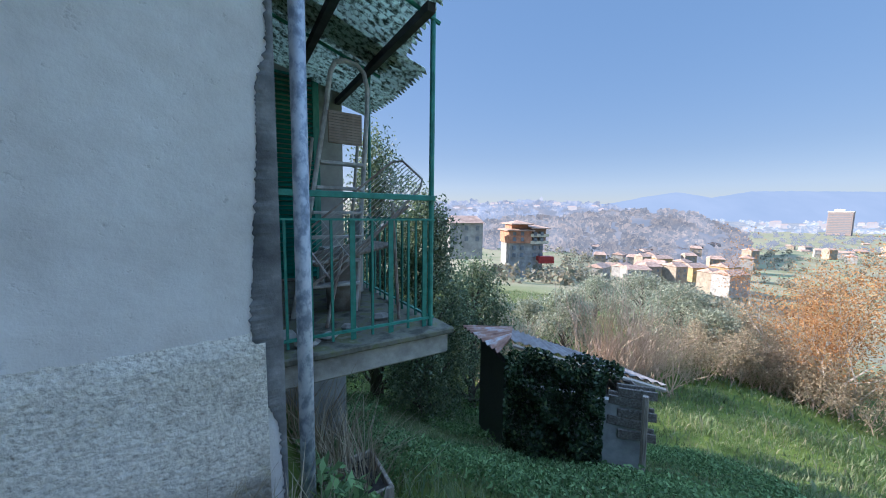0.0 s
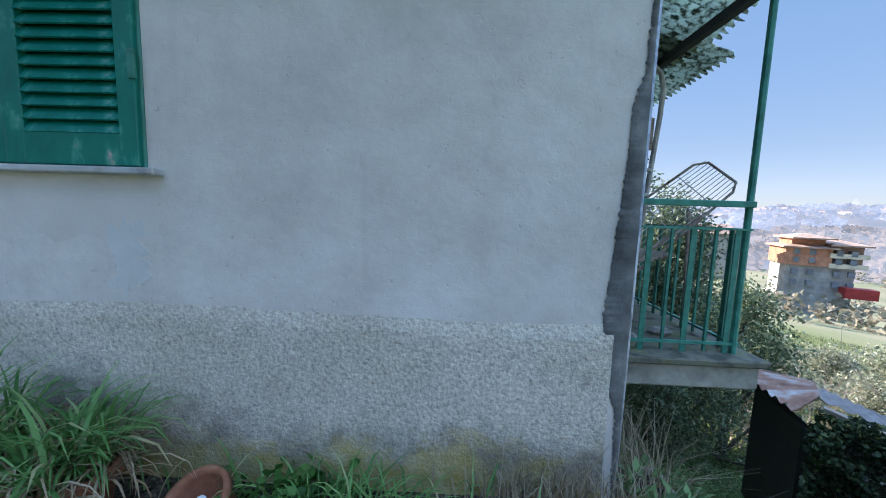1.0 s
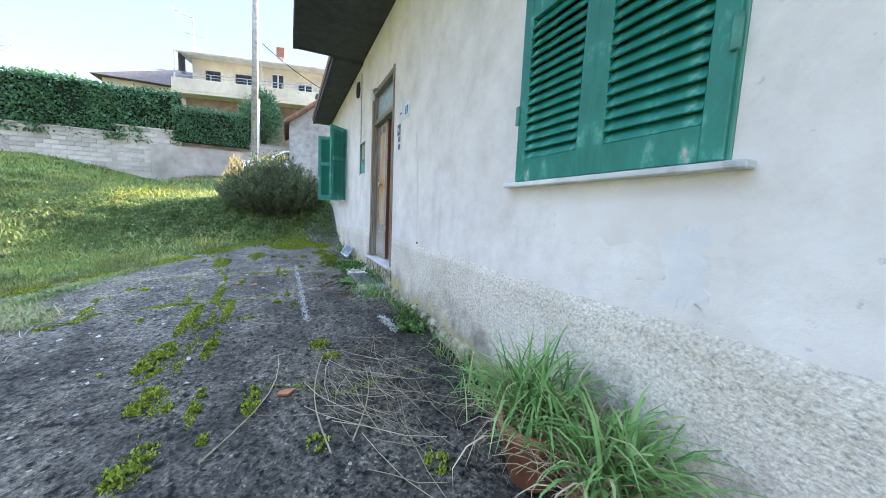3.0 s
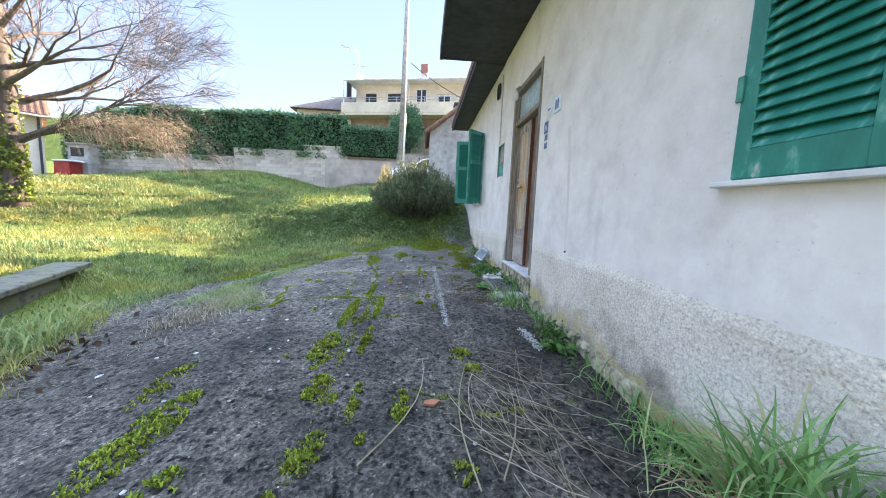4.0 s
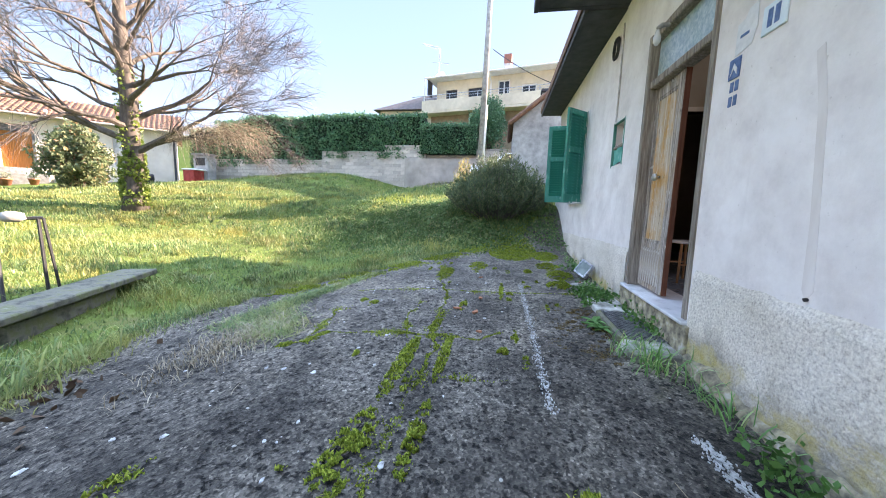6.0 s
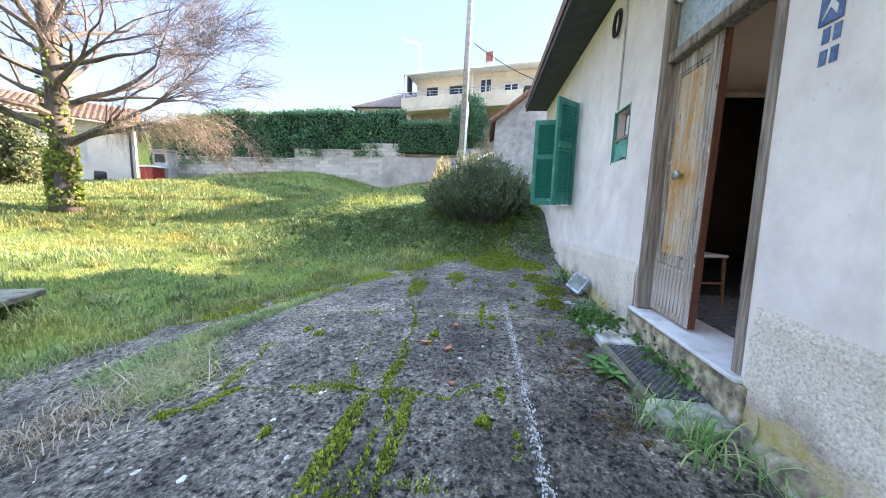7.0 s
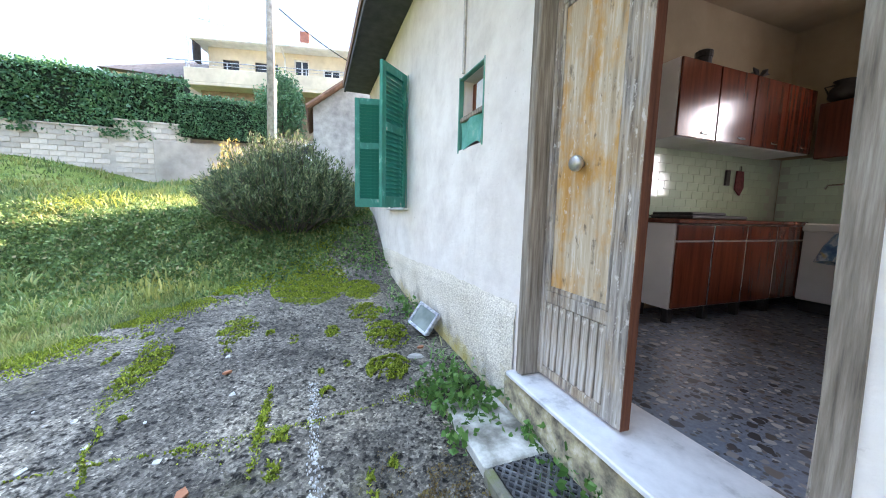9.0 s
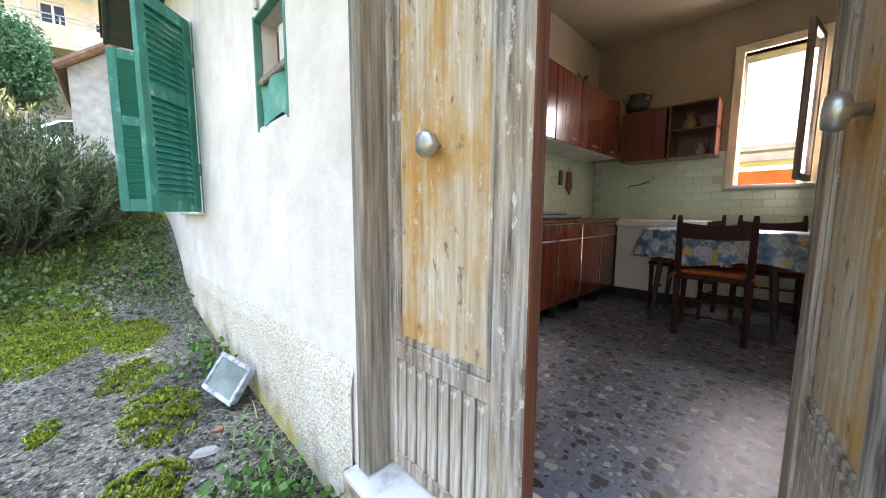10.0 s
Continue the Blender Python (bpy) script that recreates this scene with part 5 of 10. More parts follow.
def kitchen_chair(m):
    """Dark wooden chair; faces +y, its back at y = 0."""
    c = thing("kitchen_chair", "dark wooden kitchen chair with a tied orange cushion", "chair", "chairs round the table")
    w, d, sh, bh = 0.44, 0.40, 0.46, 0.89
    part("seat", Shape().box(-w / 2, w / 2, 0.0, d, sh - 0.035, sh, 0.012), CHAIR_WOOD, c)
    for sx in (-1, 1):
        part("back_post", Shape().tube([(sx * (w / 2 - 0.02), 0.02, 0), (sx * (w / 2 - 0.02), 0.0, sh), (sx * (w / 2 - 0.02), -0.07, bh - 0.05), (sx * (w / 2 - 0.02), -0.075, bh)], [0.018, 0.022, 0.018, 0.012], 8), CHAIR_WOOD, c)
        part("leg", Shape().tube([(sx * (w / 2 - 0.025), d - 0.03, 0), (sx * (w / 2 - 0.025), d - 0.03, sh - 0.03)], [0.014, 0.02], 8), CHAIR_WOOD, c)
        part("rung", Shape().tube([(sx * (w / 2 - 0.022), 0.02, 0.2), (sx * (w / 2 - 0.025), d - 0.03, 0.2)], 0.009, 6), CHAIR_WOOD, c)
    for z in (0.16, 0.27):
        part("rung", Shape().tube([(-w / 2 + 0.02, 0.012, z), (w / 2 - 0.02, 0.012, z)], 0.009, 6), CHAIR_WOOD, c)
    rail = Shape()
    n = 12
    vs = []
    for i in range(n + 1):
        u = i / n
        y = -0.062 - 0.03 * math.sin(math.pi * u)
        x = -w / 2 + 0.03 + (w - 0.06) * u
        lift = 0.018 * math.sin(math.pi * u)
        vs += [(x, y, bh - 0.16 - lift * 0.3), (x, y, bh - 0.05 - lift), (x, y + 0.016, bh - 0.05 - lift), (x, y + 0.016, bh - 0.16 - lift * 0.3)]
    rail.add(vs, [(4 * i + k, 4 * i + (k + 1) % 4, 4 * i + 4 + (k + 1) % 4, 4 * i + 4 + k) for i in range(n) for k in range(4)] + [(0, 1, 2, 3), (4 * n + 3, 4 * n + 2, 4 * n + 1, 4 * n)])
    part("backrest", rail, CHAIR_WOOD, c)
    cushion = part("cushion", Shape().box(-w / 2 + 0.01, w / 2 - 0.01, 0.01, d - 0.01, sh, sh + 0.03, 0.012), CUSHION, c, "red and orange checked cushion")
    for sx in (-1, 1):
        part("tie", Shape().tube([(sx * (w / 2 - 0.02), 0.0, sh + 0.015), (sx * (w / 2 + 0.01), -0.03, sh + 0.0), (sx * (w / 2 + 0.03), -0.03, sh - 0.05)], [0.014, 0.01, 0.004], 5), CUSHION, cushion)
    c.matrix_basis = m
    return c


CHAIR_WOOD = old_wood("dark_chair_wood", [(0.3, (0.025, 0.010, 0.008)), (0.7, (0.06, 0.022, 0.016))], 5)
CUSHION = surface("orange_cushion_cloth", [(0.40, (0.30, 0.05, 0.02)), (0.5, (0.48, 0.14, 0.03)), (0.6, (0.22, 0.03, 0.02))], 28, 0.9, 0.3, 80)
first = kitchen_chair(pose(-5.74, 3.67, KZ, 0, 0, 4))
copy_thing(first, pose(-5.50, 4.66, KZ, 0, 0, 183))
copy_thing(first, pose(-6.02, 4.62, KZ, 0, 0, 172))

# kitchen window with one sash swung into the room
kw = thing("window_3", "kitchen window with a cream frame, one sash swung open", "window", "", "structure")
CREAM_PAINT = surface("cream_window_paint", [(0.4, (0.62, 0.55, 0.38)), (0.6, (0.72, 0.65, 0.48))], 6, 0.5, 0.1, 40)
a, b2, c, d = KITCHEN_WIN
fr = Shape()
fr.box(a - 0.07, a, KY1 - 0.02, KY1 + 0.10, c - 0.03, d + 0.07, 0.004).box(b2, b2 + 0.07, KY1 - 0.02, KY1 + 0.10, c - 0.03, d + 0.07, 0.004).box(a, b2, KY1 - 0.02, KY1 + 0.1, d, d + 0.07, 0.004)
part("window_frame", fr, CREAM_PAINT, kw)
part("window_sill", Shape().box(a - 0.05, b2 + 0.05, KY1 - 0.04, KY1 + 0.3, c - 0.03, c, 0.004), MARBLE, kw)
sash = part("sash", Shape().box(0, 0.05, -0.02, 0.02, 0, d - c - 0.01, 0.004).box(0.36, 0.41, -0.02, 0.02, 0, d - c - 0.01, 0.004).box(0.05, 0.36, -0.02, 0.02, 0, 0.05, 0.003).box(0.05, 0.36, -0.02, 0.02, d - c - 0.06, d - c - 0.01, 0.003), GREY_WOOD, kw, "dark wooden sash")
sash.matrix_basis = pose(b2 - 0.01, KY1 - 0.03, c + 0.005, 0, 0, 180 + 80)
pane = part("pane", Shape().box(0.05, 0.36, -0.002, 0.002, 0.05, d - c - 0.06), glass_material(), sash)
pane.visible_shadow = False

stool = thing("wooden_stool", "plain varnished wooden stool inside the doorway", "stool")
STOOL = old_wood("pale_varnished_wood", [(0.3, (0.26, 0.13, 0.06)), (0.7, (0.40, 0.22, 0.11))], 5)
part("seat", Shape().box(-0.17, 0.17, -0.17, 0.17, 0.43, 0.455, 0.008), WHITE_LAM, stool, "pale top")
for sx in (-1, 1):
    for sy in (-1, 1):
        part("leg", Shape().tube([(sx * 0.14, sy * 0.14, 0.43), (sx * 0.16, sy * 0.16, 0)], [0.018, 0.014], 8), STOOL, stool)
    part("rung", Shape().tube([(sx * 0.15, -0.15, 0.2), (sx * 0.15, 0.15, 0.2)], 0.01, 6), STOOL, stool)
stool.matrix_basis = pose(-6.72, 1.93, KZ, 0, 0, 12) @ Matrix.Diagonal((0.8, 0.8, 1, 1))

# ---- lawn and what stands beyond the yard ----
def gz(x, y):
    return float(land_height(x, y))


def lawn_keep(x, y):
    litter = np.hypot((x + 3.1) / 0.75, (y + 3.1) / 0.5) < 1 + 0.25 * wobble(x * 4, y * 4)
    return ~on_yard(x, y) & ~litter & ~((y > FACE - 0.03) & (x > WEST - 0.1) & (x < EAST + 0.05) & (y < NORTH + 0.3))


lawn_v, lawn_f, count = [], [], 0
for n, (xa, xb, ya, yb), h, w in ((60000, (-11, -2.0, -7.5, 1.2), 0.065, 0.009), (60000, (-17, -4, -14, 1.2), 0.095, 0.016), (45000, (-25, -9, -20, 6), 0.13, 0.032)):
    px, py = scatter(n, xa, xb, ya, yb, lawn_keep)
    clump = 0.55 + 0.6 * np.clip(0.5 + wobble(px * 1.9, py * 1.9) + 0.6 * wobble(px * 0.6 + 3, py * 0.7), 0, 1.6)
    v_, f_ = blades(px, py, land_height(px, py) - 0.01, h * clump, w)
    lawn_v.append(v_)
    lawn_f.append(f_ + count)
    count += len(v_)
stuff("lawn_grass", (np.concatenate(lawn_v), np.concatenate(lawn_f)), GRASS, "uneven green meadow grass round the yard", "grass")


ts = np.random.default_rng(17)
tx0, ty0 = scatter(420, -12.5, -3.6, -10.0, -0.6, lawn_keep, ts)
per_ = 34
tx1 = np.repeat(tx0, per_) + ts.normal(0, 0.055, len(tx0) * per_)
ty1 = np.repeat(ty0, per_) + ts.normal(0, 0.055, len(tx0) * per_)
tl = np.repeat(ts.uniform(0.10, 0.30, len(tx0)), per_)
stuff("lawn_tussocks", straps(tx1, ty1, land_height(tx1, ty1) - 0.01, tl, 0.009, ts, (35, 88)), GRASS, "taller tussocks standing in the meadow grass", "grass")


def walnut(x, y):
    """Bare spreading tree, its trunk wrapped in ivy: two low level boughs, steep limbs above, a haze of fine twigs."""
    r = random.Random(11)
    z = gz(x, y) - 0.1
    t = thing("bare_tree", "bare spreading tree with ivy round its lower trunk", "tree")
    trunk = Shape()
    pts = [(x, y, z), (x + 0.03, y, z + 0.5), (x - 0.05, y + 0.02, z + 1.3), (x + 0.02, y, z + 2.2), (x, y + 0.05, z + 3.0), (x + 0.05, y, z + 4.6), (x, y, z + 6.8), (x, y, z + 8.2)]
    trunk.tube(pts, [0.34, 0.25, 0.22, 0.21, 0.20, 0.16, 0.08, 0.03], 12)
    part("trunk", trunk, BARK, t, "", True)
    ends = []
    boughs = Shape()
    side = Vector((-0.30, 0.95, 0.0))               # across the view from the yard, to the north-west
    limb(boughs, (x, y, z + 1.6), side + Vector((0, 0, 0.42)), 2.2, 0.10, 4, r, 0.45, 0.0, 4, 6, ends, 0.02)
    limb(boughs, (x, y, z + 1.95), -side + Vector((0, 0, 0.40)), 3.0, 0.10, 4, r, 0.45, 0.0, 4, 6, ends, 0.0)
    n = 26
    for k in range(n):
        a = 2.4 * k + r.uniform(-0.3, 0.3)
        u = k / n
        limb(boughs, (x, y, z + 2.3 + 4.6 * u), (math.cos(a), math.sin(a), 0.30 + 1.0 * u), r.uniform(1.9, 2.3) * (1.1 - 0.4 * u), 0.085 - 0.05 * u, 4, r, 0.6, 0.0, 3, 6, ends, 0.0)
    tagged(part("branch_work", boughs, BARK, t), "", "", "", "stuff")
    e = np.array([tuple(p) for p in ends])
    m = min(2 * len(e), 40000)
    pick = e[rng.integers(0, len(e), m)]
    out = pick - np.array([x, y, z + 3.2])
    out /= np.linalg.norm(out, axis=1)[:, None] + 1e-6
    d_ = rng.normal(size=(m, 3)) * 0.55 + out * 0.8
    low = pick[:, 2] < z + 2.6
    d_[low, 2] -= 0.7
    d_ /= np.linalg.norm(d_, axis=1)[:, None]
    ln = rng.uniform(0.25, 0.80, m)[:, None]
    sd = np.cross(d_, rng.normal(size=(m, 3)))
    sd /= np.linalg.norm(sd, axis=1)[:, None]
    tw = np.stack([pick - sd * 0.0040, pick + sd * 0.0040, pick + d_ * ln + sd * 0.0014, pick + d_ * ln - sd * 0.0014], 1).reshape(-1, 3)
    base = np.arange(m)[:, None] * 4
    tagged(part("twig_work", raw_mesh("twig_work", tw, base + np.array([0, 1, 2, 3])), TWIG_BARK, t, "pale sunlit twigs"), "", "", "", "stuff")
    # straw-coloured twigs drooping from the end of the low bough
    m = 900
    u = rng.uniform(0.9, 3.1, m)
    p = np.array([x, y, z + 2.15]) + np.outer(u, (side.x, side.y, 0.10)) + rng.normal(size=(m, 3)) * np.array([0.22, 0.22, 0.14])
    out = np.stack([0.5 * side.x + rng.normal(0, 0.45, m), 0.5 * side.y + rng.normal(0, 0.45, m), rng.normal(-0.15, 0.3, m)], -1)
    ln = rng.uniform(0.25, 0.55, m)[:, None]
    mid = p + out * ln
    tip = mid + out * ln * 0.7 - np.array([0, 0, 1.0]) * ln * 0.8
    sd = np.cross(tip - p, rng.normal(size=(m, 3)))
    sd *= 0.004 / np.linalg.norm(sd, axis=1)[:, None]
    tw = np.stack([p - sd, p + sd, mid + sd * 0.8, mid - sd * 0.8, tip + sd * 0.3, tip - sd * 0.3], 1).reshape(-1, 3)
    base = np.arange(m)[:, None] * 6
    f_ = np.concatenate([base + np.array([0, 1, 2, 3]), base + np.array([3, 2, 4, 5])])
    tagged(part("drooping_twig_work", raw_mesh("drooping_twig_work", tw, f_), DRY, t, "straw-coloured drooping twigs"), "", "", "", "stuff")
    q = rng.random(4200)
    a = rng.uniform(0, 2 * math.pi, 4200)
    hh = 0.12 + 3.6 * q ** 1.6
    rr = 0.25 + 0.09 * rng.random(4200) - 0.02 * hh
    p = np.stack([x + rr * np.cos(a), y + rr * np.sin(a), z + hh + 0.1], -1)
    keep = ((hh > 0.35) | (rng.random(4200) < 0.35)) & (np.sin(3 * a + 4 * hh) + np.sin(7 * hh) > -1.0) & ((hh < 1.6) | (rng.random(4200) < 0.3))
    part("ivy", raw_mesh("ivy", *leaves(p[keep], 0.085, long=1.2)), IVY_SUNLIT, t, "yellow-green ivy leaves, brightened as in sun")


def slim_tree(x, y, height):
    """A slender bare tree behind the end of the house."""
    r = random.Random(5)
    z = gz(x, y) - 0.1
    t = thing("bare_tree", "slender bare tree rising behind the end of the house", "tree")
    trunk, boughs = Shape(), Shape()
    trunk.tube([(x, y, z), (x + 0.05, y, z + 0.4 * height), (x, y + 0.1, z + 0.75 * height), (x, y, z + height)], [0.16, 0.11, 0.06, 0.015], 8)
    part("trunk", trunk, BARK, t, "", True)
    for k in range(18):
        a, u = 2.4 * k, k / 18
        limb(boughs, (x, y, z + height * (0.28 + 0.66 * u)), (math.cos(a), math.sin(a), 0.9), height * 0.20 * (1.15 - 0.6 * u), 0.035 - 0.02 * u, 3, r, 0.5, 0.05, 3, 5)
    tagged(part("branch_work", boughs, BARK, t), "", "", "", "stuff")


slim_tree(-20.2, 5.3, 8.2)
TWIG_BARK = surface("pale_twig_bark", [(0.3, (0.09, 0.07, 0.06)), (0.7, (0.19, 0.155, 0.13))], 8, 0.9, 0.0)
walnut(-10.55, -10.3)


def leafy_mass(name, label, category, boxes, n, size, material, inner, r=rng):
    """A clipped hedge: near-black boxes, inner shade as colour, under a shell of leaves."""
    t = thing(name, label, category)
    core = Shape()
    pts = []
    for (x0, y0, x1, y1, z0, z1, depth) in boxes:
        a, b_ = Vector((x0, y0, 0)), Vector((x1, y1, 0))
        u = (b_ - a).normalized()
        q = Vector((-u.y, u.x, 0))
        ln = (b_ - a).length
        m = Matrix(((u.x, q.x, 0, x0), (u.y, q.y, 0, y0), (0, 0, 1, 0), (0, 0, 0, 1)))
        core.box(0.05, ln - 0.05, -depth / 2 + 0.10, depth / 2 - 0.10, z0, z1 - 0.12, 0, m)
        k = int(n * ln)
        s = r.random(k) * ln
        face = r.random(k)
        side = np.where(face < 0.7, -1.0, 1.0)
        zz = z0 + (z1 - z0) * r.random(k)
        yy = side * depth / 2 + r.normal(size=k) * 0.06
        top = face > 0.82
        zz[top] = z1 + r.normal(size=top.sum()) * 0.07
        yy[top] = r.uniform(-depth / 2, depth / 2, top.sum())
        yy = yy + 0.08 * np.sin(2.1 * s) * side + 0.05 * np.sin(5.3 * s + zz * 3)
        zz = zz + 0.05 * np.sin(1.3 * s) * (zz > z1 - 0.4)
        pts.append(np.stack([x0 + u.x * s + q.x * yy, y0 + u.y * s + q.y * yy, zz], -1))
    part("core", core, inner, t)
    part("leaves", raw_mesh("leaves", *leaves(np.concatenate(pts), size)), material, t)
    return t


# near-black stands for the shade between the leaves
HEDGE_SHADE = surface("hedge_inner_shade", [(0.4, (0.006, 0.014, 0.006)), (0.6, (0.012, 0.025, 0.01))], 8, 1.0, 0.3)
# block wall with its hedge, from the neighbour's house to the lane
WX = -22.0
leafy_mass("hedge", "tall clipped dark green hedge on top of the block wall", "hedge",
           [(WX - 0.35, -20.2, WX - 0.35, -18.2, 2.9, 5.35, 0.9), (WX - 0.35, -18.2, WX - 0.35, -16.4, 3.1, 5.85, 0.9), (WX - 0.35, -16.4, WX - 0.35, -10.6, 3.3, 6.12, 0.95), (WX - 0.35, -10.6, WX - 0.35, -4.7, 3.7, 6.17, 0.9)], 1500, 0.14, HEDGE_LEAF, HEDGE_SHADE)
leafy_mass("low_hedge", "lower dark green hedge hanging over the wall", "hedge", [(WX - 0.1, -4.9, WX - 0.1, -1.7, 3.95, 5.55, 1.0)], 1900, 0.10, HEDGE_LEAF, HEDGE_SHADE)


def block_wall(name, label, x0, y0, x1, y1, z0, z1, courses, length=0.5, thick=0.3):
    """A coursed wall of pale blocks."""
    a, b_ = Vector((x0, y0, 0)), Vector((x1, y1, 0))
    u, ln = (b_ - a).normalized(), (b_ - a).length
    q = Vector((-u.y, u.x, 0))
    m = Matrix(((u.x, q.x, 0, x0), (u.y, q.y, 0, y0), (0, 0, 1, 0), (0, 0, 0, 1)))
    w = tagged(part(name, Shape().box(0, ln, -thick / 2 + 0.02, thick / 2, z0 - 1.0, z1 - 0.03, 0, m), BLOCK), label, "wall", "", "structure")
    hgt = (z1 - z0) / courses
    me = Shape().box(0.008, length - 0.008, -thick / 2, -thick / 2 + 0.1, 0.008, hgt - 0.008, 0.006).mesh("block")
    me.materials.append(BLOCK)
    for c in range(courses):
        k = 0
        s = -0.25 if c % 2 else 0.0
        while s < ln - 0.1:
            if s >= 0 and s + length <= ln:
                part("block", me, None, w).matrix_basis = m @ pose(s, 0, z0 + c * hgt)
            s += length
    part("coping", Shape().box(0, ln, -thick / 2 - 0.03, thick / 2 + 0.03, z1 - 0.03, z1 + 0.03, 0.01, m), BLOCK, w)
    return w


block_wall("wall_block_low", "low wall of pale concrete blocks under the hedge", WX, -20.0, WX, -10.97, 2.55, 3.55, 5)
block_wall("wall_block_mid", "low wall of pale concrete blocks under the hedge", WX, -10.97, WX, -7.05, 2.5, 4.06, 8)
block_wall("wall_block_end", "stepped end of the pale block wall", WX, -7.05, WX, -4.6, 2.4, 4.41, 10)
block_wall("wall_block_lane", "pale block wall above the lane behind the low hedge", WX - 0.25, -4.6, WX - 0.25, 2.0, 2.4, 4.25, 9)
structure("wall_lane", Shape().box(WX + 0.16, WX + 0.26, -5.8, 0.4, 0.9, 3.72, 0.01), surface("beige_render", [(0.3, (0.40, 0.35, 0.30)), (0.7, (0.52, 0.47, 0.41))], 3, 0.95, 0.2, 40, spread=0.25), "pale rendered retaining wall by the lane", "wall")


def round_bush(name, label, center, size, n, leaf, material, stems=14, r=rng, needle=1.8):
    """A shrub: stems from one foot and lumps of leaves."""
    t = thing(name, label, "bush")
    x, y, z = center
    s = Shape()
    rr = random.Random(int(abs(x * 10)))
    lumps = []
    for k in range(stems):
        a, e = rr.uniform(0, 6.28), rr.uniform(0.1, 1.0)
        tip = Vector((x + size[0] * 0.75 * e * math.cos(a), y + size[1] * 0.75 * e * math.sin(a), z + size[2] * rr.uniform(0.65, 1.0) * (1.15 - 0.5 * e)))
        s.tube([(x + 0.1 * math.cos(a), y + 0.1 * math.sin(a), z - 0.1), ((x + tip.x) / 2, (y + tip.y) / 2, z + (tip.z - z) * 0.6), tip], [0.03, 0.02, 0.006], 5)
        lumps.append(tip)
    tagged(part("stem_work", s, BARK, t), "", "", "", "stuff")
    pts = [cloud((x, y, z + size[2] * 0.48), (size[0] * 0.9, size[1] * 0.9, size[2] * 0.48), n // 2, r, 0.35)]
    for tip in lumps:
        pts.append(cloud(tip, (size[0] * 0.33, size[1] * 0.33, size[2] * 0.27), n // (2 * stems), r, 0.2))
    p = np.concatenate(pts)
    p = p[p[:, 2] > land_height(p[:, 0], p[:, 1])]
    part("foliage", raw_mesh("foliage", *leaves(p, leaf, long=needle, up=0.7)), material, t)
    return t



def spray_bush(name, label, x, y, size, sprays, per, leaf, material, seed, bark):
    """A shrub of many upright sprays: thin stems from one foot, needles along their upper part."""
    r = np.random.default_rng(seed)
    t = thing(name, label, "bush")
    z = gz(x, y) - 0.05
    s, pts, dirs = Shape(), [], []
    for k in range(sprays):
        a, e = r.uniform(0, 6.283), math.sqrt(r.random())
        bx, by = x + 0.45 * size[0] * e * math.cos(a), y + 0.45 * size[1] * e * math.sin(a)
        tx, ty = x + size[0] * e * math.cos(a) * r.uniform(0.8, 1.15), y + size[1] * e * math.sin(a) * r.uniform(0.8, 1.15)
        tz = z + size[2] * (1.02 - 0.72 * e ** 2.2) * r.uniform(0.72, 1.12)
        b0, tip = Vector((bx, by, gz(bx, by) - 0.05)), Vector((tx, ty, max(tz, gz(tx, ty) + 0.15)))
        mid = b0.lerp(tip, 0.55) + Vector((0.1 * math.cos(a) * e, 0.1 * math.sin(a) * e, -0.06))
        s.tube([b0, mid, tip], [0.012, 0.007, 0.003], 4, False)
        u = 0.25 + 0.75 * r.random(per) ** 0.8
        q = np.array([tuple(b0.lerp(mid, min(1, v / 0.55)) if v < 0.55 else mid.lerp(tip, (v - 0.55) / 0.45)) for v in u])
        pts.append(q + r.normal(size=(per, 3)) * 0.022)
        dirs.append(np.tile(np.array((tip - mid).normalized()), (per, 1)) + r.normal(size=(per, 3)) * 0.55)
    tagged(part("stem_work", s, bark, t), "", "", "", "stuff")
    p_, d_ = np.concatenate(pts), np.concatenate(dirs)
    d_ /= np.linalg.norm(d_, axis=1)[:, None]
    sd = np.cross(d_, r.normal(size=d_.shape))
    sd /= np.linalg.norm(sd, axis=1)[:, None]
    ln = (leaf * r.uniform(0.6, 1.3, len(p_)))[:, None]
    v_ = np.stack([p_, p_ + d_ * ln * 0.5 + sd * ln * 0.10, p_ + d_ * ln, p_ + d_ * ln * 0.5 - sd * ln * 0.10], 1).reshape(-1, 3)
    part("foliage", raw_mesh("foliage", v_, np.arange(len(p_))[:, None] * 4 + np.array([0, 1, 2, 3])), material, t)
    return t


spray_bush("rosemary_bush", "large grey-green bush at the edge of the yard", -11.45, -0.25, (1.30, 1.35, 1.28), 620, 85, 0.085, BUSH_LEAF, 31, BARK)
YELLOW_SPRAY = leafy("yellow_flower_sprays", [(0.0, (0.34, 0.27, 0.08)), (0.6, (0.52, 0.43, 0.13)), (1.0, (0.62, 0.55, 0.26))], 0.7, 0.35)
spray_bush("yellow_shrub", "small dry shrub with yellow tips behind the bush", -12.0, -1.15, (0.42, 0.42, 1.15), 70, 60, 0.07, YELLOW_SPRAY, 32, BARK)
round_bush("ball_bush", "round clipped dark bush behind the wall", (-22.6, -1.15, 4.3), (1.25, 1.25, 2.6), 16000, 0.10, HEDGE_LEAF, 10)


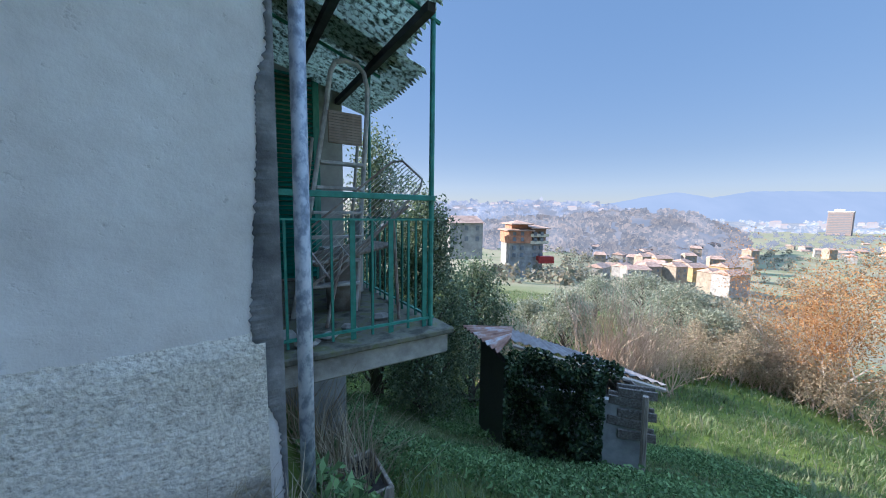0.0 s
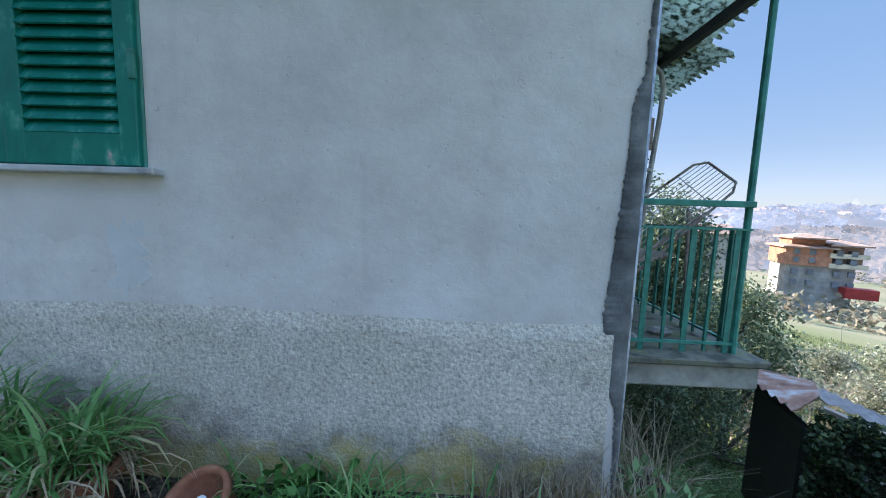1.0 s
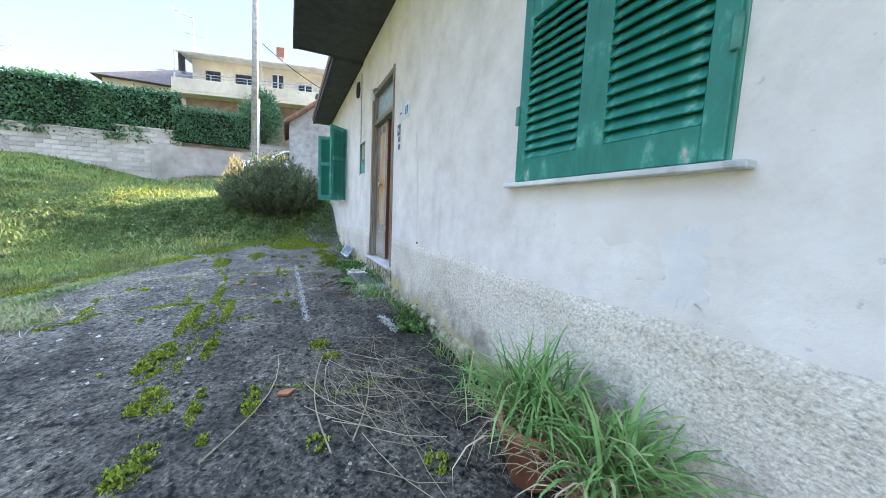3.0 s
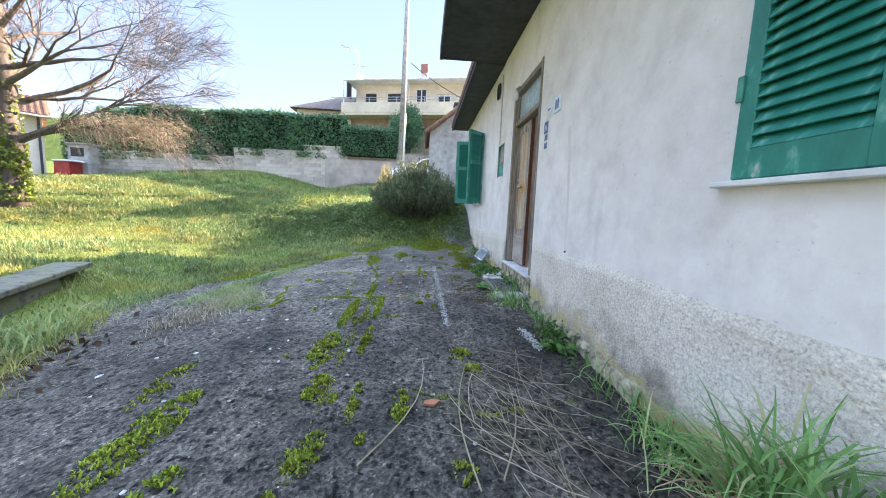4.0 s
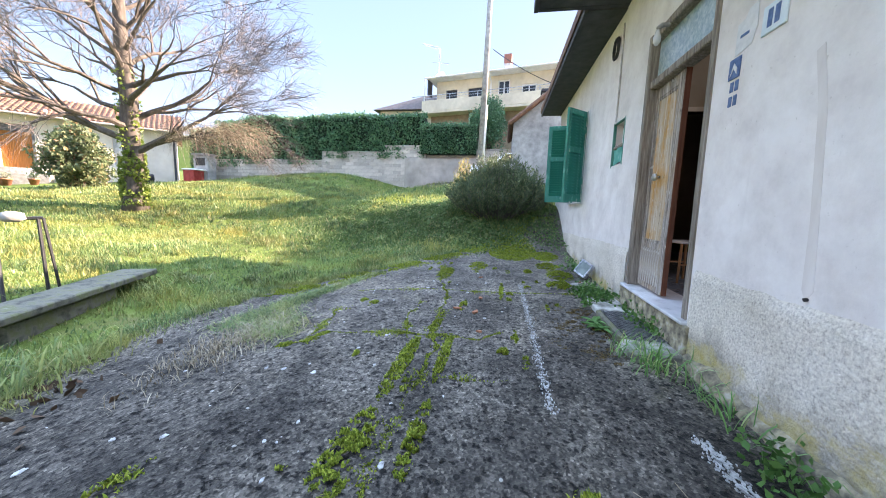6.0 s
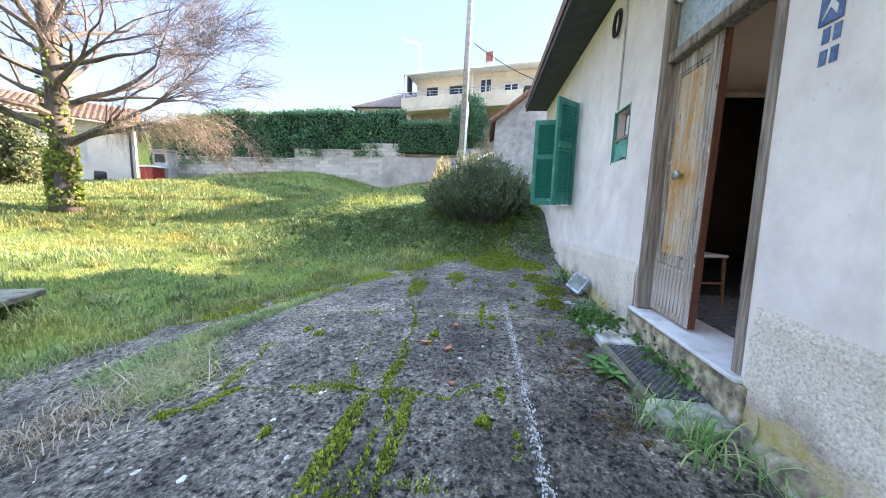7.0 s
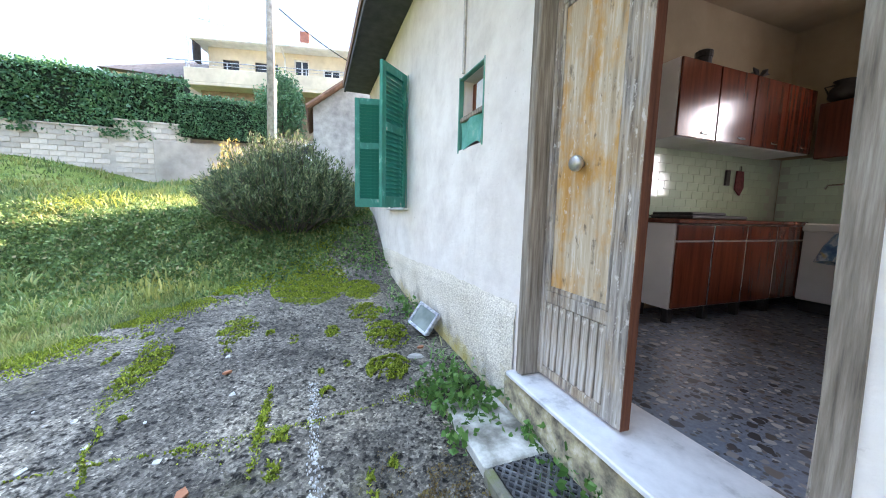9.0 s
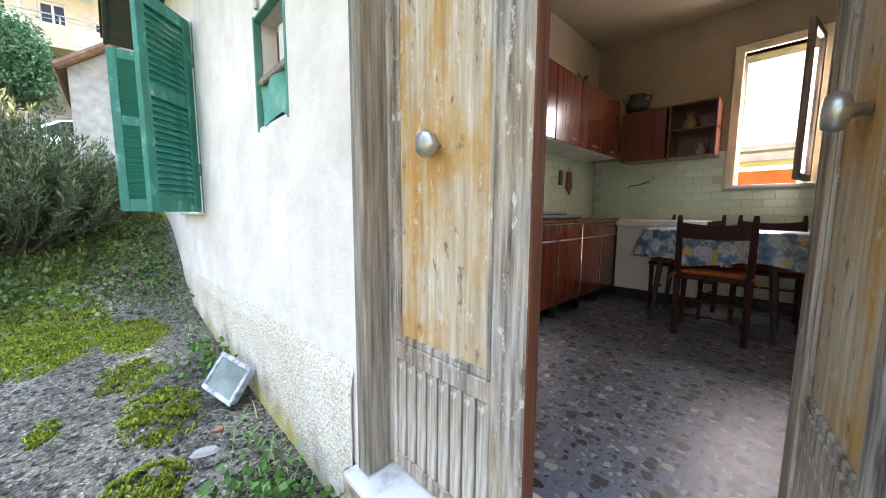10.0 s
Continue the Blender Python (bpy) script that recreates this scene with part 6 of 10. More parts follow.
# ---- neighbour's low house ----
def tiled_roof(name, parent, x0, x1, y0, z0, y1, z1, step=0.24):
    """A slope of half-round tile rows, eaves at y0, ridge at y1."""
    n = int((x1 - x0) / step)
    s = Shape()
    s.add([(x0, y0, z0), (x1, y0, z0), (x1, y1, z1), (x0, y1, z1), (x0, y0, z0 - 0.1), (x1, y0, z0 - 0.1), (x1, y1, z1 - 0.1), (x0, y1, z1 - 0.1)], [(0, 1, 2, 3), (4, 7, 6, 5), (0, 4, 5, 1), (1, 5, 6, 2), (2, 6, 7, 3), (3, 7, 4, 0)])
    for i in range(n):
        x = x0 + (i + 0.5) * step
        rows = 9
        for k in range(rows):
            a, b_ = k / rows, (k + 1.12) / rows
            vs = []
            for u, lift in ((a, 0.035), (b_, 0.0)):
                u = min(u, 1)
                for j in range(5):
                    ang = math.pi * j / 4
                    vs.append((x + 0.085 * math.cos(ang), y0 + (y1 - y0) * u, z0 + (z1 - z0) * u + lift + 0.075 * math.sin(ang)))
            s.add(vs, [(j, j + 1, j + 6, j + 5) for j in range(4)])
    return part(name, s, ROOF_TILE, parent)


nb = thing("neighbour_house", "low white house with a clay tile roof and orange door", "house")
nb.matrix_basis = pose(-20.6, -19.8, 1.8, 0, 0, 137.3)   # local -x runs along its front from the corner
W_ = 16.0
part("wall", pierced(-W_, 0, 0, 0.4, -1.8, 3.15, [(-6.9, -5.8, 0.50, 2.62), (-2.85, -1.85, 0.92, 2.55), (-7.78, -7.46, 1.58, 2.12)]), surface("warm_white_render", [(0.3, (0.76, 0.66, 0.54)), (0.7, (0.84, 0.76, 0.65))], 2, 0.9, 0.15, 40), nb)
part("side_wall", Shape().box(-0.4, 0, 0.4, 5.6, -1.8, 3.15), WHITE_WALL, nb)
part("back_wall", Shape().box(-W_, -0.4, 5.2, 5.6, -1.8, 3.15), WHITE_WALL, nb)
tiled_roof("roof", nb, -W_ - 0.3, 0.30, -0.40, 3.12, 2.8, 4.55)
part("roof_back", Shape().add([(-W_ - 0.3, 2.8, 4.55), (0.30, 2.8, 4.55), (0.30, 6.0, 3.12), (-W_ - 0.3, 6.0, 3.12), (-W_ - 0.3, 2.8, 4.45), (0.30, 2.8, 4.45), (0.30, 6.0, 3.02), (-W_ - 0.3, 6.0, 3.02)], [(0, 1, 2, 3), (4, 7, 6, 5), (0, 4, 5, 1), (1, 5, 6, 2), (2, 6, 7, 3), (3, 7, 4, 0)]), ROOF_TILE, nb)
part("gable", Shape().prism([(0.0, 3.15), (5.6, 3.15), (2.8, 4.43)], -0.4, 0.0, Matrix(((0, 0, 1, 0), (1, 0, 0, 0), (0, 1, 0, 0), (0, 0, 0, 1)))), WHITE_WALL, nb)
ORANGE_WOOD = old_wood("orange_varnished_boards", [(0.3, (0.36, 0.13, 0.03)), (0.7, (0.52, 0.22, 0.06))], 4)
gd = part("garage_door", Shape().box(-6.9, -5.8, 0.22, 0.28, 0.50, 2.28), ORANGE_WOOD, nb, "orange varnished boards")
board = Shape().box(0.006, 0.105, 0.20, 0.218, 0.51, 2.27, 0.004).mesh("board")
board.materials.append(ORANGE_WOOD)
for k in range(10):
    part("board", board, None, gd).matrix_basis = pose(-6.9 + 0.11 * k, 0, 0)
part("lintel", Shape().box(-6.98, -5.72, 0.12, 0.3, 2.28, 2.63), CEMENT, nb, "grey shutter box")
part("jamb", Shape().box(-5.80, -5.70, -0.02, 0.1, 0.50, 2.62), CEMENT, nb)
part("step", Shape().box(-7.6, -5.2, -0.75, 0.0, -1.6, 0.20, 0.02).box(-7.3, -5.5, -0.4, 0.0, 0.20, 0.48, 0.02), CONCRETE, nb)
wn_ = part("window", Shape().box(-2.85, -1.85, 0.18, 0.24, 0.92, 2.55), WHITE_WALL, nb, "closed white shutters")
for k in range(27):
    part("slat", Shape().box(-2.81, -1.89, 0.165, 0.18, 0.95 + 0.058 * k, 0.995 + 0.058 * k, 0.004), WHITE_WALL, wn_)
part("window", Shape().box(-7.78, -7.46, 0.18, 0.24, 1.58, 2.12), DARK_GLASS, nb, "small dark window")
part("downpipe", Shape().tube([(-0.14, -0.08, -0.2), (-0.14, -0.08, 3.1)], 0.05, 8), DARK_ROOF, nb, "dark downpipe")
part("gutter", Shape().tube([(-W_ - 0.3, -0.45, 3.08), (0.30, -0.45, 3.08)], 0.06, 8), surface("pale_gutter", [(0.4, (0.42, 0.36, 0.30)), (0.6, (0.52, 0.46, 0.40))], 6, 0.6, 0.1), nb)
part("wall_lamp", Shape().tube([(-5.16, 0.0, 3.0), (-5.16, -0.35, 3.3)], 0.03, 6).box(-5.22, -5.10, -0.45, -0.3, 3.28, 3.42, 0.02), WHITE_WALL, nb)

round_bush("oleander_bush", "leafy green bush with reddish tips beside the white house", (-14.2, -17.8, gz(-14.2, -17.8)), (1.35, 1.35, 2.15), 12000, 0.15, OLEANDER, 18)
RED_PAINT = surface("faded_red_paint", [(0.4, (0.32, 0.02, 0.02)), (0.6, (0.45, 0.05, 0.04))], 6, 0.5, 0.1)
bbq = thing("garden_oven", "small brick garden oven with a red base beside the house", "oven")
bx, by = -20.3, -18.35
bz = gz(bx, by)
part("base", Shape().box(bx - 0.35, bx + 0.35, by - 0.45, by + 0.30, bz - 0.3, bz + 0.66, 0.02), RED_PAINT, bbq, "faded red base")
part("counter", Shape().box(bx - 0.4, bx + 0.4, by - 0.5, by + 0.45, bz + 0.66, bz + 0.74, 0.02), WHITE_WALL, bbq)
part("oven", Shape().box(bx - 0.95, bx - 0.36, by - 0.45, by + 0.62, bz - 0.2, bz + 1.62, 0.05).box(bx - 1.0, bx - 0.30, by - 0.5, by + 0.67, bz + 1.62, bz + 1.70, 0.01), OLD_GREY, bbq)
part("mouth", Shape().box(bx - 0.37, bx - 0.345, by - 0.25, by + 0.4, bz + 1.0, bz + 1.45), BLACK_IRON_AND_FILL, bbq)
tagged(part("water_butt", Shape().lathe([(0.22, 0), (0.26, 0.3), (0.24, 0.55), (0.2, 0.56)], 14, pose(-19.1, -20.2, gz(-19.1, -20.2) - 0.05)), BLACK_IRON_AND_FILL, None, "", True), "dark plastic tub by the white wall", "tub")
for i, (fx, fy, fs) in enumerate(((-14.6, -22.6, 0.5), (-15.0, -21.6, 0.42), (-14.4, -23.6, 0.6), (-16.6, -20.6, 0.35))):
    fz = gz(fx, fy) - 0.03
    fp = thing("flower_pot", "terracotta flower pot by the neighbour's step", "pot", "pots by the white house")
    part("pot", Shape().lathe([(0.3 * fs, 0), (0.42 * fs, 0.6 * fs), (0.46 * fs, 0.6 * fs), (0.46 * fs, 0.72 * fs), (0.38 * fs, 0.72 * fs)], 14), TERRACOTTA, fp, "", True)
    part("plant", raw_mesh("plant", *leaves(cloud((0, 0, 0.95 * fs), (0.4 * fs, 0.4 * fs, 0.35 * fs), 160, rng, 0.2), 0.1)), OLIVE_LEAF, fp)
    tagged(fp.children[-1], "", "", "", "stuff")
    fp.matrix_basis = pose(fx, fy, fz)


# ---- villa up the slope ----
villa = thing("villa", "cream two-storey villa with a long terrace, up the slope", "house")
villa.matrix_basis = pose(-27.0, -6.1, 0, 0, 0, -12.5)   # local y runs along the terrace, x faces the yard
VL = 15.0
# the brown puts the shade under the terrace into the colour
part("lower_wall", Shape().box(-9, -0.9, 0.25, VL, 2.0, 7.52), surface("shaded_brown_render", [(0.4, (0.26, 0.19, 0.12)), (0.6, (0.34, 0.26, 0.17))], 3, 0.9, 0.1), villa, "lower storey coloured brown for the terrace shade")
part("terrace", Shape().box(-2.0, 0.0, -0.1, VL, 7.5, 7.66, 0.02).box(-0.15, 0.0, -0.1, VL, 7.66, 8.38, 0.02).box(-2.0, -0.15, -0.1, 0.05, 7.66, 8.38, 0.02), CREAM_WALL, villa)
rail = part("railing", Shape().tube([(-0.07, -0.9, 8.72), (-0.07, VL, 8.72)], 0.025, 6).tube([(-0.07, -0.05, 8.55), (-0.07, VL, 8.55)], 0.012, 5), ZINC, villa)
for k in range(8):
    part("rail_post", Shape().tube([(-0.07, 0.0 + 2.0 * k, 8.36), (-0.07, 0.0 + 2.0 * k, 8.73)], 0.025, 6), ZINC, rail)
vw = [(0.9, 1.8, 8.55, 9.62), (2.66, 3.95, 8.55, 9.60), (4.84, 5.68, 7.7, 9.95), (6.5, 7.5, 8.55, 9.52), (9.5, 10.6, 8.55, 9.55)]
up = Shape()
ys = [0.17]
for (a_, b_, c_, d_) in vw:
    up.box(-2.3, -2.0, ys[-1], a_, 7.66, 10.25).box(-2.3, -2.0, a_, b_, 7.66, c_).box(-2.3, -2.0, a_, b_, d_, 10.25)
    ys.append(b_)
up.box(-2.3, -2.0, ys[-1], VL, 7.66, 10.25).box(-8.5, -2.3, 0.17, 0.47, 7.66, 10.25)
part("upper_wall", up, CREAM_WALL, villa)
for (a_, b_, c_, d_) in vw:
    w_ = part("window", Shape().box(-2.2, -2.17, a_, b_, c_, d_), DARK_GLASS, villa, "dark glass")
    f_ = Shape()
    for q in (a_, (a_ + b_) / 2 - 0.03, b_ - 0.07):
        f_.box(-2.17, -2.1, q, q + 0.07, c_, d_ - 0.08)
    part("window_frame", f_.box(-2.17, -2.1, a_, b_, d_ - 0.08, d_), WHITE_WALL if b_ > 5.6 else DARK_ROOF, w_)
part("roof", Shape().box(-9.0, -1.25, -0.35, VL + 0.3, 10.26, 10.36, 0.01).add([(-1.35, -0.3, 10.36), (-1.35, VL, 10.36), (-9, VL, 10.36), (-9, -0.3, 10.36), (-5, 1.5, 10.95), (-5, VL - 2, 10.95)], [(0, 1, 5, 4), (1, 2, 5), (2, 3, 4, 5), (3, 0, 4)]), WHITE_WALL, villa, "pale low roof edge")
part("gutter", Shape().tube([(-1.2, -0.5, 10.33), (-1.2, VL, 10.33)], 0.06, 8), WHITE_WALL, villa, "white gutter")
part("fascia", Shape().box(-2.0, -1.3, -0.30, -0.22, 9.2, 10.25), DARK_ROOF, villa)
part("post", Shape().tube([(-1.25, -0.5, 8.4), (-1.25, -0.5, 10.35)], 0.04, 6), WHITE_WALL, villa, "thin white post")
part("drainpipe", Shape().tube([(-1.95, 4.35, 7.7), (-1.95, 4.35, 9.9), (-1.3, 4.35, 10.3)], 0.05, 6), WHITE_WALL, villa, "white drainpipe")
part("chimney", Shape().box(-4.3, -3.85, 4.78, 5.25, 10.5, 11.75, 0.01), OLD_GREY, villa, "grey rendered chimney")
part("chimney_head", Shape().box(-4.34, -3.81, 4.74, 5.29, 11.75, 12.40, 0.02), surface("red_brick", [(0.4, (0.16, 0.065, 0.05)), (0.6, (0.25, 0.11, 0.08))], 12, 0.9, 0.2), villa, "dark red brick head")
ant = part("antenna", Shape().tube([(-3, -0.13, 10.3), (-3, -0.15, 13.15)], 0.035, 6).tube([(-3, -0.1, 13.1), (-3, -1.56, 13.62)], 0.025, 5).tube([(-3, -0.75, 12.2), (-3, 0.65, 11.9)], 0.02, 5), ZINC, villa)
for k in range(5):
    part("element", Shape().tube([(-3.25, -0.3 - 0.28 * k, 13.17 + 0.1 * k), (-2.75, -0.3 - 0.28 * k, 13.17 + 0.1 * k)], 0.012, 4), ZINC, ant)
part("dish", Shape().lathe([(0.02, 0), (0.25, 0.06), (0.4, 0.18)], 14, pose(-2.9, 0.05, 10.9, 0, 70, 0)), WHITE_WALL, ant, "", True)
far_roof = thing("grey_roofed_house", "house with a dark grey hipped roof behind the hedge", "house")
part("wall", Shape().box(-33.5, -29.0, -10.0, -3.4, 3, 8.3), CREAM_WALL, far_roof)
part("roof", Shape().add([(-28.5, -10.4, 8.25), (-28.5, -3, 8.25), (-34, -3, 8.25), (-34, -10.4, 8.25), (-31, -6.7, 10.0), (-31, -4.5, 10.0)], [(0, 1, 5, 4), (1, 2, 5), (2, 3, 4, 5), (3, 0, 4), (3, 2, 1, 0)]), surface("dark_brown_tiles", [(0.3, (0.07, 0.055, 0.05)), (0.7, (0.15, 0.12, 0.11))], 5, 0.9, 0.3), far_roof)


# ---- pole, shed, car ----
pole = thing("utility_pole", "tall grey concrete utility pole with wires", "pole")
part("shaft", Shape().tube([(-18.6, -1.27, gz(-18.6, -1.27) - 0.2), (-18.55, -1.10, 12.6)], [0.15, 0.10], 14), CONCRETE, pole, "", True)
part("conduit", Shape().tube([(-18.42, -1.13, gz(-18.4, -1.1) - 0.1), (-18.44, -1.06, 5.6)], 0.05, 8), surface("pale_conduit", [(0.4, (0.55, 0.50, 0.40)), (0.6, (0.66, 0.61, 0.50))], 6, 0.6, 0.1), pole, "pale pipe strapped to the pole", True)
part("crossarm", Shape().box(-18.65, -18.45, -1.8, -0.8, 12.2, 12.3, 0.01), ZINC, pole)


def wire(name, a, b_, sag, label):
    pts = [Vector(a).lerp(Vector(b_), i / 16) - Vector((0, 0, 4 * sag * (i / 16) * (1 - i / 16))) for i in range(17)]
    tagged(part(name, Shape().tube(pts, 0.018, 4), BLACK_IRON_AND_FILL), label, "wire")


wire("overhead_wire", (-18.6, -1.0, 12.2), (-21.0, -34.0, 11.4), 0.8, "black overhead wire running from the utility pole")
wire("overhead_wire", (-18.6, -0.9, 8.0), (-17.9, 2.1, 6.1), 0.15, "thin wire from the pole to the old shed")
shed = thing("stone_shed", "small old rendered shed with a tiled gable roof", "shed")
SX, SY0, SY1 = -18.0, 0.15, 4.6
sz = 2.27
part("wall", Shape().add([(x, y, z) for x in (SX, SX - 4) for (y, z) in ((SY0, sz - 1.6), (SY1, sz - 1.6), (SY1, sz + 2.45), ((SY0 + SY1) / 2, sz + 4.20), (SY0, sz + 2.45))], [(0, 1, 2, 3, 4), (9, 8, 7, 6, 5), (0, 5, 6, 1), (1, 6, 7, 2), (2, 7, 8, 3), (3, 8, 9, 4), (4, 9, 5, 0)]), OLD_GREY, shed)
for y0_, y1_ in ((SY0 - 0.2, (SY0 + SY1) / 2), (SY1 + 0.2, (SY0 + SY1) / 2)):
    za, zb = sz + 2.34, sz + 4.24
    bed_ = part("roof", Shape().add([(SX + 0.2, y0_, za), (SX - 4.2, y0_, za), (SX - 4.2, y1_, zb), (SX + 0.2, y1_, zb), (SX + 0.2, y0_, za + 0.08), (SX - 4.2, y0_, za + 0.08), (SX - 4.2, y1_, zb + 0.08), (SX + 0.2, y1_, zb + 0.08)], [(0, 1, 2, 3), (7, 6, 5, 4), (0, 4, 5, 1), (1, 5, 6, 2), (2, 6, 7, 3), (3, 7, 4, 0)]), ROOF_TILE, shed)
    row_ = Shape().tube([(0, y0_, za + 0.06), (0, y1_, zb + 0.08)], 0.10, 8).mesh("roof_tile")
    row_.materials.append(ROOF_TILE)
    for k in range(17):
        part("roof_tile", row_, None, bed_).matrix_basis = pose(SX + 0.12 - 0.255 * k, 0, 0)
part("chimney", Shape().box(-19.3, -18.9, 1.35, 1.80, 5.2, 6.25, 0.02), OLD_GREY, shed)
part("chimney_cap", Shape().box(-19.36, -18.84, 1.30, 1.85, 6.25, 6.40, 0.02), DARK_ROOF, shed)
CAR_WHITE = surface("white_car_paint", [(0.4, (0.72, 0.73, 0.74)), (0.6, (0.78, 0.79, 0.80))], 1, 0.2, 0.0)


def parked_car(m):
    """A small hatchback; the nose looks to -y."""
    c = thing("parked_car", "small white hatchback parked on the lane", "car")
    prof = [(-1.85, 0.35), (-1.88, 0.62), (-1.6, 0.82), (-0.95, 0.93), (-0.25, 1.38), (0.1, 1.45), (0.9, 1.44), (1.5, 1.25), (1.78, 0.95), (1.85, 0.6), (1.82, 0.32)]
    s, n = Shape(), len(prof)
    vs = []
    for x, k in ((-0.80, 0.0), (-0.72, 1.0), (0.72, 1.0), (0.80, 0.0)):
        for (y, z) in prof:
            zz = z
            xx = x * (1.0 if z < 0.95 else 0.9 - 0.14 * (z - 0.95) / 0.5) if k else x * (0.98 if z < 0.95 else 0.86)
            vs.append((xx, y, zz if k else min(zz, 1.0) * 0.97 + 0.02))
    fs = [(i * n + j, i * n + (j + 1) % n, (i + 1) * n + (j + 1) % n, (i + 1) * n + j) for i in range(3) for j in range(n)]
    s.add(vs, fs + [tuple(range(n)), tuple(range(3 * n, 4 * n))])
    part("body", s, CAR_WHITE, c, "", True)
    for sx in (-1, 1):
        part("side_window", Shape().prism([(-0.75, 0.97), (-0.2, 1.33), (0.2, 1.37), (0.85, 1.36), (1.25, 1.02)], -0.01, 0.01, Matrix(((0, 0, 1, sx * 0.735), (1, 0, 0, 0), (0, 1, 0, 0), (0, 0, 0, 1)))), DARK_GLASS, c)
        for y in (-1.2, 1.2):
            w_ = part("wheel", Shape().lathe([(0.24, -0.09), (0.31, -0.08), (0.31, 0.08), (0.24, 0.09)], 20, pose(sx * 0.75, y, 0.31, 0, 90, 0)), BLACK_IRON_AND_FILL, c)
            part("rim", Shape().lathe([(0.05, -0.1), (0.2, -0.095), (0.2, 0.095), (0.05, 0.1)], 14, pose(sx * 0.75, y, 0.31, 0, 90, 0)), ZINC, w_)
        part("headlight", Shape().box(sx * 0.62 - 0.12, sx * 0.62 + 0.12, -1.84, -1.62, 0.68, 0.80, 0.03), ZINC, c)
    part("windscreen", Shape().add([(-0.62, -0.9, 0.96), (0.62, -0.9, 0.96), (0.55, -0.27, 1.37), (-0.55, -0.27, 1.37)], [(0, 1, 2, 3)]).add([(-0.62, -0.88, 0.955), (0.62, -0.88, 0.955), (0.55, -0.25, 1.36), (-0.55, -0.25, 1.36)], [(3, 2, 1, 0)]), DARK_GLASS, c)
    part("mirror", Shape().box(0.74, 0.92, -0.72, -0.6, 0.95, 1.06, 0.03), CAR_WHITE, c)
    c.matrix_basis = m


parked_car(pose(-19.0, 0.05, gz(-19.0, 0.0) + 0.02, 0, 0, 8))
structure("lane", sheet("lane", np.arange(-22.0, -18.4, 0.4), np.arange(-5.0, 9.0, 0.5), lambda x, y: land_height(x, y) + 0.02), ASPHALT, "narrow asphalt lane below the wall", "road")

# bare twiggy tree behind the roof and low scrub between the bush and the wall
# ---- concrete slab and iron stand on the lawn ----
slab = thing("stone_bench", "mossy concrete slab resting on a low block at the yard edge", "slab")
SM = pose(-5.25, -4.39, -0.07, 0, 0, 203.5)
part("top", Shape().box(-1.08, 1.08, -0.20, 0.20, 0.145, 0.215, 0.012), MOSSY_CONCRETE, slab)
part("foot", Shape().box(-0.92, 0.40, -0.14, 0.14, -0.25, 0.144, 0.03), MOSSY_CONCRETE, slab)
slab.matrix_basis = SM
stand = thing("iron_stand", "rusty iron stand with a long bar on the lawn", "stand")
part("post", Shape().tube([(-4.98, -4.85, gz(-4.98, -4.85) - 0.1), (-5.12, -5.13, 0.83)], 0.016, 6), BLACK_IRON_AND_FILL, stand)
part("post", Shape().tube([(-5.36, -4.92, gz(-5.36, -4.92) - 0.1), (-5.40, -5.02, 0.83)], 0.016, 6), BLACK_IRON_AND_FILL, stand)
part("post", Shape().tube([(-5.46, -4.90, gz(-5.46, -4.9) - 0.1), (-5.43, -5.0, 0.84)], 0.014, 6), BLACK_IRON_AND_FILL, stand)
part("bar", Shape().tube([(-5.43, -5.0, 0.84), (-5.15, -5.2, 0.83), (-4.75, -6.4, 0.78)], 0.018, 6), BLACK_IRON_AND_FILL, stand)
part("cap", Shape().lathe([(0.05, 0.80), (0.10, 0.83), (0.09, 0.89), (0.03, 0.91)], 12, pose(-5.24, -5.10, 0)), CONCRETE, stand, "pale lump on top", True)

# ---- balcony on the east side ----
SLAB_TOP, RAIL_TOP = 0.36, 1.08
bal = thing("balcony", "small concrete balcony with a green iron railing", "balcony", "", "structure")
BX0, BX1, BY0, BY1 = EAST + 0.01, 1.17, 1.92, 4.1
part("slab", Shape().box(BX0, BX1 + 0.05, BY0, BY1, SLAB_TOP - 0.18, SLAB_TOP - 0.04, 0.012), CONCRETE, bal)
part("slab_edge", Shape().box(BX0, BX1 + 0.08, BY0 - 0.03, BY1, SLAB_TOP - 0.04, SLAB_TOP, 0.008), MOSSY_CONCRETE, bal)
part("top_rail", Shape().box(BX0, BX1 - 0.02, BY0 + 0.075, BY0 + 0.105, 1.21, 1.245, 0.003), GREEN_METAL, bal)
part("front_rail", Shape().box(BX0, BX1 - 0.02, BY0 + 0.08, BY0 + 0.10, RAIL_TOP, RAIL_TOP + 0.012), GREEN_METAL, bal)
part("front_foot_rail", Shape().box(BX0, BX1 - 0.02, BY0 + 0.08, BY0 + 0.10, SLAB_TOP + 0.05, SLAB_TOP + 0.065), GREEN_METAL, bal)
part("side_rail", Shape().box(BX1 - 0.05, BX1 - 0.03, BY0 + 0.1, BY1, RAIL_TOP, RAIL_TOP + 0.012), GREEN_METAL, bal)
part("side_foot_rail", Shape().box(BX1 - 0.05, BX1 - 0.03, BY0 + 0.1, BY1, SLAB_TOP + 0.05, SLAB_TOP + 0.065), GREEN_METAL, bal)
bar = Shape().box(-0.007, 0.007, -0.007, 0.007, SLAB_TOP + 0.01, RAIL_TOP).mesh("baluster")
flat = Shape().box(-0.016, 0.016, -0.004, 0.004, SLAB_TOP, RAIL_TOP).mesh("baluster")
for me in (bar, flat):
    me.materials.append(GREEN_METAL)
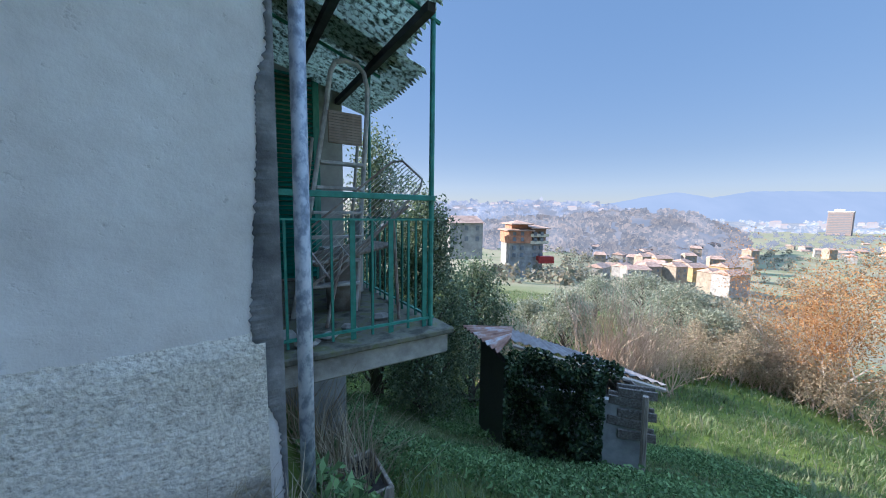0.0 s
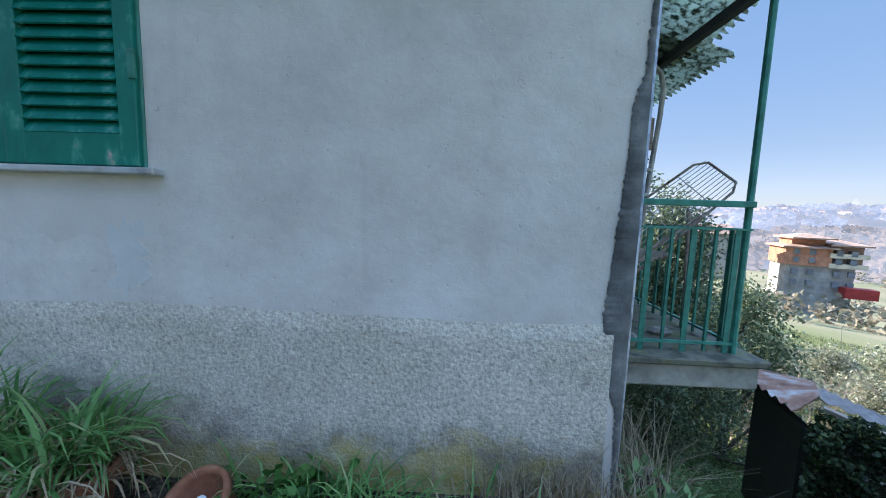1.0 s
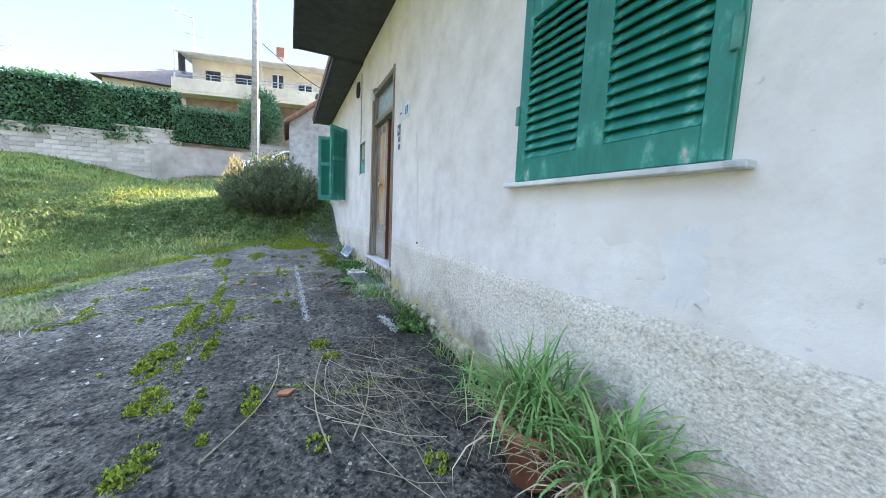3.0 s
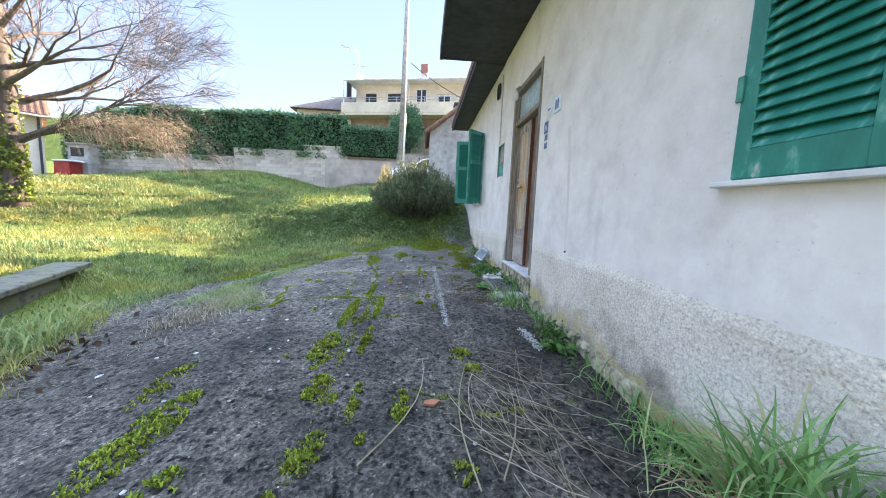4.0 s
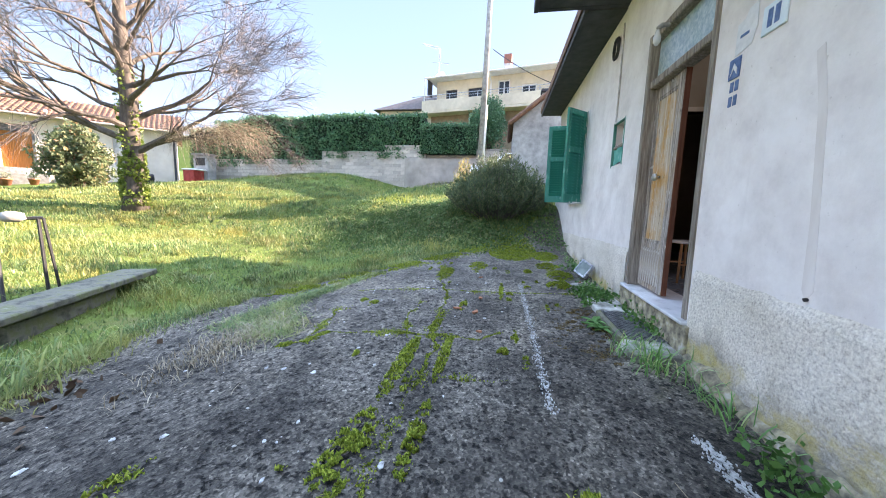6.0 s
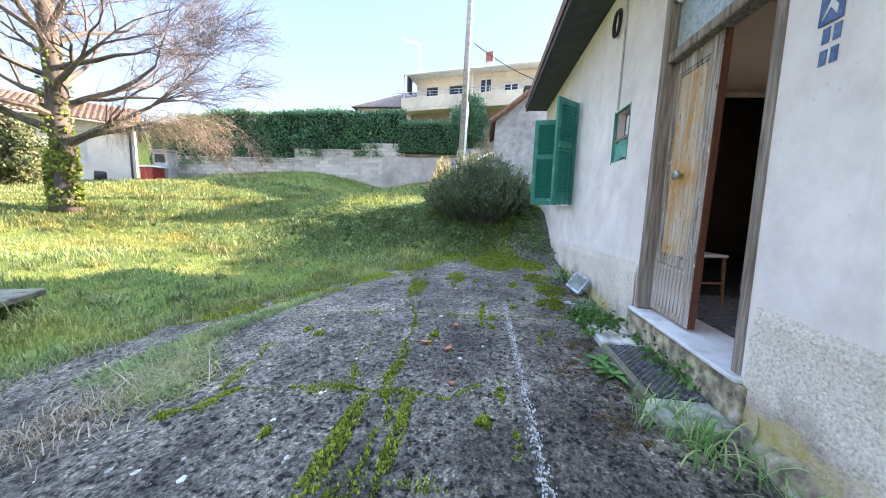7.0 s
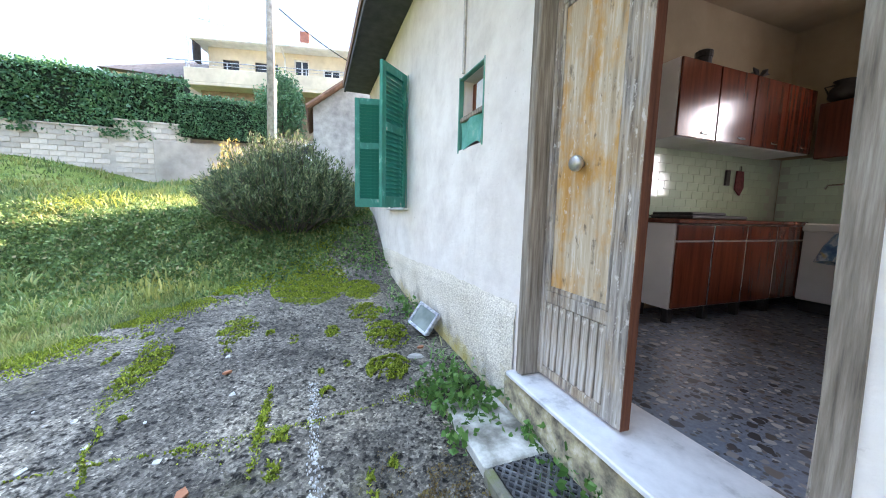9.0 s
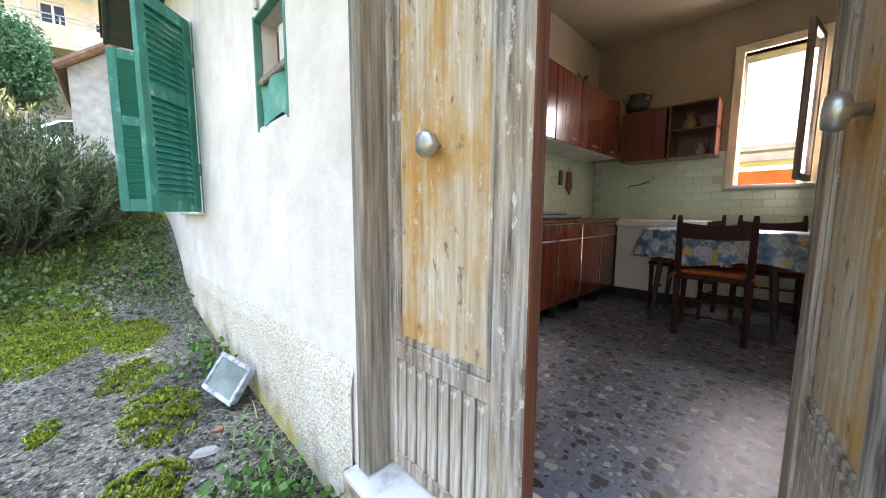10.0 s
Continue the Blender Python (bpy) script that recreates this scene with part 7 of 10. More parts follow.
for k in range(8):
    part("baluster", flat if k % 2 else bar, None, bal).matrix_basis = pose(BX0 + 0.10 + 0.122 * k, BY0 + 0.09, 0)
for k in range(17):
    part("baluster", flat if k % 3 == 0 else bar, None, bal).matrix_basis = pose(BX1 - 0.04, BY0 + 0.2 + 0.118 * k, 0, 0, 0, 90)

canopy = thing("canopy", "lichen-spotted corrugated sheet canopy on thin green posts", "canopy", "", "structure")
SHEET = surface("lichen_spotted_sheet", [(0.38, (0.11, 0.125, 0.10)), (0.46, (0.38, 0.42, 0.34)), (0.54, (0.72, 0.77, 0.68))], 26, 0.85, 0.3, 50, spread=0.3)
snt = SHEET.node_tree
sb = snt.nodes["Principled BSDF"]
tr = snt.nodes.new("ShaderNodeBsdfTranslucent")
snt.links.new(sb.inputs["Base Color"].links[0].from_socket, tr.inputs["Color"])
smix = node(snt, "ShaderNodeMixShader", Fac=0.6)
snt.links.new(sb.outputs[0], smix.inputs[1])
snt.links.new(tr.outputs[0], smix.inputs[2])
snt.links.new(smix.outputs[0], snt.nodes["Material Output"].inputs["Surface"])


def corrugated(x0, z0, x1, z1, ya, yb, pitch=0.075, ragged=0.0, seed=1):
    """A sheet whose waves run along x; its x1 edge is broken."""
    r = random.Random(seed)
    n = int((yb - ya) / pitch * 6)
    v = []
    for i in range(n + 1):
        y = ya + (yb - ya) * i / n
        w = 0.016 * math.cos(2 * math.pi * (y - ya) / pitch)
        xe = x1 - ragged * (0.5 + 0.5 * math.sin(3.3 * y + seed)) - (0.02 * math.cos(2 * math.pi * (y - ya) / pitch)) - ragged * 0.25 * r.random()
        for k in range(5):
            u = k / 4
            v += [(x0 + (xe - x0) * u, y, z0 + (z1 - z0) * u + w + 0.003), (x0 + (xe - x0) * u, y, z0 + (z1 - z0) * u + w - 0.003)]
    f = []
    for i in range(n):
        for k in range(4):
            a = i * 10 + 2 * k
            f += [(a, a + 2, a + 12, a + 10), (a + 1, a + 11, a + 13, a + 3)]
        f.append((i * 10 + 8, i * 10 + 9, i * 10 + 19, i * 10 + 18))
    return raw_mesh("sheet", v, f)


part("sheet", corrugated(EAST, 2.80, 1.27, 2.40, 1.80, 3.10, ragged=0.14, seed=2), SHEET, canopy)
part("sheet", corrugated(EAST, 2.75, 1.55, 2.36, 2.74, 4.35, ragged=0.05, seed=5), SHEET, canopy)
for x, z in ((1.08, 2.41), (0.62, 2.55), (0.2, 2.69)):
    part("beam", Shape().box(x - 0.03, x + 0.03, 1.95, 4.3, z - 0.06, z, 0.004), DARK_ROOF, canopy)
for y in (2.05, 3.1):
    part("crossbar", Shape().tube([(EAST, y, 2.70), (1.2, y, 2.36)], 0.014, 6), GREEN_METAL, canopy)
part("corner_post", Shape().tube([(1.125, 2.01, SLAB_TOP), (1.155, 2.06, 2.42)], 0.018, 8), GREEN_METAL, canopy)
part("rear_post", Shape().tube([(1.13, 3.2, SLAB_TOP), (1.13, 3.2, 2.40)], 0.014, 8), GREEN_METAL, canopy)

structure("wall_annexe", Shape().box(EAST, 1.13, 4.1, 4.4, -3.5, 2.8), OLD_GREY, "grey rendered wall at the end of the balcony", "wall")
bd = thing("door_2", "green louvred balcony door", "door", "", "structure")
part("door_frame", Shape().box(0.14, 0.19, 4.07, 4.1, SLAB_TOP, 2.62, 0.004).box(0.80, 0.87, 4.07, 4.1, SLAB_TOP, 2.62, 0.004), PALE_GREEN_PAINT, bd)
sl = Shape().box(0.19, 0.80, -0.03, 0.03, -0.004, 0.004, 0, Matrix.Rotation(radians(38), 4, "X")).mesh("slat")
sl.materials.append(GREEN_PAINT)
for k in range(44):
    part("slat", sl, None, bd).matrix_basis = pose(0, 4.07, SLAB_TOP + 0.06 + 0.05 * k)

pipe = thing("downpipe", "grey galvanised downpipe beside the house corner", "pipe")
part("lower_pipe", Shape().tube([(0.225, 1.50, -1.2), (0.232, 1.50, 2.12)], 0.031, 16), ZINC, pipe, "", True)
part("collar", Shape().tube([(0.232, 1.50, 2.10), (0.232, 1.50, 2.18)], 0.036, 16), surface("rusty_iron", [(0.4, (0.05, 0.03, 0.025)), (0.6, (0.14, 0.08, 0.06))], 20, 0.8, 0.3), pipe, "rusty collar", True)
part("upper_pipe", Shape().tube([(0.232, 1.50, 2.18), (0.242, 1.50, 3.45)], 0.032, 16), surface("faded_iron_pipe", [(0.35, (0.16, 0.14, 0.14)), (0.55, (0.34, 0.33, 0.33)), (0.75, (0.46, 0.45, 0.45))], 14, 0.6, 0.2, stretch=(1, 1, 0.3)), pipe, "pale pipe with rust streaks", True)

# things kept on the balcony
PALE_METAL = surface("scuffed_white_metal", [(0.35, (0.30, 0.28, 0.26)), (0.6, (0.55, 0.53, 0.50)), (0.8, (0.62, 0.60, 0.58))], 12, 0.5, 0.2, 60)
ladder = thing("step_ladder", "old white metal step ladder standing on the balcony", "ladder")
part("rail", Shape().tube([(0.34, 2.62, SLAB_TOP), (0.40, 2.57, 0.75), (0.585, 2.55, 1.87), (0.613, 2.53, 2.09), (0.645, 2.53, 2.16), (0.713, 2.53, 2.185), (0.80, 2.53, 2.175), (0.85, 2.53, 2.13), (0.876, 2.53, 2.03), (0.876, 2.54, 1.86), (0.79, 2.6, SLAB_TOP)], 0.017, 8), PALE_METAL, ladder)
for k in range(6):
    u = k / 6.2
    z = SLAB_TOP + 0.22 + 1.10 * u
    part("step", Shape().box(0.39 + 0.18 * u, 0.81 + 0.05 * u, 2.53, 2.62, z, z + 0.022, 0.004), PALE_METAL, ladder)
for x in (0.42, 0.83):
    part("stay", Shape().tube([(x + 0.08 if x < 0.6 else x, 2.62, 1.65), (x, 3.0, SLAB_TOP)], 0.012, 6), PALE_METAL, ladder)
pl = part("platform", Shape().box(0.585, 0.825, 2.505, 2.52, 1.608, 1.828, 0.004), surface("brown_board", [(0.4, (0.30, 0.22, 0.17)), (0.6, (0.40, 0.31, 0.25))], 9, 0.6, 0.1), ladder, "pale brown folded platform")
for k in range(11):
    part("groove", Shape().box(0.59, 0.82, 2.5, 2.506, 1.615 + 0.019 * k, 1.619 + 0.019 * k), GREY_WOOD, pl)
bed = thing("folding_bed", "rusty folding bed frame with wire springs leaning on the balcony", "bed frame")
RUST = surface("rusty_tube", [(0.35, (0.17, 0.11, 0.085)), (0.55, (0.34, 0.28, 0.24)), (0.75, (0.52, 0.48, 0.44))], 10, 0.7, 0.3, 60)
A0, A1, B0, B1 = Vector((0.36, 2.36, 0.97)), Vector((0.98, 2.22, 1.51)), Vector((0.50, 2.14, 0.70)), Vector((1.13, 2.10, 1.34))
part("frame_tube", Shape().tube([B0, B0.lerp(B1, 0.5), B1.lerp(B0, 0.06), B1.lerp(A1, 0.12), A1.lerp(B1, 0.15), A1.lerp(A0, 0.07), A0.lerp(A1, 0.5), A0, B0], 0.008, 8), RUST, bed)
for k in range(3):
    part("spring", Shape().tube([A0.lerp(A1, 0.2 + 0.3 * k), B0.lerp(B1, 0.2 + 0.3 * k)], 0.003, 4), PALE_METAL, bed)
for k in range(11):
    u = (k + 1) / 12
    part("spring", Shape().tube([A0.lerp(B0, u), A1.lerp(B1, u)], 0.0024, 4), PALE_METAL, bed)
part("brace", Shape().tube([(0.42, 2.4, 0.62), (1.1, 2.3, 1.18)], 0.012, 6), RUST, bed)
part("foot", Shape().tube([(0.5, 2.3, SLAB_TOP), (0.62, 2.3, 0.9)], 0.012, 6), RUST, bed)
part("foot", Shape().tube([(1.0, 2.25, SLAB_TOP), (0.95, 2.25, 1.2)], 0.012, 6), RUST, bed)
tbl = thing("garden_table", "tilted grey plank tabletop on a drum on the balcony", "table")
part("tabletop", Shape().box(-0.36, 0.30, -0.22, 0.22, -0.015, 0.015, 0.01, pose(0.78, 2.75, 0.82, 0, -10, 10)), GREY_WOOD, tbl)
part("drum", Shape().lathe([(0.13, SLAB_TOP), (0.14, SLAB_TOP + 0.2), (0.13, SLAB_TOP + 0.40)], 18, pose(0.74, 2.75, 0)), surface("papery_bark", [(0.4, (0.24, 0.20, 0.16)), (0.6, (0.42, 0.38, 0.33))], 9, 0.9, 0.4), tbl, "", True)
chair = thing("plastic_chair", "white plastic garden chair at the end of the balcony", "chair")
PLASTIC = surface("white_plastic", [(0.4, (0.50, 0.50, 0.48)), (0.6, (0.60, 0.60, 0.58))], 5, 0.5, 0.1)
part("seat", Shape().box(0.72, 1.06, 3.2, 3.55, 0.76, 0.79, 0.012), PLASTIC, chair)
part("backrest", Shape().box(1.04, 1.07, 3.2, 3.55, 0.79, 1.15, 0.012), PLASTIC, chair)
for x in (0.74, 1.04):
    for y in (3.22, 3.53):
        part("leg", Shape().box(x - 0.02, x + 0.02, y - 0.02, y + 0.02, SLAB_TOP, 0.76, 0.006), PLASTIC, chair)
for k, (x, y, s) in enumerate(((0.33, 2.04, 0.06), (0.47, 2.10, 0.05), (0.24, 2.2, 0.07), (0.62, 2.2, 0.05), (0.88, 2.3, 0.06))):
    tagged(part("stone", Shape().lathe([(s * 0.7, 0), (s, s * 0.4), (s * 0.6, s * 0.9), (s * 0.2, s)], 7, pose(x, y, SLAB_TOP, 4, 3, 40 * k) @ Matrix.Diagonal((1.3, 0.9, 0.8, 1))), CONCRETE), "loose broken stone on the balcony slab", "stone", "stones on the balcony")

crate = thing("planter_crate", "grey wooden crate planter with dead stems by the wall", "planter")
cz = float(land_height(0.47, 1.62)) + 0.02
part("soil", Shape().box(0.35, 0.59, 1.50, 1.76, cz, cz + 0.20), surface("dark_soil", [(0.4, (0.02, 0.016, 0.013)), (0.6, (0.045, 0.036, 0.03))], 20, 1.0, 0.6), crate)
for a in ((0.32, 0.62, 1.47, 1.49), (0.32, 0.62, 1.77, 1.79), (0.32, 0.34, 1.49, 1.77), (0.60, 0.62, 1.49, 1.77)):
    for k in range(2):
        part("board", Shape().box(*a, cz + 0.005 + 0.115 * k, cz + 0.11 + 0.115 * k, 0.004), GREY_WOOD, crate)
for k in range(3):
    part("batten", Shape().box(0.35 + 0.1 * k, 0.38 + 0.1 * k, 1.455, 1.47, cz, cz + 0.24, 0.003), GREY_WOOD, crate)
a_ = rng.uniform(0, 6.28, 90)
v_, f_ = blades(0.47 + 0.1 * np.cos(a_), 1.63 + 0.1 * np.sin(a_), np.full(90, cz + 0.18), 0.42, 0.006, 0.7)
tagged(part("dead_growth", raw_mesh("dead_growth", v_, f_), DRY, crate, "dead purple-brown stems"), "", "", "", "stuff")

# ---- overgrown slope below ----
def slope_keep(x, y):
    return ~((x < EAST + 0.1) & (y > FACE)) & ~((x < 1.2) & (y > 4.0))


sv, sf, cnt = [], [], 0
for n, (xa, xb, ya, yb), h, w, lean in ((12000, (0.2, 5, 0.2, 6), 0.20, 0.010, 0.9), (56000, (2, 14, -1, 14), 0.20, 0.012, 0.8), (40000, (8, 34, -3, 34), 0.28, 0.035, 0.7)):
    px, py = scatter(n, xa, xb, ya, yb, slope_keep)
    clump = 0.6 + 0.5 * np.clip(0.5 + wobble(px * 1.3, py * 1.3), 0, 1.4)
    v_, f_ = blades(px, py, land_height(px, py) - 0.02, h * clump, w, lean)
    sv.append(v_)
    sf.append(f_ + cnt)
    cnt += len(v_)
SLOPE_GRASS = leafy("slope_grass_blades", [(0.0, (0.09, 0.13, 0.06)), (0.5, (0.155, 0.215, 0.09)), (0.8, (0.21, 0.24, 0.12)), (1.0, (0.32, 0.29, 0.19))], 0.6, 0.35)
stuff("slope_grass", (np.concatenate(sv), np.concatenate(sf)), SLOPE_GRASS, "long rank grass on the garden slope", "grass")
px, py = scatter(100000, 0.25, 7.5, 0.6, 8, slope_keep)
keep = wobble(px * 0.9 + 1, py * 0.8) + 0.5 * wobble(px * 2.2, py * 2.0) > -0.35
px, py = px[keep], py[keep]
hump = 0.25 * np.clip(wobble(px * 1.1, py * 1.2) + 0.4, 0, 1.4)
p = np.stack([px, py, land_height(px, py) + hump * rng.random(len(px)) + 0.05 + 0.1 * rng.random(len(px))], -1)
stuff("weeds", leaves(p, 0.055, long=2.2, up=0.6), IVY, "thick dark green weeds and brambles on the slope", "weeds")
px, py = scatter(500, 0.26, 0.75, 1.75, 2.6, slope_keep)
stuff("dry_grass_clump", blades(px, py, land_height(px, py), 0.62, 0.006, 0.7), DRY, "straw-coloured dry grass beside the downpipe", "grass")


def at_view(u, depth):
    """A place east of the house: u across the valley view, depth away from the corner."""
    return depth * (0.5309 + 0.8474 * u), depth * (0.8474 - 0.5309 * u)


# ---- tumbledown hut ----
hut = thing("garden_hut", "tumbledown hut with a rusty sheet roof, half buried in ivy", "hut", m=pose(-0.003, 0.007, 0.225) @ Matrix.Scale(0.8, 4))
HC = [at_view(0.635, 5.6), at_view(0.20, 6.4), at_view(0.12, 7.9), at_view(0.52, 6.9)]     # east front, west front, west back, east back
hz = -3.35
BOARDS = old_wood("rough_grey_boards", [(0.3, (0.06, 0.05, 0.042)), (0.5, (0.16, 0.14, 0.12)), (0.72, (0.30, 0.28, 0.25))], 4, 0)


def hut_wall(a, b_, za, zb, name, material):
    u = (Vector((*b_, 0)) - Vector((*a, 0)))
    ln = u.length
    u.normalize()
    m = Matrix(((u.x, -u.y, 0, a[0]), (u.y, u.x, 0, a[1]), (0, 0, 1, 0), (0, 0, 0, 1)))
    return Shape().box(0.05, ln - 0.05, -0.06, 0.06, za, zb, 0.01, m), m, ln


for i, (za, zb) in enumerate(((hz, -2.12), (hz, -1.78), (hz, -2.3), (hz, -2.3))):
    s_, m_, ln_ = hut_wall(HC[i], HC[(i + 1) % 4], za - 0.6, zb, "wall", OLD_GREY)
    # the west wall is plain black, the other three grey
    part("wall", s_, BLACK_IRON_AND_FILL if i == 1 else OLD_GREY, hut)
s_, m_, ln_ = hut_wall(HC[3], HC[0], 0, 1, "", None)
for k in range(4):
    part("plank", Shape().box(0.0, ln_, -0.10, -0.065, hz + 0.72 + 0.19 * k, hz + 0.87 + 0.19 * k, 0.01, m_ @ pose(0, 0, 0, 0, 1.5 * (-1) ** k, 0)), BOARDS, hut)
s_, m_, ln_ = hut_wall(HC[0], HC[1], 0, 1, "", None)
for k in range(5):
    part("plank", Shape().box(-0.05, 0.55, 0.065, 0.10, hz + 0.60 + 0.19 * k, hz + 0.76 + 0.19 * k, 0.01, m_ @ pose(0, 0, 0, 0, 2 * (-1) ** k, 0)), BOARDS, hut)
    part("plank", Shape().box(-0.05, 0.55, -0.10, -0.065, hz + 0.60 + 0.19 * k, hz + 0.76 + 0.19 * k, 0.01, m_ @ pose(0, 0, 0, 0, 2 * (-1) ** k, 0)), BOARDS, hut)
part("post", Shape().tube([(HC[0][0] - 0.25, HC[0][1] - 0.12, hz - 0.5), (HC[0][0] - 0.25, HC[0][1] - 0.08, -1.85)], 0.05, 7), GREY_WOOD, hut)


def roof_sheet(a, b_, c, d_, waves, amp=0.02):
    """A corrugated sheet spanning four corners (a, b along the eave; d, c behind)."""
    a, b_, c, d_ = map(Vector, (a, b_, c, d_))
    n = waves * 6
    v = []
    for i in range(n + 1):
        u = i / n
        w = amp * math.cos(2 * math.pi * u * waves)
        for k in range(4):
            p_ = a.lerp(b_, u).lerp(d_.lerp(c, u), k / 3)
            v += [(p_.x, p_.y, p_.z + w + 0.004), (p_.x, p_.y, p_.z + w - 0.004)]
    f = []
    for i in range(n):
        for k in range(3):
            q = i * 8 + 2 * k
            f += [(q, q + 2, q + 10, q + 8), (q + 1, q + 9, q + 11, q + 3)]
    return raw_mesh("sheet", v, f)


part("roof_sheet", roof_sheet((4.23, 4.72, -1.50), (*at_view(0.06, 8.4), -1.70), (*at_view(0.21, 8.2), -1.66), (4.53, 4.74, -1.27), 9, 0.03), RUST_SHEET, hut, "rusty red corrugated sheet")
part("roof_sheet", roof_sheet((4.53, 4.74, -1.30), (6.72, 2.90, -1.99), (*at_view(0.50, 7.3), -2.10), (*at_view(0.21, 8.2), -1.70), 16, 0.02), surface("grey_corrugated_sheet", [(0.3, (0.11, 0.10, 0.10)), (0.7, (0.25, 0.24, 0.245))], 3, 0.6, 0.2), hut, "grey corrugated sheet")
part("roof_beam", Shape().tube([(4.50, 4.66, -1.38), (6.66, 2.90, -2.06)], 0.045, 6), surface("pale_timber", [(0.4, (0.30, 0.25, 0.20)), (0.6, (0.42, 0.36, 0.30))], 8, 0.8, 0.3), hut, "pale bare timber")
pts = []
for u0, u1, d0, d1, z0, z1, n in ((0.19, 0.50, 6.35, 5.75, -3.3, -1.50, 9500), (0.20, 0.55, 6.3, 5.7, -1.6, -1.30, 1500)):
    uu = rng.random(n)
    zz = rng.uniform(z0, z1, n)
    dd = d0 + (d1 - d0) * uu - 0.15 - 0.18 * rng.random(n) - 0.15 * np.clip((z1 - zz) / (z1 - z0), 0, 1)
    us = u0 + (u1 - u0) * uu
    dd = dd - 0.22 * np.clip(wobble(us * 22, zz * 3.2) + 0.5 * wobble(us * 47 + 2, zz * 6), -0.5, 1.2)
    pts.append(np.stack([dd * (0.5309 + 0.8474 * us), dd * (0.8474 - 0.5309 * us), zz], -1))
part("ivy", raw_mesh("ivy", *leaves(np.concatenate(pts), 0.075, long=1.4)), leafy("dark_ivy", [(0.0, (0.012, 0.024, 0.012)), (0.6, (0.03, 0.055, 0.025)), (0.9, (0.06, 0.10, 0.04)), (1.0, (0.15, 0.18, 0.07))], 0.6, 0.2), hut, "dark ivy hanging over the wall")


# ---- trees of the garden and the valley ----
def leafy_tree(name, label, x, y, height, spread, n, leaf, material, seed, trunk_h=0.3, bark=BARK, clumps=16, base=None, long=2.0, group=""):
    """A tapered trunk with limbs, and a crown of separate leaf clumps."""
    r = random.Random(seed)
    z = float(land_height(x, y)) - 0.1 if base is None else base
    t = thing(name, label, "tree", group)
    s, tips = Shape(), []
    s.tube([(x, y, z), (x + r.uniform(-.1, .1), y + r.uniform(-.1, .1), z + height * trunk_h), (x, y, z + height * 0.8)], [0.05 * height ** 0.8, 0.035 * height ** 0.8, 0.01 * height], 8)
    for k in range(clumps):
        a = 2.4 * k + r.uniform(-.4, .4)
        h = trunk_h + (1 - trunk_h) * (k + 0.5) / clumps
        e = spread * r.uniform(0.45, 0.95) * math.sin(math.pi * min(0.95, 0.25 + 0.7 * h)) if h < 0.95 else 0.1
        tip = Vector((x + e * math.cos(a), y + e * math.sin(a), z + height * h))
        s.tube([(x, y, z + height * max(trunk_h * 0.7, h - 0.25)), ((x + tip.x) / 2, (y + tip.y) / 2, z + height * (h - 0.07)), tip], [0.02 * height ** 0.7, 0.012 * height ** 0.7, 0.004 * height ** 0.5], 5)
        tips.append(tip)
    part("trunk", s, bark, t)
    c = [cloud(tip, (spread * 0.42, spread * 0.42, height * 0.15), n // clumps, rng, 0.15) for tip in tips]
    part("crown", raw_mesh("crown", *leaves(np.concatenate(c), leaf, long=long)), material, t)
    return t


def thicket(name, label, u, depth, height, stems, seed, material, group="", leaf=None, n=0, size=0.1, spread=1.0):
    """A bare or half-bare shrub of many rising shoots."""
    r = random.Random(seed)
    x, y = at_view(u, depth)
    z = float(land_height(x, y)) - 0.1
    t = thing(name, label, "bush", group)
    s, ends = Shape(), []
    for k in range(stems):
        a = r.uniform(0, 6.28)
        limb(s, (x + spread * r.uniform(-.6, .6), y + spread * r.uniform(-.6, .6), z), (0.45 * math.cos(a), 0.45 * math.sin(a), 1.0), height * r.uniform(0.4, 0.62), 0.012 + 0.006 * height, 2, r, 0.5, 0.14, 3, 4, ends)
    tagged(part("shoot_work", s, material, t), "", "", "", "stuff")
    if leaf is not None:
        e = np.array([tuple(q) for q in ends])
        pick = e[rng.integers(0, len(e), n)] + rng.normal(size=(n, 3)) * 0.22 * height / 3
        part("leaves", raw_mesh("leaves", *leaves(pick, size)), leaf, t)
    return t


x_, y_ = at_view(-0.02, 8.0)
LAUREL = leafy("laurel_leaves", [(0.0, (0.075, 0.115, 0.07)), (0.6, (0.14, 0.195, 0.11)), (1.0, (0.27, 0.32, 0.17))], 0.4, 0.3)
leafy_tree("laurel_tree", "tall dark evergreen tree beyond the balcony", *at_view(-0.06, 7.4), 4.9, 1.15, 30000, 0.075, LAUREL, 3, 0.12, clumps=26)
leafy_tree("laurel_tree", "tall dark evergreen tree beyond the balcony", *at_view(-0.20, 8.6), 6.6, 1.25, 24000, 0.08, LAUREL, 4, 0.12, clumps=24)
leafy_tree("laurel_tree", "dark evergreen tree on the slope", *at_view(0.09, 9.5), 4.2, 1.4, 18000, 0.085, LAUREL, 6, 0.1, clumps=20)
for k, (u, dp, h, sp) in enumerate(((0.26, 17, 2.3, 1.5), (0.37, 15, 3.0, 1.7), (0.60, 21, 3.8, 2.4), (0.72, 17, 3.4, 2.3), (0.82, 15, 2.6, 1.7), (0.14, 14, 2.9, 1.6), (0.46, 26, 3.2, 2.0), (0.90, 20, 2.6, 1.8))):
    leafy_tree("olive_tree", "silvery olive tree on the terraced slope", *at_view(u, dp), h, sp, 8500, 0.14, OLIVE_LEAF, 20 + k, 0.28, clumps=18, long=3.0, group="olive trees on the slope")
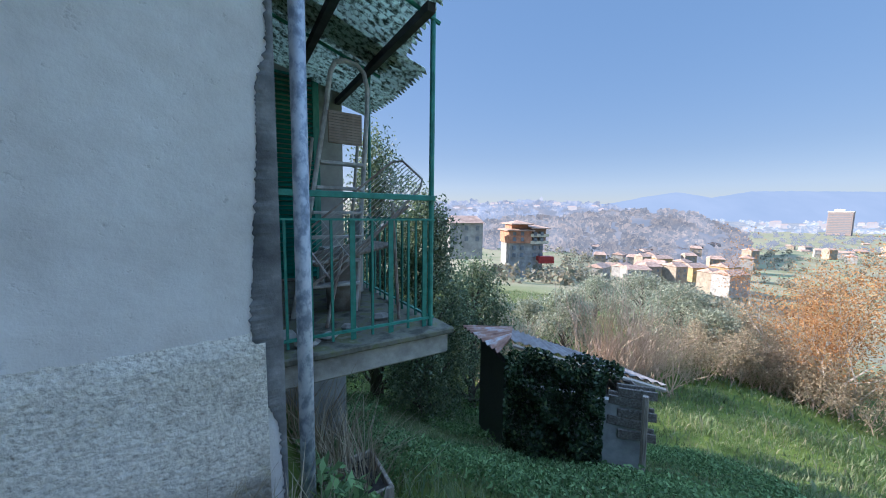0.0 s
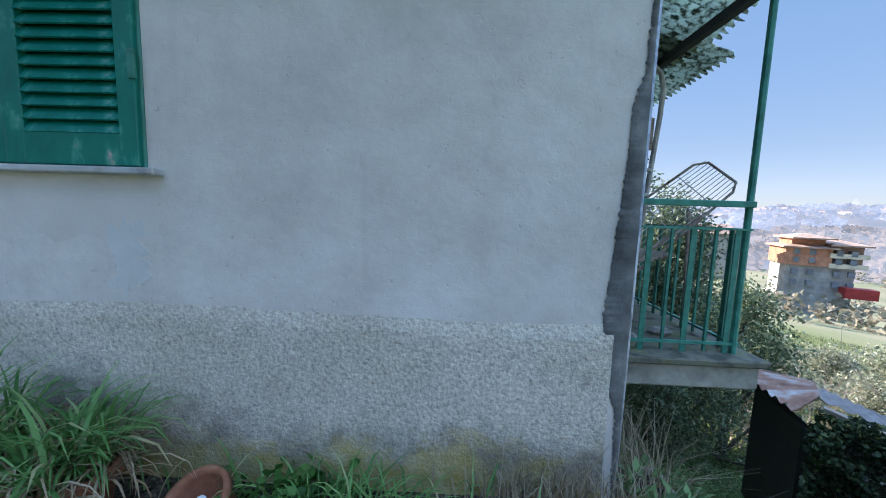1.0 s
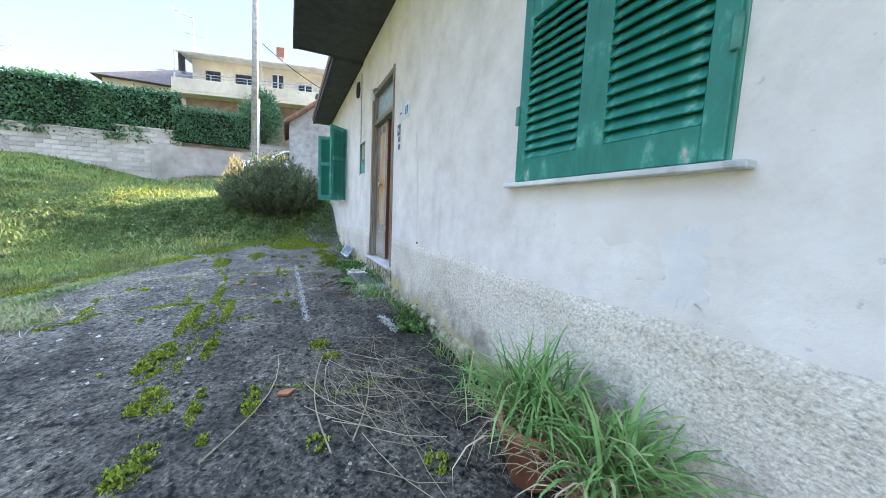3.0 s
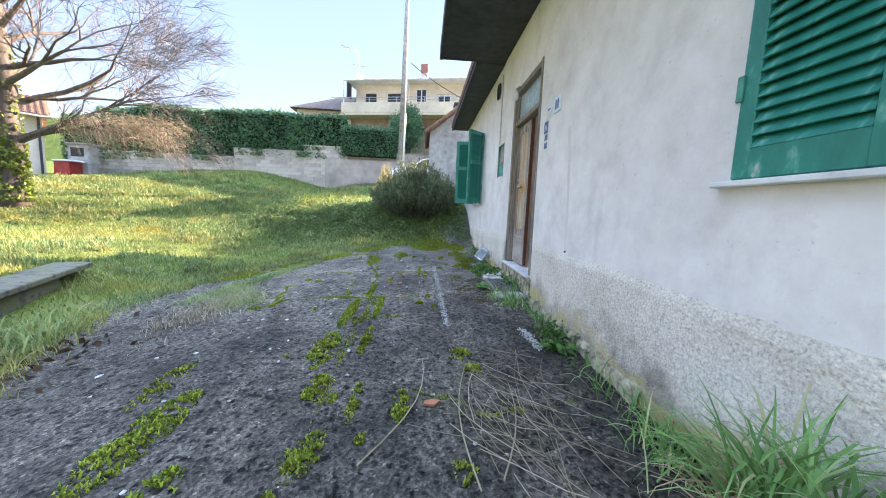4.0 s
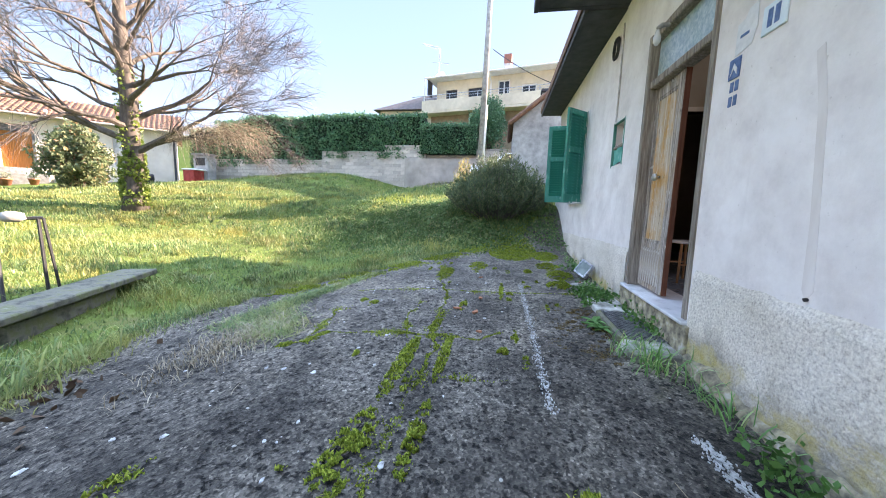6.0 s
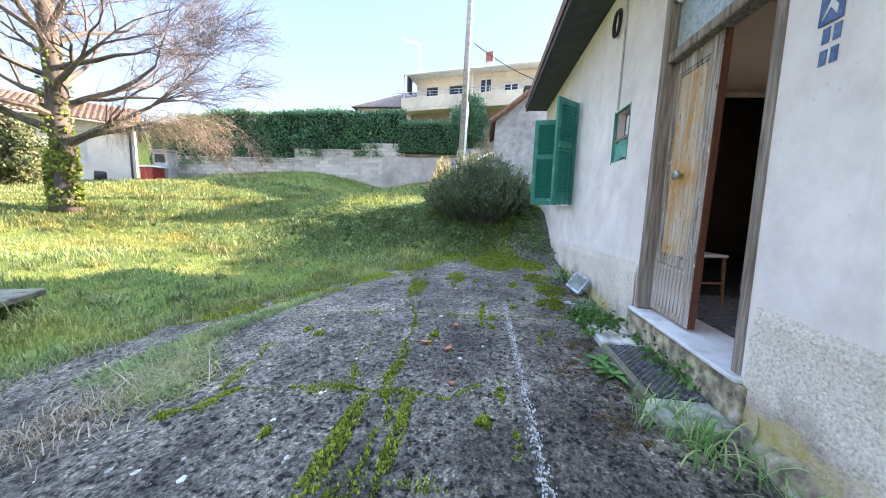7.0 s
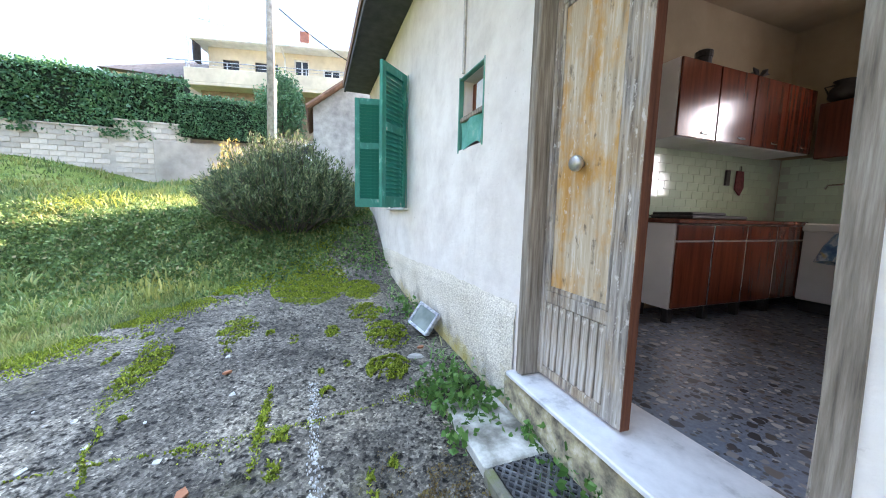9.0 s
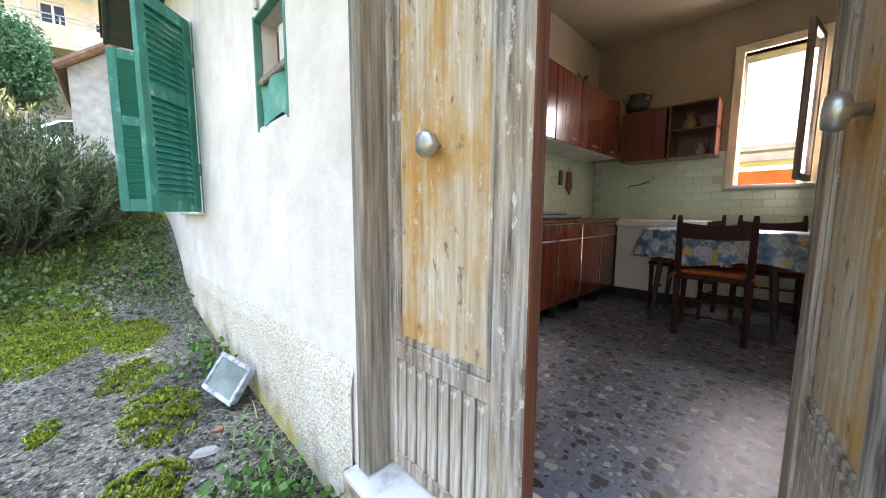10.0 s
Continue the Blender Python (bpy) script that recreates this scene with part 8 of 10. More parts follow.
TWIG = surface("reddish_twigs", [(0.3, (0.38, 0.27, 0.20)), (0.7, (0.58, 0.46, 0.36))], 8, 0.9, 0.1)
for k, (u, dp, h, n_) in enumerate(((0.16, 11.5, 2.4, 26), (0.22, 12, 2.2, 22), (0.48, 11.5, 3.4, 42), (0.56, 12.0, 3.4, 40), (0.66, 11.5, 2.8, 26), (1.02, 13, 2.2, 20))):
    thicket("bare_thicket", "bare reddish thicket of young shoots", u, dp, h, n_, 40 + k, TWIG, "bare thickets")
BRAMBLE = leafy("dry_bramble", [(0.0, (0.25, 0.20, 0.13)), (0.6, (0.37, 0.305, 0.20)), (1.0, (0.48, 0.405, 0.28))], 0.9, 0.5)
for k, (u, dp, h) in enumerate(((0.74, 14, 2.0), (0.84, 13.5, 1.9), (0.95, 14, 2.2), (1.10, 12.5, 1.8), (1.22, 11.5, 1.7), (0.64, 13, 1.7), (1.0, 17, 2.6), (1.02, 13, 1.6), (0.86, 16, 2.4))):
    thicket("bramble_bank", "tangled grey-brown bramble bank on the slope", u, dp, h, 26, 60 + k, TWIG, "bramble banks", BRAMBLE, 6500, 0.075, 2.2)
for k, (u, dp, h) in enumerate(((1.10, 13, 5.0), (1.19, 12, 5.4), (1.29, 11, 4.8), (1.05, 16, 4.2))):
    thicket("autumn_birch", "slender pale birch with rusty autumn leaves", u, dp, h, 4, 80 + k, PALE_BARK, "autumn birches", RUSTY_LEAF, 5200, 0.075, 0.5)

# ---- the valley and the hills ----
def hill(name, label, u0, u1, depth, tops, foot, material, thick=160.0, seed=1, rough=1.0):
    """A far ridge: rounded rows of land rising to an uneven crest; tops: (u, rise) pairs."""
    us = np.linspace(u0, u1, 160)
    crest = np.interp(us, [q[0] for q in tops], [q[1] for q in tops])
    v = []
    rows = 7
    for i, u in enumerate(us):
        n_ = rough * (noise.noise((u * 30, seed, 0)) * 0.5 + noise.noise((u * 90, seed, 3)) * 0.35)
        for k in range(rows):
            s = k / (rows - 1)
            d_ = depth - thick * (1 - s)
            x, y = at_view(u, d_)
            top = 1.12 + depth * crest[i] + n_ * depth * 0.004
            v.append((x, y, foot + (top - foot) * math.sin(s * math.pi / 2) + noise.noise((x * 0.02, y * 0.02, seed)) * depth * 0.0015))
    f = [(i * rows + k, (i + 1) * rows + k, (i + 1) * rows + k + 1, i * rows + k + 1) for i in range(len(us) - 1) for k in range(rows - 1)]
    crowns[name] = np.array(v).reshape(len(us), rows, 3)
    return structure(name, raw_mesh(name, v, f, True), material, label, "hill", True)


crowns = {}


def hill_cover(hill_name, name, label, n, size, material, lo=0.0, seed=3):
    """Tree crowns standing on a far ridge, in groups."""
    r = np.random.default_rng(seed)
    g = crowns[hill_name]
    i, s_ = r.integers(0, g.shape[0] - 1, n), r.uniform(lo, g.shape[1] - 1.01, n)
    keep = np.sin(i * 0.37 + 2 * s_) + np.sin(i * 0.11 - 1.3 * s_) + r.normal(0, 0.7, n) > -0.5
    i, s_ = i[keep], s_[keep]
    k = s_.astype(int)
    p = g[i, k] + (g[i, k + 1] - g[i, k]) * (s_ - k)[:, None]
    vs, fs, cnt = [], [], 0
    for q in p:
        z = size * r.uniform(0.5, 1.25)
        v_, f_ = leaves(cloud((q[0], q[1], q[2] + 0.35 * z), (z * 0.75, z * 0.75, z * 0.6), 26, r, 0.3), 0.75 * z, r, 1.1)
        vs.append(v_)
        fs.append(f_ + cnt)
        cnt += len(v_)
    return stuff(name, (np.concatenate(vs), np.concatenate(fs)), material, label, "woods")


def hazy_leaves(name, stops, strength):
    """Far woods that glow: the lit haze in front of them is painted into emission."""
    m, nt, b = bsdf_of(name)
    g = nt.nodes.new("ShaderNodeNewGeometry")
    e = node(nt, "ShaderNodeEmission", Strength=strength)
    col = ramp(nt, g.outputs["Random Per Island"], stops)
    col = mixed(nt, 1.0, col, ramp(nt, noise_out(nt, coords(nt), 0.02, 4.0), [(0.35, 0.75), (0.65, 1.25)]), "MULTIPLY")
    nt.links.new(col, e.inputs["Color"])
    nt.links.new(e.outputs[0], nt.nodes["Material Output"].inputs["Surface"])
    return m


# these hill colours glow with the haze painted into them
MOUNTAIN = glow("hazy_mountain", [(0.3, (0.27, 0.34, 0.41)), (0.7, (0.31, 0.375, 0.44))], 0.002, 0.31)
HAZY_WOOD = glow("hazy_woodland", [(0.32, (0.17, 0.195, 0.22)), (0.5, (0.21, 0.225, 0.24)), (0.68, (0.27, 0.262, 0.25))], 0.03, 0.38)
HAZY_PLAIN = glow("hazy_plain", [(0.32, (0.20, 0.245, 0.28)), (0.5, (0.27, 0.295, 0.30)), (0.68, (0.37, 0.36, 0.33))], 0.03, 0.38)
hill("backdrop_mountain", "mountain range on the horizon in pale blue haze", 0.3, 1.6, 4200, [(0.3, 0.03), (0.48, 0.036), (0.60, 0.060), (0.68, 0.073), (0.78, 0.058), (0.90, 0.078), (1.0, 0.080), (1.25, 0.082), (1.6, 0.078)], -60, MOUNTAIN, 900, 2, 0.5)
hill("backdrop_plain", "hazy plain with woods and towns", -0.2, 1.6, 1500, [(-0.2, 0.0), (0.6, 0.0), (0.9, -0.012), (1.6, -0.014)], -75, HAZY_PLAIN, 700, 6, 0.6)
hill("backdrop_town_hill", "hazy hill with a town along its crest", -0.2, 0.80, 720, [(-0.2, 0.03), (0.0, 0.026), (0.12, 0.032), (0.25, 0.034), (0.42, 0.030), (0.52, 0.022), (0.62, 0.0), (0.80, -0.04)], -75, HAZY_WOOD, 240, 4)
hill("hill_wooded", "hazy brown wooded hill in the valley", 0.1, 0.9, 420, [(0.1, -0.03), (0.3, -0.01), (0.52, 0.005), (0.62, 0.012), (0.71, 0.010), (0.76, -0.012), (0.9, -0.05)], -60, HAZY_WOOD, 200, 9, 1.2)

# the crowns glow as well, haze mixed into their colours
hill_cover("backdrop_town_hill", "backdrop_town_woods", "hazy blue-grey woods below the hill town", 1900, 8, hazy_leaves("hazy_blue_woods", [(0.0, (0.19, 0.225, 0.27)), (0.5, (0.23, 0.26, 0.295)), (0.8, (0.27, 0.285, 0.30)), (1.0, (0.33, 0.32, 0.31))], 0.40), 0.3)
hill_cover("hill_wooded", "backdrop_hill_woods", "hazy brown and blue-grey winter woods on the valley hill", 2000, 6, hazy_leaves("hazy_brown_woods", [(0.0, (0.15, 0.165, 0.175)), (0.4, (0.20, 0.205, 0.205)), (0.75, (0.26, 0.24, 0.22)), (1.0, (0.34, 0.295, 0.25))], 0.36), 0.0, 5)
hill_cover("backdrop_plain", "backdrop_plain_woods", "hazy woods on the plain", 700, 14, hazy_leaves("hazy_plain_woods", [(0.0, (0.22, 0.27, 0.31)), (0.6, (0.32, 0.34, 0.34)), (1.0, (0.46, 0.42, 0.36))], 0.44), 0.0, 8)

# pane colour lifted to grey-blue as haze would do
FAR_GLASS = surface("hazy_distant_panes", [(0.4, (0.15, 0.17, 0.20)), (0.6, (0.20, 0.22, 0.25))], 1, 0.4, 0.0)
DULL_WHITE = surface("weathered_white_render", [(0.3, (0.30, 0.29, 0.275)), (0.7, (0.38, 0.37, 0.35))], 0.6, 0.9, 0.0)
DULL_CREAM = surface("weathered_cream_render", [(0.3, (0.30, 0.25, 0.19)), (0.7, (0.36, 0.31, 0.24))], 0.6, 0.9, 0.0)
HOUSE_SKIN = [DULL_WHITE, DULL_CREAM, surface("ochre_render", [(0.4, (0.42, 0.29, 0.14)), (0.6, (0.50, 0.36, 0.18))], 2, 0.9, 0.0), surface("pink_render", [(0.4, (0.55, 0.33, 0.24)), (0.6, (0.62, 0.40, 0.30))], 2, 0.9, 0.0)]
PALE_ROOF = surface("sunlit_far_roof", [(0.4, (0.33, 0.215, 0.16)), (0.6, (0.42, 0.29, 0.225))], 0.6, 0.9, 0.0)


def far_house(w, d_, h, skin, seed, roof=PALE_ROOF, panes=FAR_GLASS):
    """A valley house: walls, gable roof, window rows."""
    r = random.Random(seed)
    t = thing("valley_house", "small rendered valley house with a clay tile roof", "house", "valley houses")
    part("wall", Shape().box(-w / 2, w / 2, -d_ / 2, d_ / 2, -4, h), skin, t)
    e = 0.5
    part("roof", Shape().add([(-w / 2 - e, -d_ / 2 - e, h), (w / 2 + e, -d_ / 2 - e, h), (w / 2 + e, d_ / 2 + e, h), (-w / 2 - e, d_ / 2 + e, h), (-w / 2 - e + 1.5, 0, h + d_ * 0.24), (w / 2 + e - 1.5, 0, h + d_ * 0.24)], [(0, 1, 5, 4), (1, 2, 5), (2, 3, 4, 5), (3, 0, 4), (3, 2, 1, 0)]), roof, t)
    n = max(2, int(w / 3))
    for fl in range(int(h // 2.9)):
        for k in range(n):
            x = -w / 2 + w * (k + 0.5) / n
            part("window", Shape().box(x - 0.5, x + 0.5, -d_ / 2 - 0.05, -d_ / 2 + 0.1, 0.9 + 2.9 * fl, 2.2 + 2.9 * fl), panes, t)
    return t


protos = [far_house(9, 8, 5.8, HOUSE_SKIN[0], 1), far_house(12, 8, 6.0, HOUSE_SKIN[0], 2), far_house(8, 8, 6.6, HOUSE_SKIN[1], 3), far_house(13, 9, 4.2, HOUSE_SKIN[2], 4)]
rr = random.Random(5)
# far town walls, roofs and panes glow with painted haze
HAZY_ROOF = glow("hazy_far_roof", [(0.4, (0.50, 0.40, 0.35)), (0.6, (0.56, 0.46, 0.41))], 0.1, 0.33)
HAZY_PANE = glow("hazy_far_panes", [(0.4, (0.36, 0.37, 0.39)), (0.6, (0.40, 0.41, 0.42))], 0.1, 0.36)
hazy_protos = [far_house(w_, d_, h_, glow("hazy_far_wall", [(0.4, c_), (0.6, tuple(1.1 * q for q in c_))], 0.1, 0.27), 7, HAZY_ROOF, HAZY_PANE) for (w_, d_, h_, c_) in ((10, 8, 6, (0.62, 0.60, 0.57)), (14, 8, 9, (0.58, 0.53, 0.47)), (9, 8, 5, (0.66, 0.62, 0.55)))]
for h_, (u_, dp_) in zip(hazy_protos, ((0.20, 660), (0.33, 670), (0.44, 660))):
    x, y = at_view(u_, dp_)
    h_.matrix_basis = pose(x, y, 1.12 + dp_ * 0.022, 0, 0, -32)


def put_house(proto, u, depth, slope, turn):
    x, y = at_view(u, depth)
    return copy_thing(proto, pose(x, y, 1.12 + depth * slope, 0, 0, -32 + turn))


first_put = [(0, 0.06, 95, -0.085), (1, 0.86, 150, -0.205), (2, 0.80, 165, -0.20), (3, 0.84, 185, -0.165)]
for (k, u, dp, sl_) in first_put:
    x, y = at_view(u, dp)
    protos[k].matrix_basis = pose(x, y, 1.12 + dp * sl_, 0, 0, -32 + rr.uniform(-30, 30))
for k in range(34):
    u = 0.46 + 0.46 * rr.random()
    dp = rr.uniform(170, 330)
    put_house(protos[rr.randrange(4)], u, dp, -0.20 + 0.0006 * (dp - 150) + rr.uniform(-0.006, 0.006), rr.uniform(-50, 50))
for k in range(26):
    u = 0.88 + 0.5 * rr.random()
    dp = rr.uniform(300, 620)
    put_house(protos[rr.randrange(4)], u, dp, -0.125 + 0.00012 * (dp - 300) + rr.uniform(-0.01, 0.012), rr.uniform(-50, 50))
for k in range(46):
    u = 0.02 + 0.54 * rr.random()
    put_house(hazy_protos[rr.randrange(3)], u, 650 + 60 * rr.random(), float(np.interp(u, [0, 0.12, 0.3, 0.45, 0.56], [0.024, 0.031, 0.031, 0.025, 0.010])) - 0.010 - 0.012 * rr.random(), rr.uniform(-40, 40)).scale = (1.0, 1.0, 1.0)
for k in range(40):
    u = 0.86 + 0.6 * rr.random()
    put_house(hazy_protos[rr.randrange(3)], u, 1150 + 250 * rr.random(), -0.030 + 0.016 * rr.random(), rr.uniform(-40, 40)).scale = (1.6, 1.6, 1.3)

# tower on the crest, tower block, brick apartment house
tw = thing("bell_tower", "slim bell tower on the hill town", "tower")
x, y = at_view(0.285, 700)
# the tower glows in the hazed pane colour
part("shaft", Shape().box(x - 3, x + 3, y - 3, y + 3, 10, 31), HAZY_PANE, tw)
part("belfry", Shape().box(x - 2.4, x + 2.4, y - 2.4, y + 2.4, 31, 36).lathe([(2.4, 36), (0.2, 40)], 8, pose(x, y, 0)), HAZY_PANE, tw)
blk = thing("tower_block", "tall brown tower block with a pale crown", "tower")
x, y = at_view(1.165, 900)
TM = pose(x, y, -40, 0, 0, math.degrees(math.atan2(-x, y)) - 8)
part("shaft", Shape().box(-22, 22, -12, 12, 0, 60), surface("brown_cladding", [(0.4, (0.27, 0.21, 0.20)), (0.6, (0.32, 0.26, 0.24))], 1, 0.8, 0.0), blk)
part("crown", Shape().box(-23, 23, -13, 13, 60, 63).box(-12, 6, -6, 6, 63, 68), WHITE_WALL, blk)
for k in range(12):
    part("window_band", Shape().box(-20.5, 20.5, -12.3, -12.0, 6 + 4.4 * k, 8 + 4.4 * k), FAR_GLASS, blk)
blk.matrix_basis = TM

apt = thing("brick_apartment_house", "stepped apartment house, orange brick above and white below", "house")
BRICK = surface("orange_brick", [(0.35, (0.38, 0.17, 0.10)), (0.65, (0.48, 0.24, 0.15))], 1.2, 0.9, 0.0)
part("lower_wall", Shape().box(-6.5, 5.5, -5, 5, -12, 3.2), DULL_WHITE, apt, "white lower storeys")
part("upper_wall", Shape().box(-7, 1.2, -5.5, 5, 3.2, 7.4).box(-5.5, 0.5, -3.5, 4, 7.4, 9.6), BRICK, apt, "orange brick upper storeys")
part("side_wall", Shape().box(1.2, 6.8, -4.2, 5, 3.2, 8.2), surface("grey_brown_render", [(0.4, (0.30, 0.20, 0.15)), (0.6, (0.36, 0.25, 0.19))], 2, 0.9, 0.0), apt)
for (a_, b_, z_) in ((-7.8, 2.2, 7.4), (-6.3, 1.5, 9.6), (0.6, 7.6, 8.2)):
    part("roof", Shape().box(a_, b_, -6.2, 5.8, z_, z_ + 0.35).add([(a_, -6.2, z_ + 0.35), (b_, -6.2, z_ + 0.35), (b_, 5.8, z_ + 0.35), (a_, 5.8, z_ + 0.35), ((a_ + b_) / 2, 0, z_ + 1.4)], [(0, 1, 4), (1, 2, 4), (2, 3, 4), (3, 0, 4)]), PALE_ROOF, apt)
for z_ in (3.0, 5.4):
    part("balcony", Shape().box(0.8, 7.3, -5.6, -4.2, z_, z_ + 0.25).box(0.8, 7.3, -5.6, -5.5, z_ + 0.25, z_ + 1.1), CREAM_WALL, apt)
for z_ in (-1.6, 1.0, 3.9, 5.9):
    for x_ in (-5, -2.2, 2.4, 4.8):
        part("window", Shape().box(x_ - 0.55, x_ + 0.55, -5.62, -4.15, z_, z_ + 1.3), FAR_GLASS, apt)
part("awning", Shape().box(3.2, 8.5, -8, -5, -3.5, -1.2), RED_PAINT, apt, "bright red awning")
x, y = at_view(0.235, 98)
apt.matrix_basis = pose(x, y, 1.12 - 0.105 * 98, 0, 0, -25) @ Matrix.Scale(0.8, 4)

# tree cover of the valley: clumps of winter woodland and groves
wv, wf, cnt = [], [], 0
groups = [(0.10, 0.95, 60, 150, 110, (2.6, 3.2)), (0.3, 1.5, 150, 420, 260, (3.5, 5.0)), (0.7, 1.55, 420, 900, 200, (5.0, 6.5))]
for (u0, u1, d0, d1, n_, (rw, rh)) in groups:
    for k in range(n_):
        u, dp = rr.uniform(u0, u1), rr.uniform(d0, d1)
        x, y = at_view(u, dp)
        base = float(land_height(x, y))
        s = rr.uniform(0.6, 1.3)
        v_, f_ = leaves(cloud((x, y, base + rh * 0.5 * s), (rw * s, rw * s, rh * 0.6 * s), 70, rng, 0.3), 0.33 * rw * s, long=1.2)
        wv.append(v_)
        wf.append(f_ + cnt)
        cnt += len(v_)
    if d1 == 420:
        near_woods, wv, wf, cnt = (np.concatenate(wv), np.concatenate(wf)), [], [], 0
# leaf colours made pale and dull in place of valley haze
VALLEY_TREE = leafy("hazy_valley_trees", [(0.0, (0.13, 0.155, 0.12)), (0.4, (0.24, 0.23, 0.18)), (0.75, (0.35, 0.30, 0.23)), (1.0, (0.27, 0.31, 0.23))], 0.9, 0.35)
stuff("valley_woods", near_woods, VALLEY_TREE, "winter woods and groves over the valley", "woods")
# the far groups glow in the hazed hill colour
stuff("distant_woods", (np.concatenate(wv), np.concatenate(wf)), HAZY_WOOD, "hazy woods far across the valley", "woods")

# ---- details on the front wall ----
PAPER = surface("weathered_white_plate", [(0.3, (0.58, 0.58, 0.56)), (0.7, (0.74, 0.74, 0.72))], 20, 0.5, 0.1)
BLUE_INK = surface("faded_blue_ink", [(0.3, (0.05, 0.10, 0.24)), (0.7, (0.16, 0.24, 0.40))], 30, 0.8, 0.0)
plate = thing("enamel_plate", "pale enamel number plate on the wall", "plate")
part("panel", Shape().box(-4.77, -4.60, FACE - 0.012, FACE - 0.001, 2.07, 2.22, 0.004), surface("pale_blue_enamel", [(0.4, (0.60, 0.70, 0.72)), (0.6, (0.70, 0.78, 0.79))], 8, 0.3, 0.05), plate)
for x in (-4.71, -4.66):
    part("bar", Shape().box(x - 0.016, x + 0.016, FACE - 0.015, FACE - 0.0125, 2.10, 2.19), BLUE_INK, plate)
notice = thing("paper_notice", "torn white notice stuck to the wall beside the door", "notice")
part("sheet", Shape().prism([(-4.99, 2.06), (-4.85, 2.08), (-4.82, 2.16), (-4.83, 2.30), (-4.90, 2.29), (-4.93, 2.25), (-4.99, 2.24)], 0.001, 0.004, Matrix(((1, 0, 0, 0), (0, 0, -1, FACE), (0, 1, 0, 0), (0, 0, 0, 1)))), PAPER, notice)
part("bar", Shape().box(-4.95, -4.88, FACE - 0.0075, FACE - 0.0045, 2.15, 2.165), BLUE_INK, notice)
sign = thing("dark_plate", "small dark square plate on the wall beside the door", "plate")
part("panel", Shape().box(-5.02, -4.92, FACE - 0.008, FACE - 0.001, 1.93, 2.05, 0.002), BLUE_INK, sign)
part("mark", Shape().prism([(-5.0, 1.95), (-4.97, 1.99), (-4.94, 1.95), (-4.94, 1.985), (-4.97, 2.02)], 0.008, 0.011, Matrix(((1, 0, 0, 0), (0, 0, -1, FACE), (0, 1, 0, 0), (0, 0, 0, 1)))), PAPER, sign)
for zc, n_, label in ((1.885, 2, "upper stencilled number painted on the plaster"), (1.80, 2, "lower stencilled number painted on the plaster")):
    st = thing("stencil_mark", label, "marking", "stencilled numbers")
    for k in range(n_):
        part("bar", Shape().box(-4.995 + 0.045 * k, -4.965 + 0.045 * k, FACE - 0.004, FACE - 0.001, zc - 0.03, zc + 0.03), BLUE_INK, st)

lamp = thing("bulb_lamp", "bare glass bulb lamp over the door", "lamp")
part("socket", Shape().tube([(-5.98, FACE - 0.0, 2.73), (-5.98, FACE - 0.06, 2.73), (-5.98, FACE - 0.09, 2.70)], 0.02, 8), PALE_METAL, lamp)
part("bulb", Shape().lathe([(0.014, 0.0), (0.02, -0.03), (0.032, -0.06), (0.03, -0.10), (0.012, -0.125)], 14, pose(-5.98, FACE - 0.09, 2.69)), surface("milky_glass", [(0.4, (0.70, 0.72, 0.74)), (0.6, (0.78, 0.80, 0.82))], 5, 0.15, 0.0), lamp, "", True)
tagged(part("conduit", Shape().tube([(-7.22, FACE - 0.012, 2.21), (-7.22, FACE - 0.012, 2.9), (-7.23, FACE - 0.012, 3.36)], 0.011, 6), PALE_METAL), "thin grey conduit down to the meter niche", "pipe")
coil = Shape()
for k in range(3):
    coil.tube([(-7.42 + 0.09 * math.cos(a / 12 * 2 * math.pi), FACE - 0.02 - 0.012 * k, 3.16 + 0.13 * math.sin(a / 12 * 2 * math.pi) - 0.01 * k) for a in range(13)], 0.008, 5, False)
tagged(part("cable_coil", coil, BLACK_IRON_AND_FILL), "coil of black cable hanging under the eaves", "cable")

niche = thing("meter_niche", "wall niche with a white meter and a torn green curtain", "niche")
n0, n1_, z0_, z1_ = *NICHE_X, *NICHE_Z
part("back", Shape().box(n0 + 0.001, n1_ - 0.001, FACE + 0.18, FACE + 0.20, z0_ + 0.001, z1_ - 0.001), surface("red_brick_lining", [(0.4, (0.22, 0.08, 0.05)), (0.6, (0.34, 0.14, 0.09))], 12, 0.9, 0.3), niche, "reddish brick lining")
part("frame", Shape().box(n0 - 0.006, n0 + 0.006, FACE - 0.008, FACE + 0.03, z0_ - 0.02, z1_ + 0.02, 0.004).box(n1_ - 0.006, n1_ + 0.006, FACE - 0.008, FACE + 0.03, z0_ - 0.02, z1_ + 0.02, 0.004).box(n0 + 0.006, n1_ - 0.006, FACE - 0.008, FACE + 0.03, z1_ - 0.006, z1_ + 0.008, 0.004), PALE_GREEN_PAINT, niche)
part("shelf", Shape().box(n0 + 0.015, n1_ - 0.015, FACE + 0.0, FACE + 0.17, z0_ + 0.20, z0_ + 0.235, 0.006), GREY_WOOD, niche)
part("board", Shape().box(n0 + 0.01, n0 + 0.12, FACE + 0.10, FACE + 0.175, z0_ + 0.24, z1_ - 0.02, 0.004), RED_WOOD, niche)
part("meter", Shape().box(n0 + 0.17, n1_ - 0.03, FACE + 0.05, FACE + 0.17, z0_ + 0.25, z1_ - 0.06, 0.012), PAPER, niche, "white meter box")
cv = []
